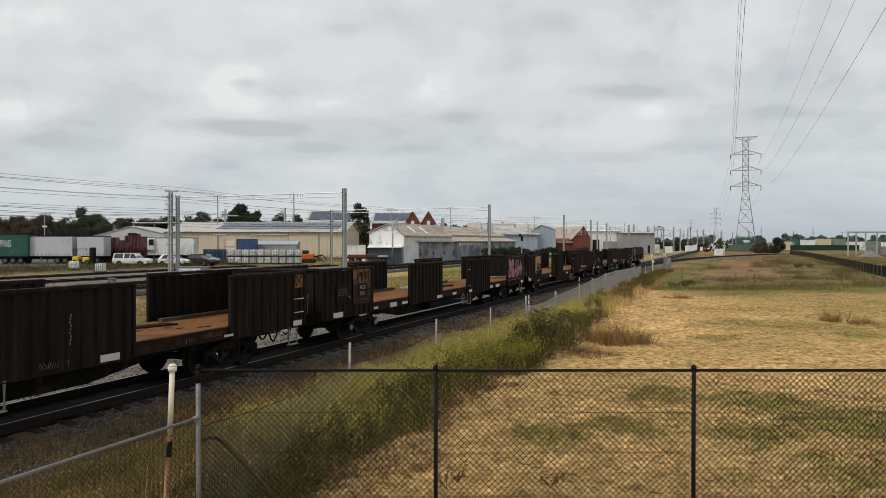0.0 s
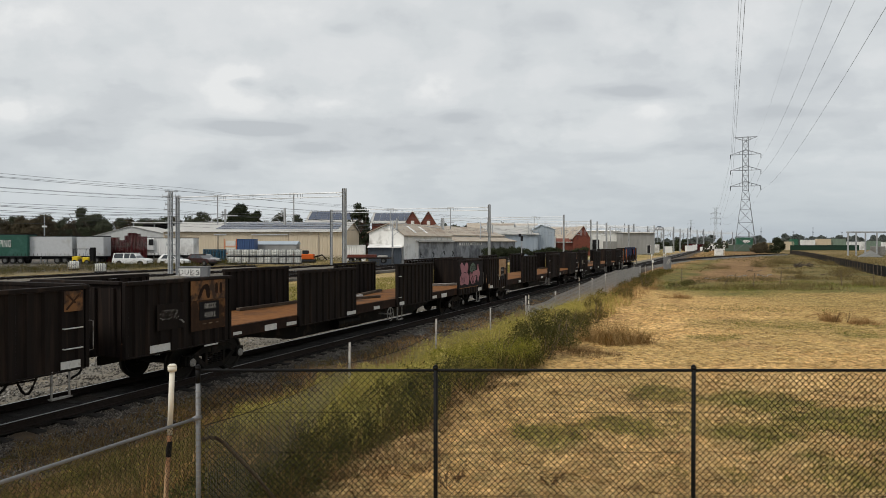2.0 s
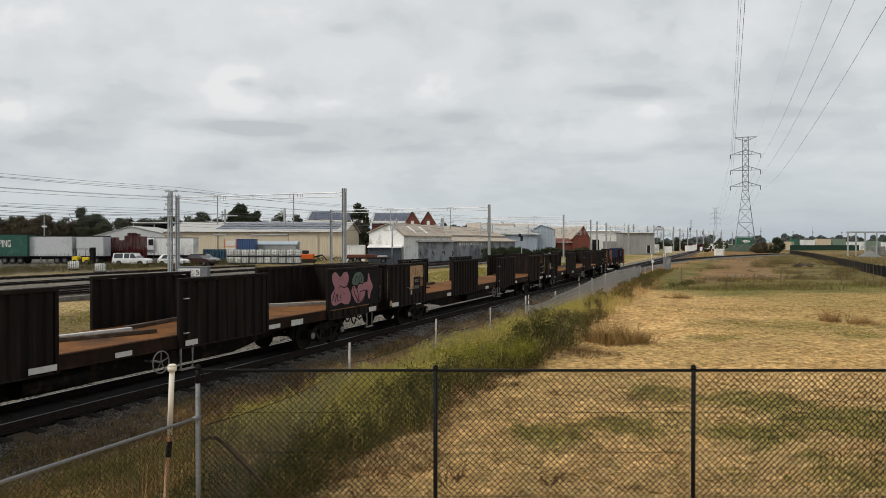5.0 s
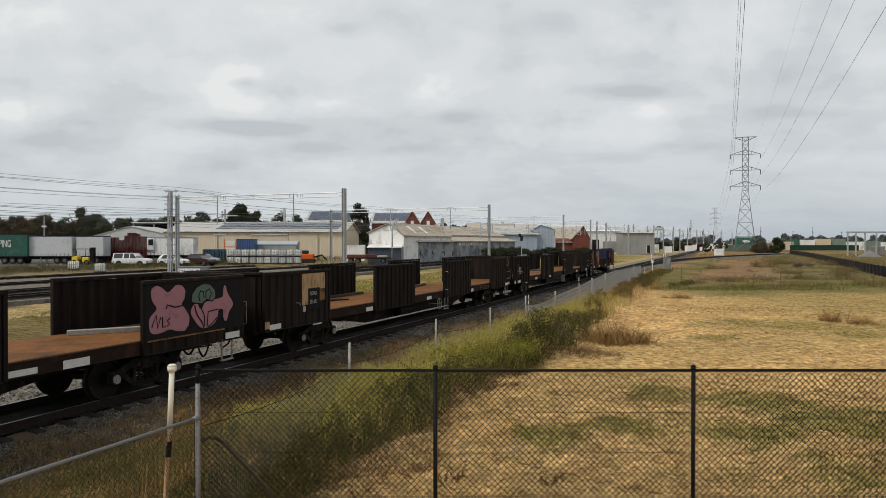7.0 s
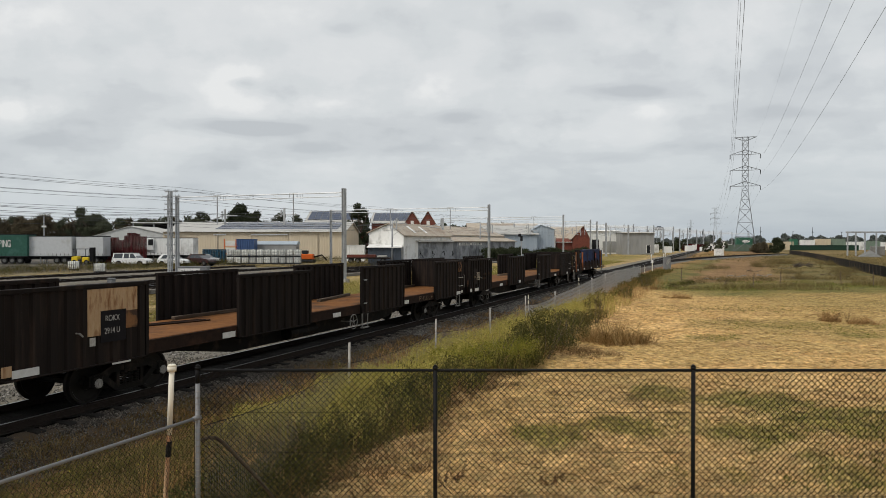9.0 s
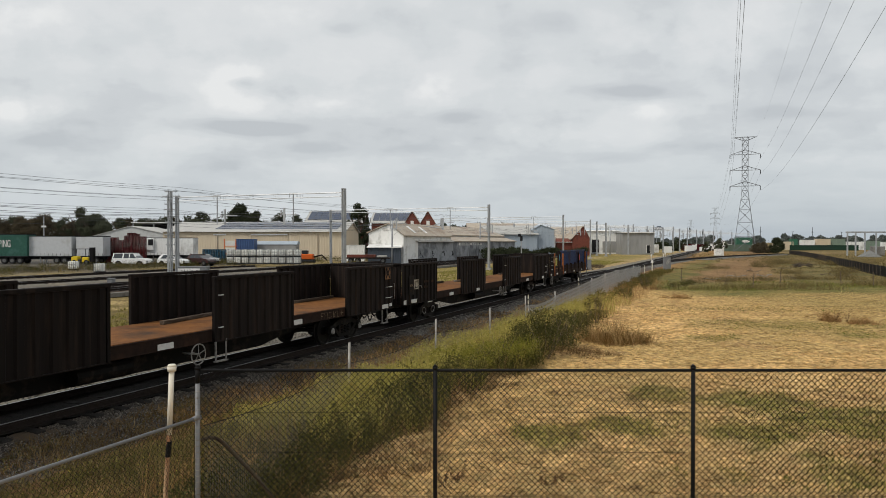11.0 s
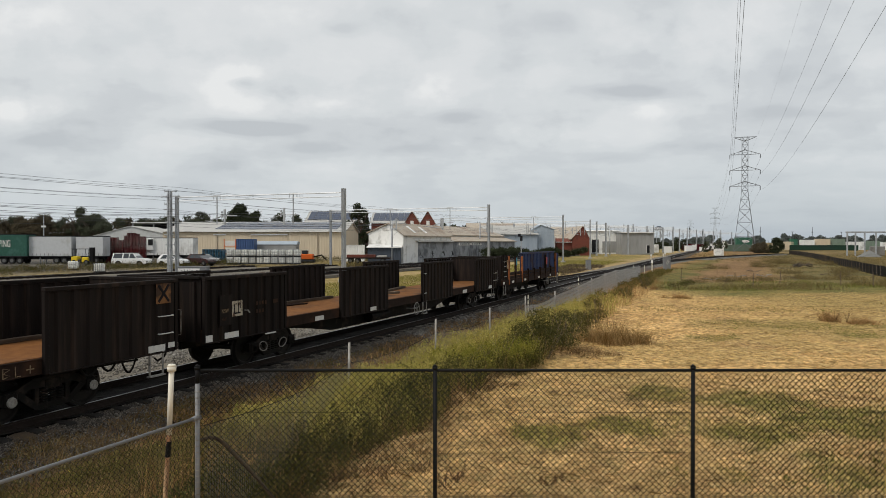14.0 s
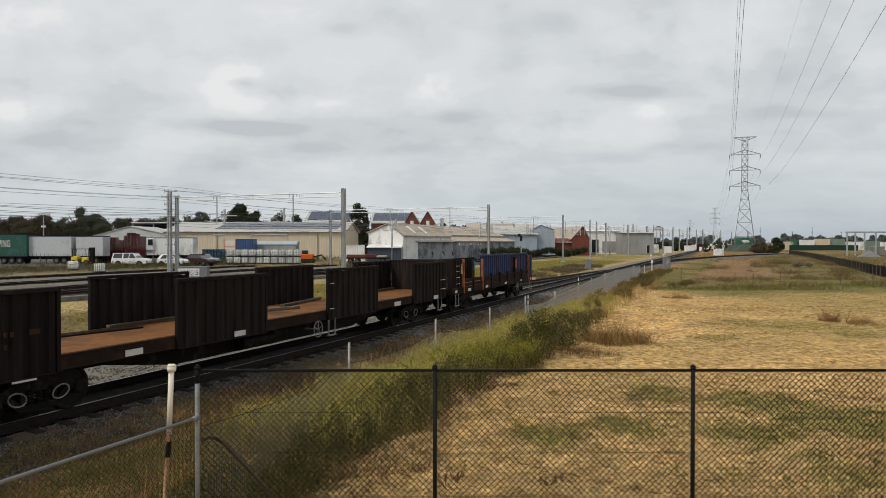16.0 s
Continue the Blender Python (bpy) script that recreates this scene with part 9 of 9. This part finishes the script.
for k, x in enumerate((1.3, 2.7, 4.1, 5.6, 7.1, 8.6, 10.1, 11.6, 13.1)):
    bm = bmesh.new(); box(bm, x - 0.06, x + 0.06, -SIDE - 0.09, -SIDE + 0.03, 0.95, 2.6 if k in (0, 8) else (2.55 if k in (1, 2, 6) else 1.75), 0.01)
    part("stanchion", bm, "orange_post" if k in (0, 2, 8) else "sill", w5)
for a, b in zip((1.36, 2.76, 4.16, 5.66, 7.16, 8.66, 10.16, 11.66), (2.64, 4.04, 5.54, 7.04, 8.54, 10.04, 11.54, 13.04)):
    for z in (1.27, 1.47):
        bm = bmesh.new(); box(bm, a, b, -SIDE - 0.03, -SIDE + 0.01, z, z + 0.17, 0.008); part("side_board", bm, "sill", w5)
for x, z, hh, mt in ((2.62, 2.05, 0.45, "cyan"), (10.02, 1.9, 0.5, "red_spray"), (0.75, 1.9, 0.5, "cream")): sheet("spray_patch", x, z, 0.3 if mt != "cyan" else 0.2, hh, mt, w5, -SIDE - 0.097)
for z in (1.45, 1.75, 2.05, 2.3): shared("rung", None, "plate", w5, pose(0.25, -SIDE - 0.07, z))
for x, ww in ((0.1, 0.3), (1.9, 0.4), (4.6, 0.4), (8.0, 0.4), (11.3, 0.35), (13.5, 0.3)): sheet("reflector_plate", x, 1.02, ww, 0.13, "plate", w5, -SIDE - 0.055)
shared("coupler", None, "bogie", w5, pose(0, 0, 0)), shared("coupler", None, "bogie", w5, pose(L5, 0, 0, 0, 0, 180))
bogie(w5, 2.2), bogie(w5, L5 - 2.3)
shared("hand_wheel", None, "plate", w5, pose(10.6, -1.42, 0.72)), shared("step", None, "galv_old", w5, pose(13.4, -1.4, 0)), shared("step", None, "galv_old", w5, pose(0.2, -1.4, 0))
TRAIN = list(zip(wagons, ST)) + [(w5, S5)]


def motions():
    def run(t):
        u = t - 8
        return 31.5936 + 3.87125 * u - 0.00545 * u ** 2 - 0.000053 * u ** 3 - 0.0000036 * u ** 4
    for w, s in TRAIN:
        walk(w, [(t, lane(s - run(t), 0)) for t in range(17)])
    for w, dx in WHEELS:
        walk(w, [(k * 0.1, pose(dx, 0, 0.46, 0, -math.degrees(run(k * 0.1) / 0.455), 0)) for k in range(161)])


motions()
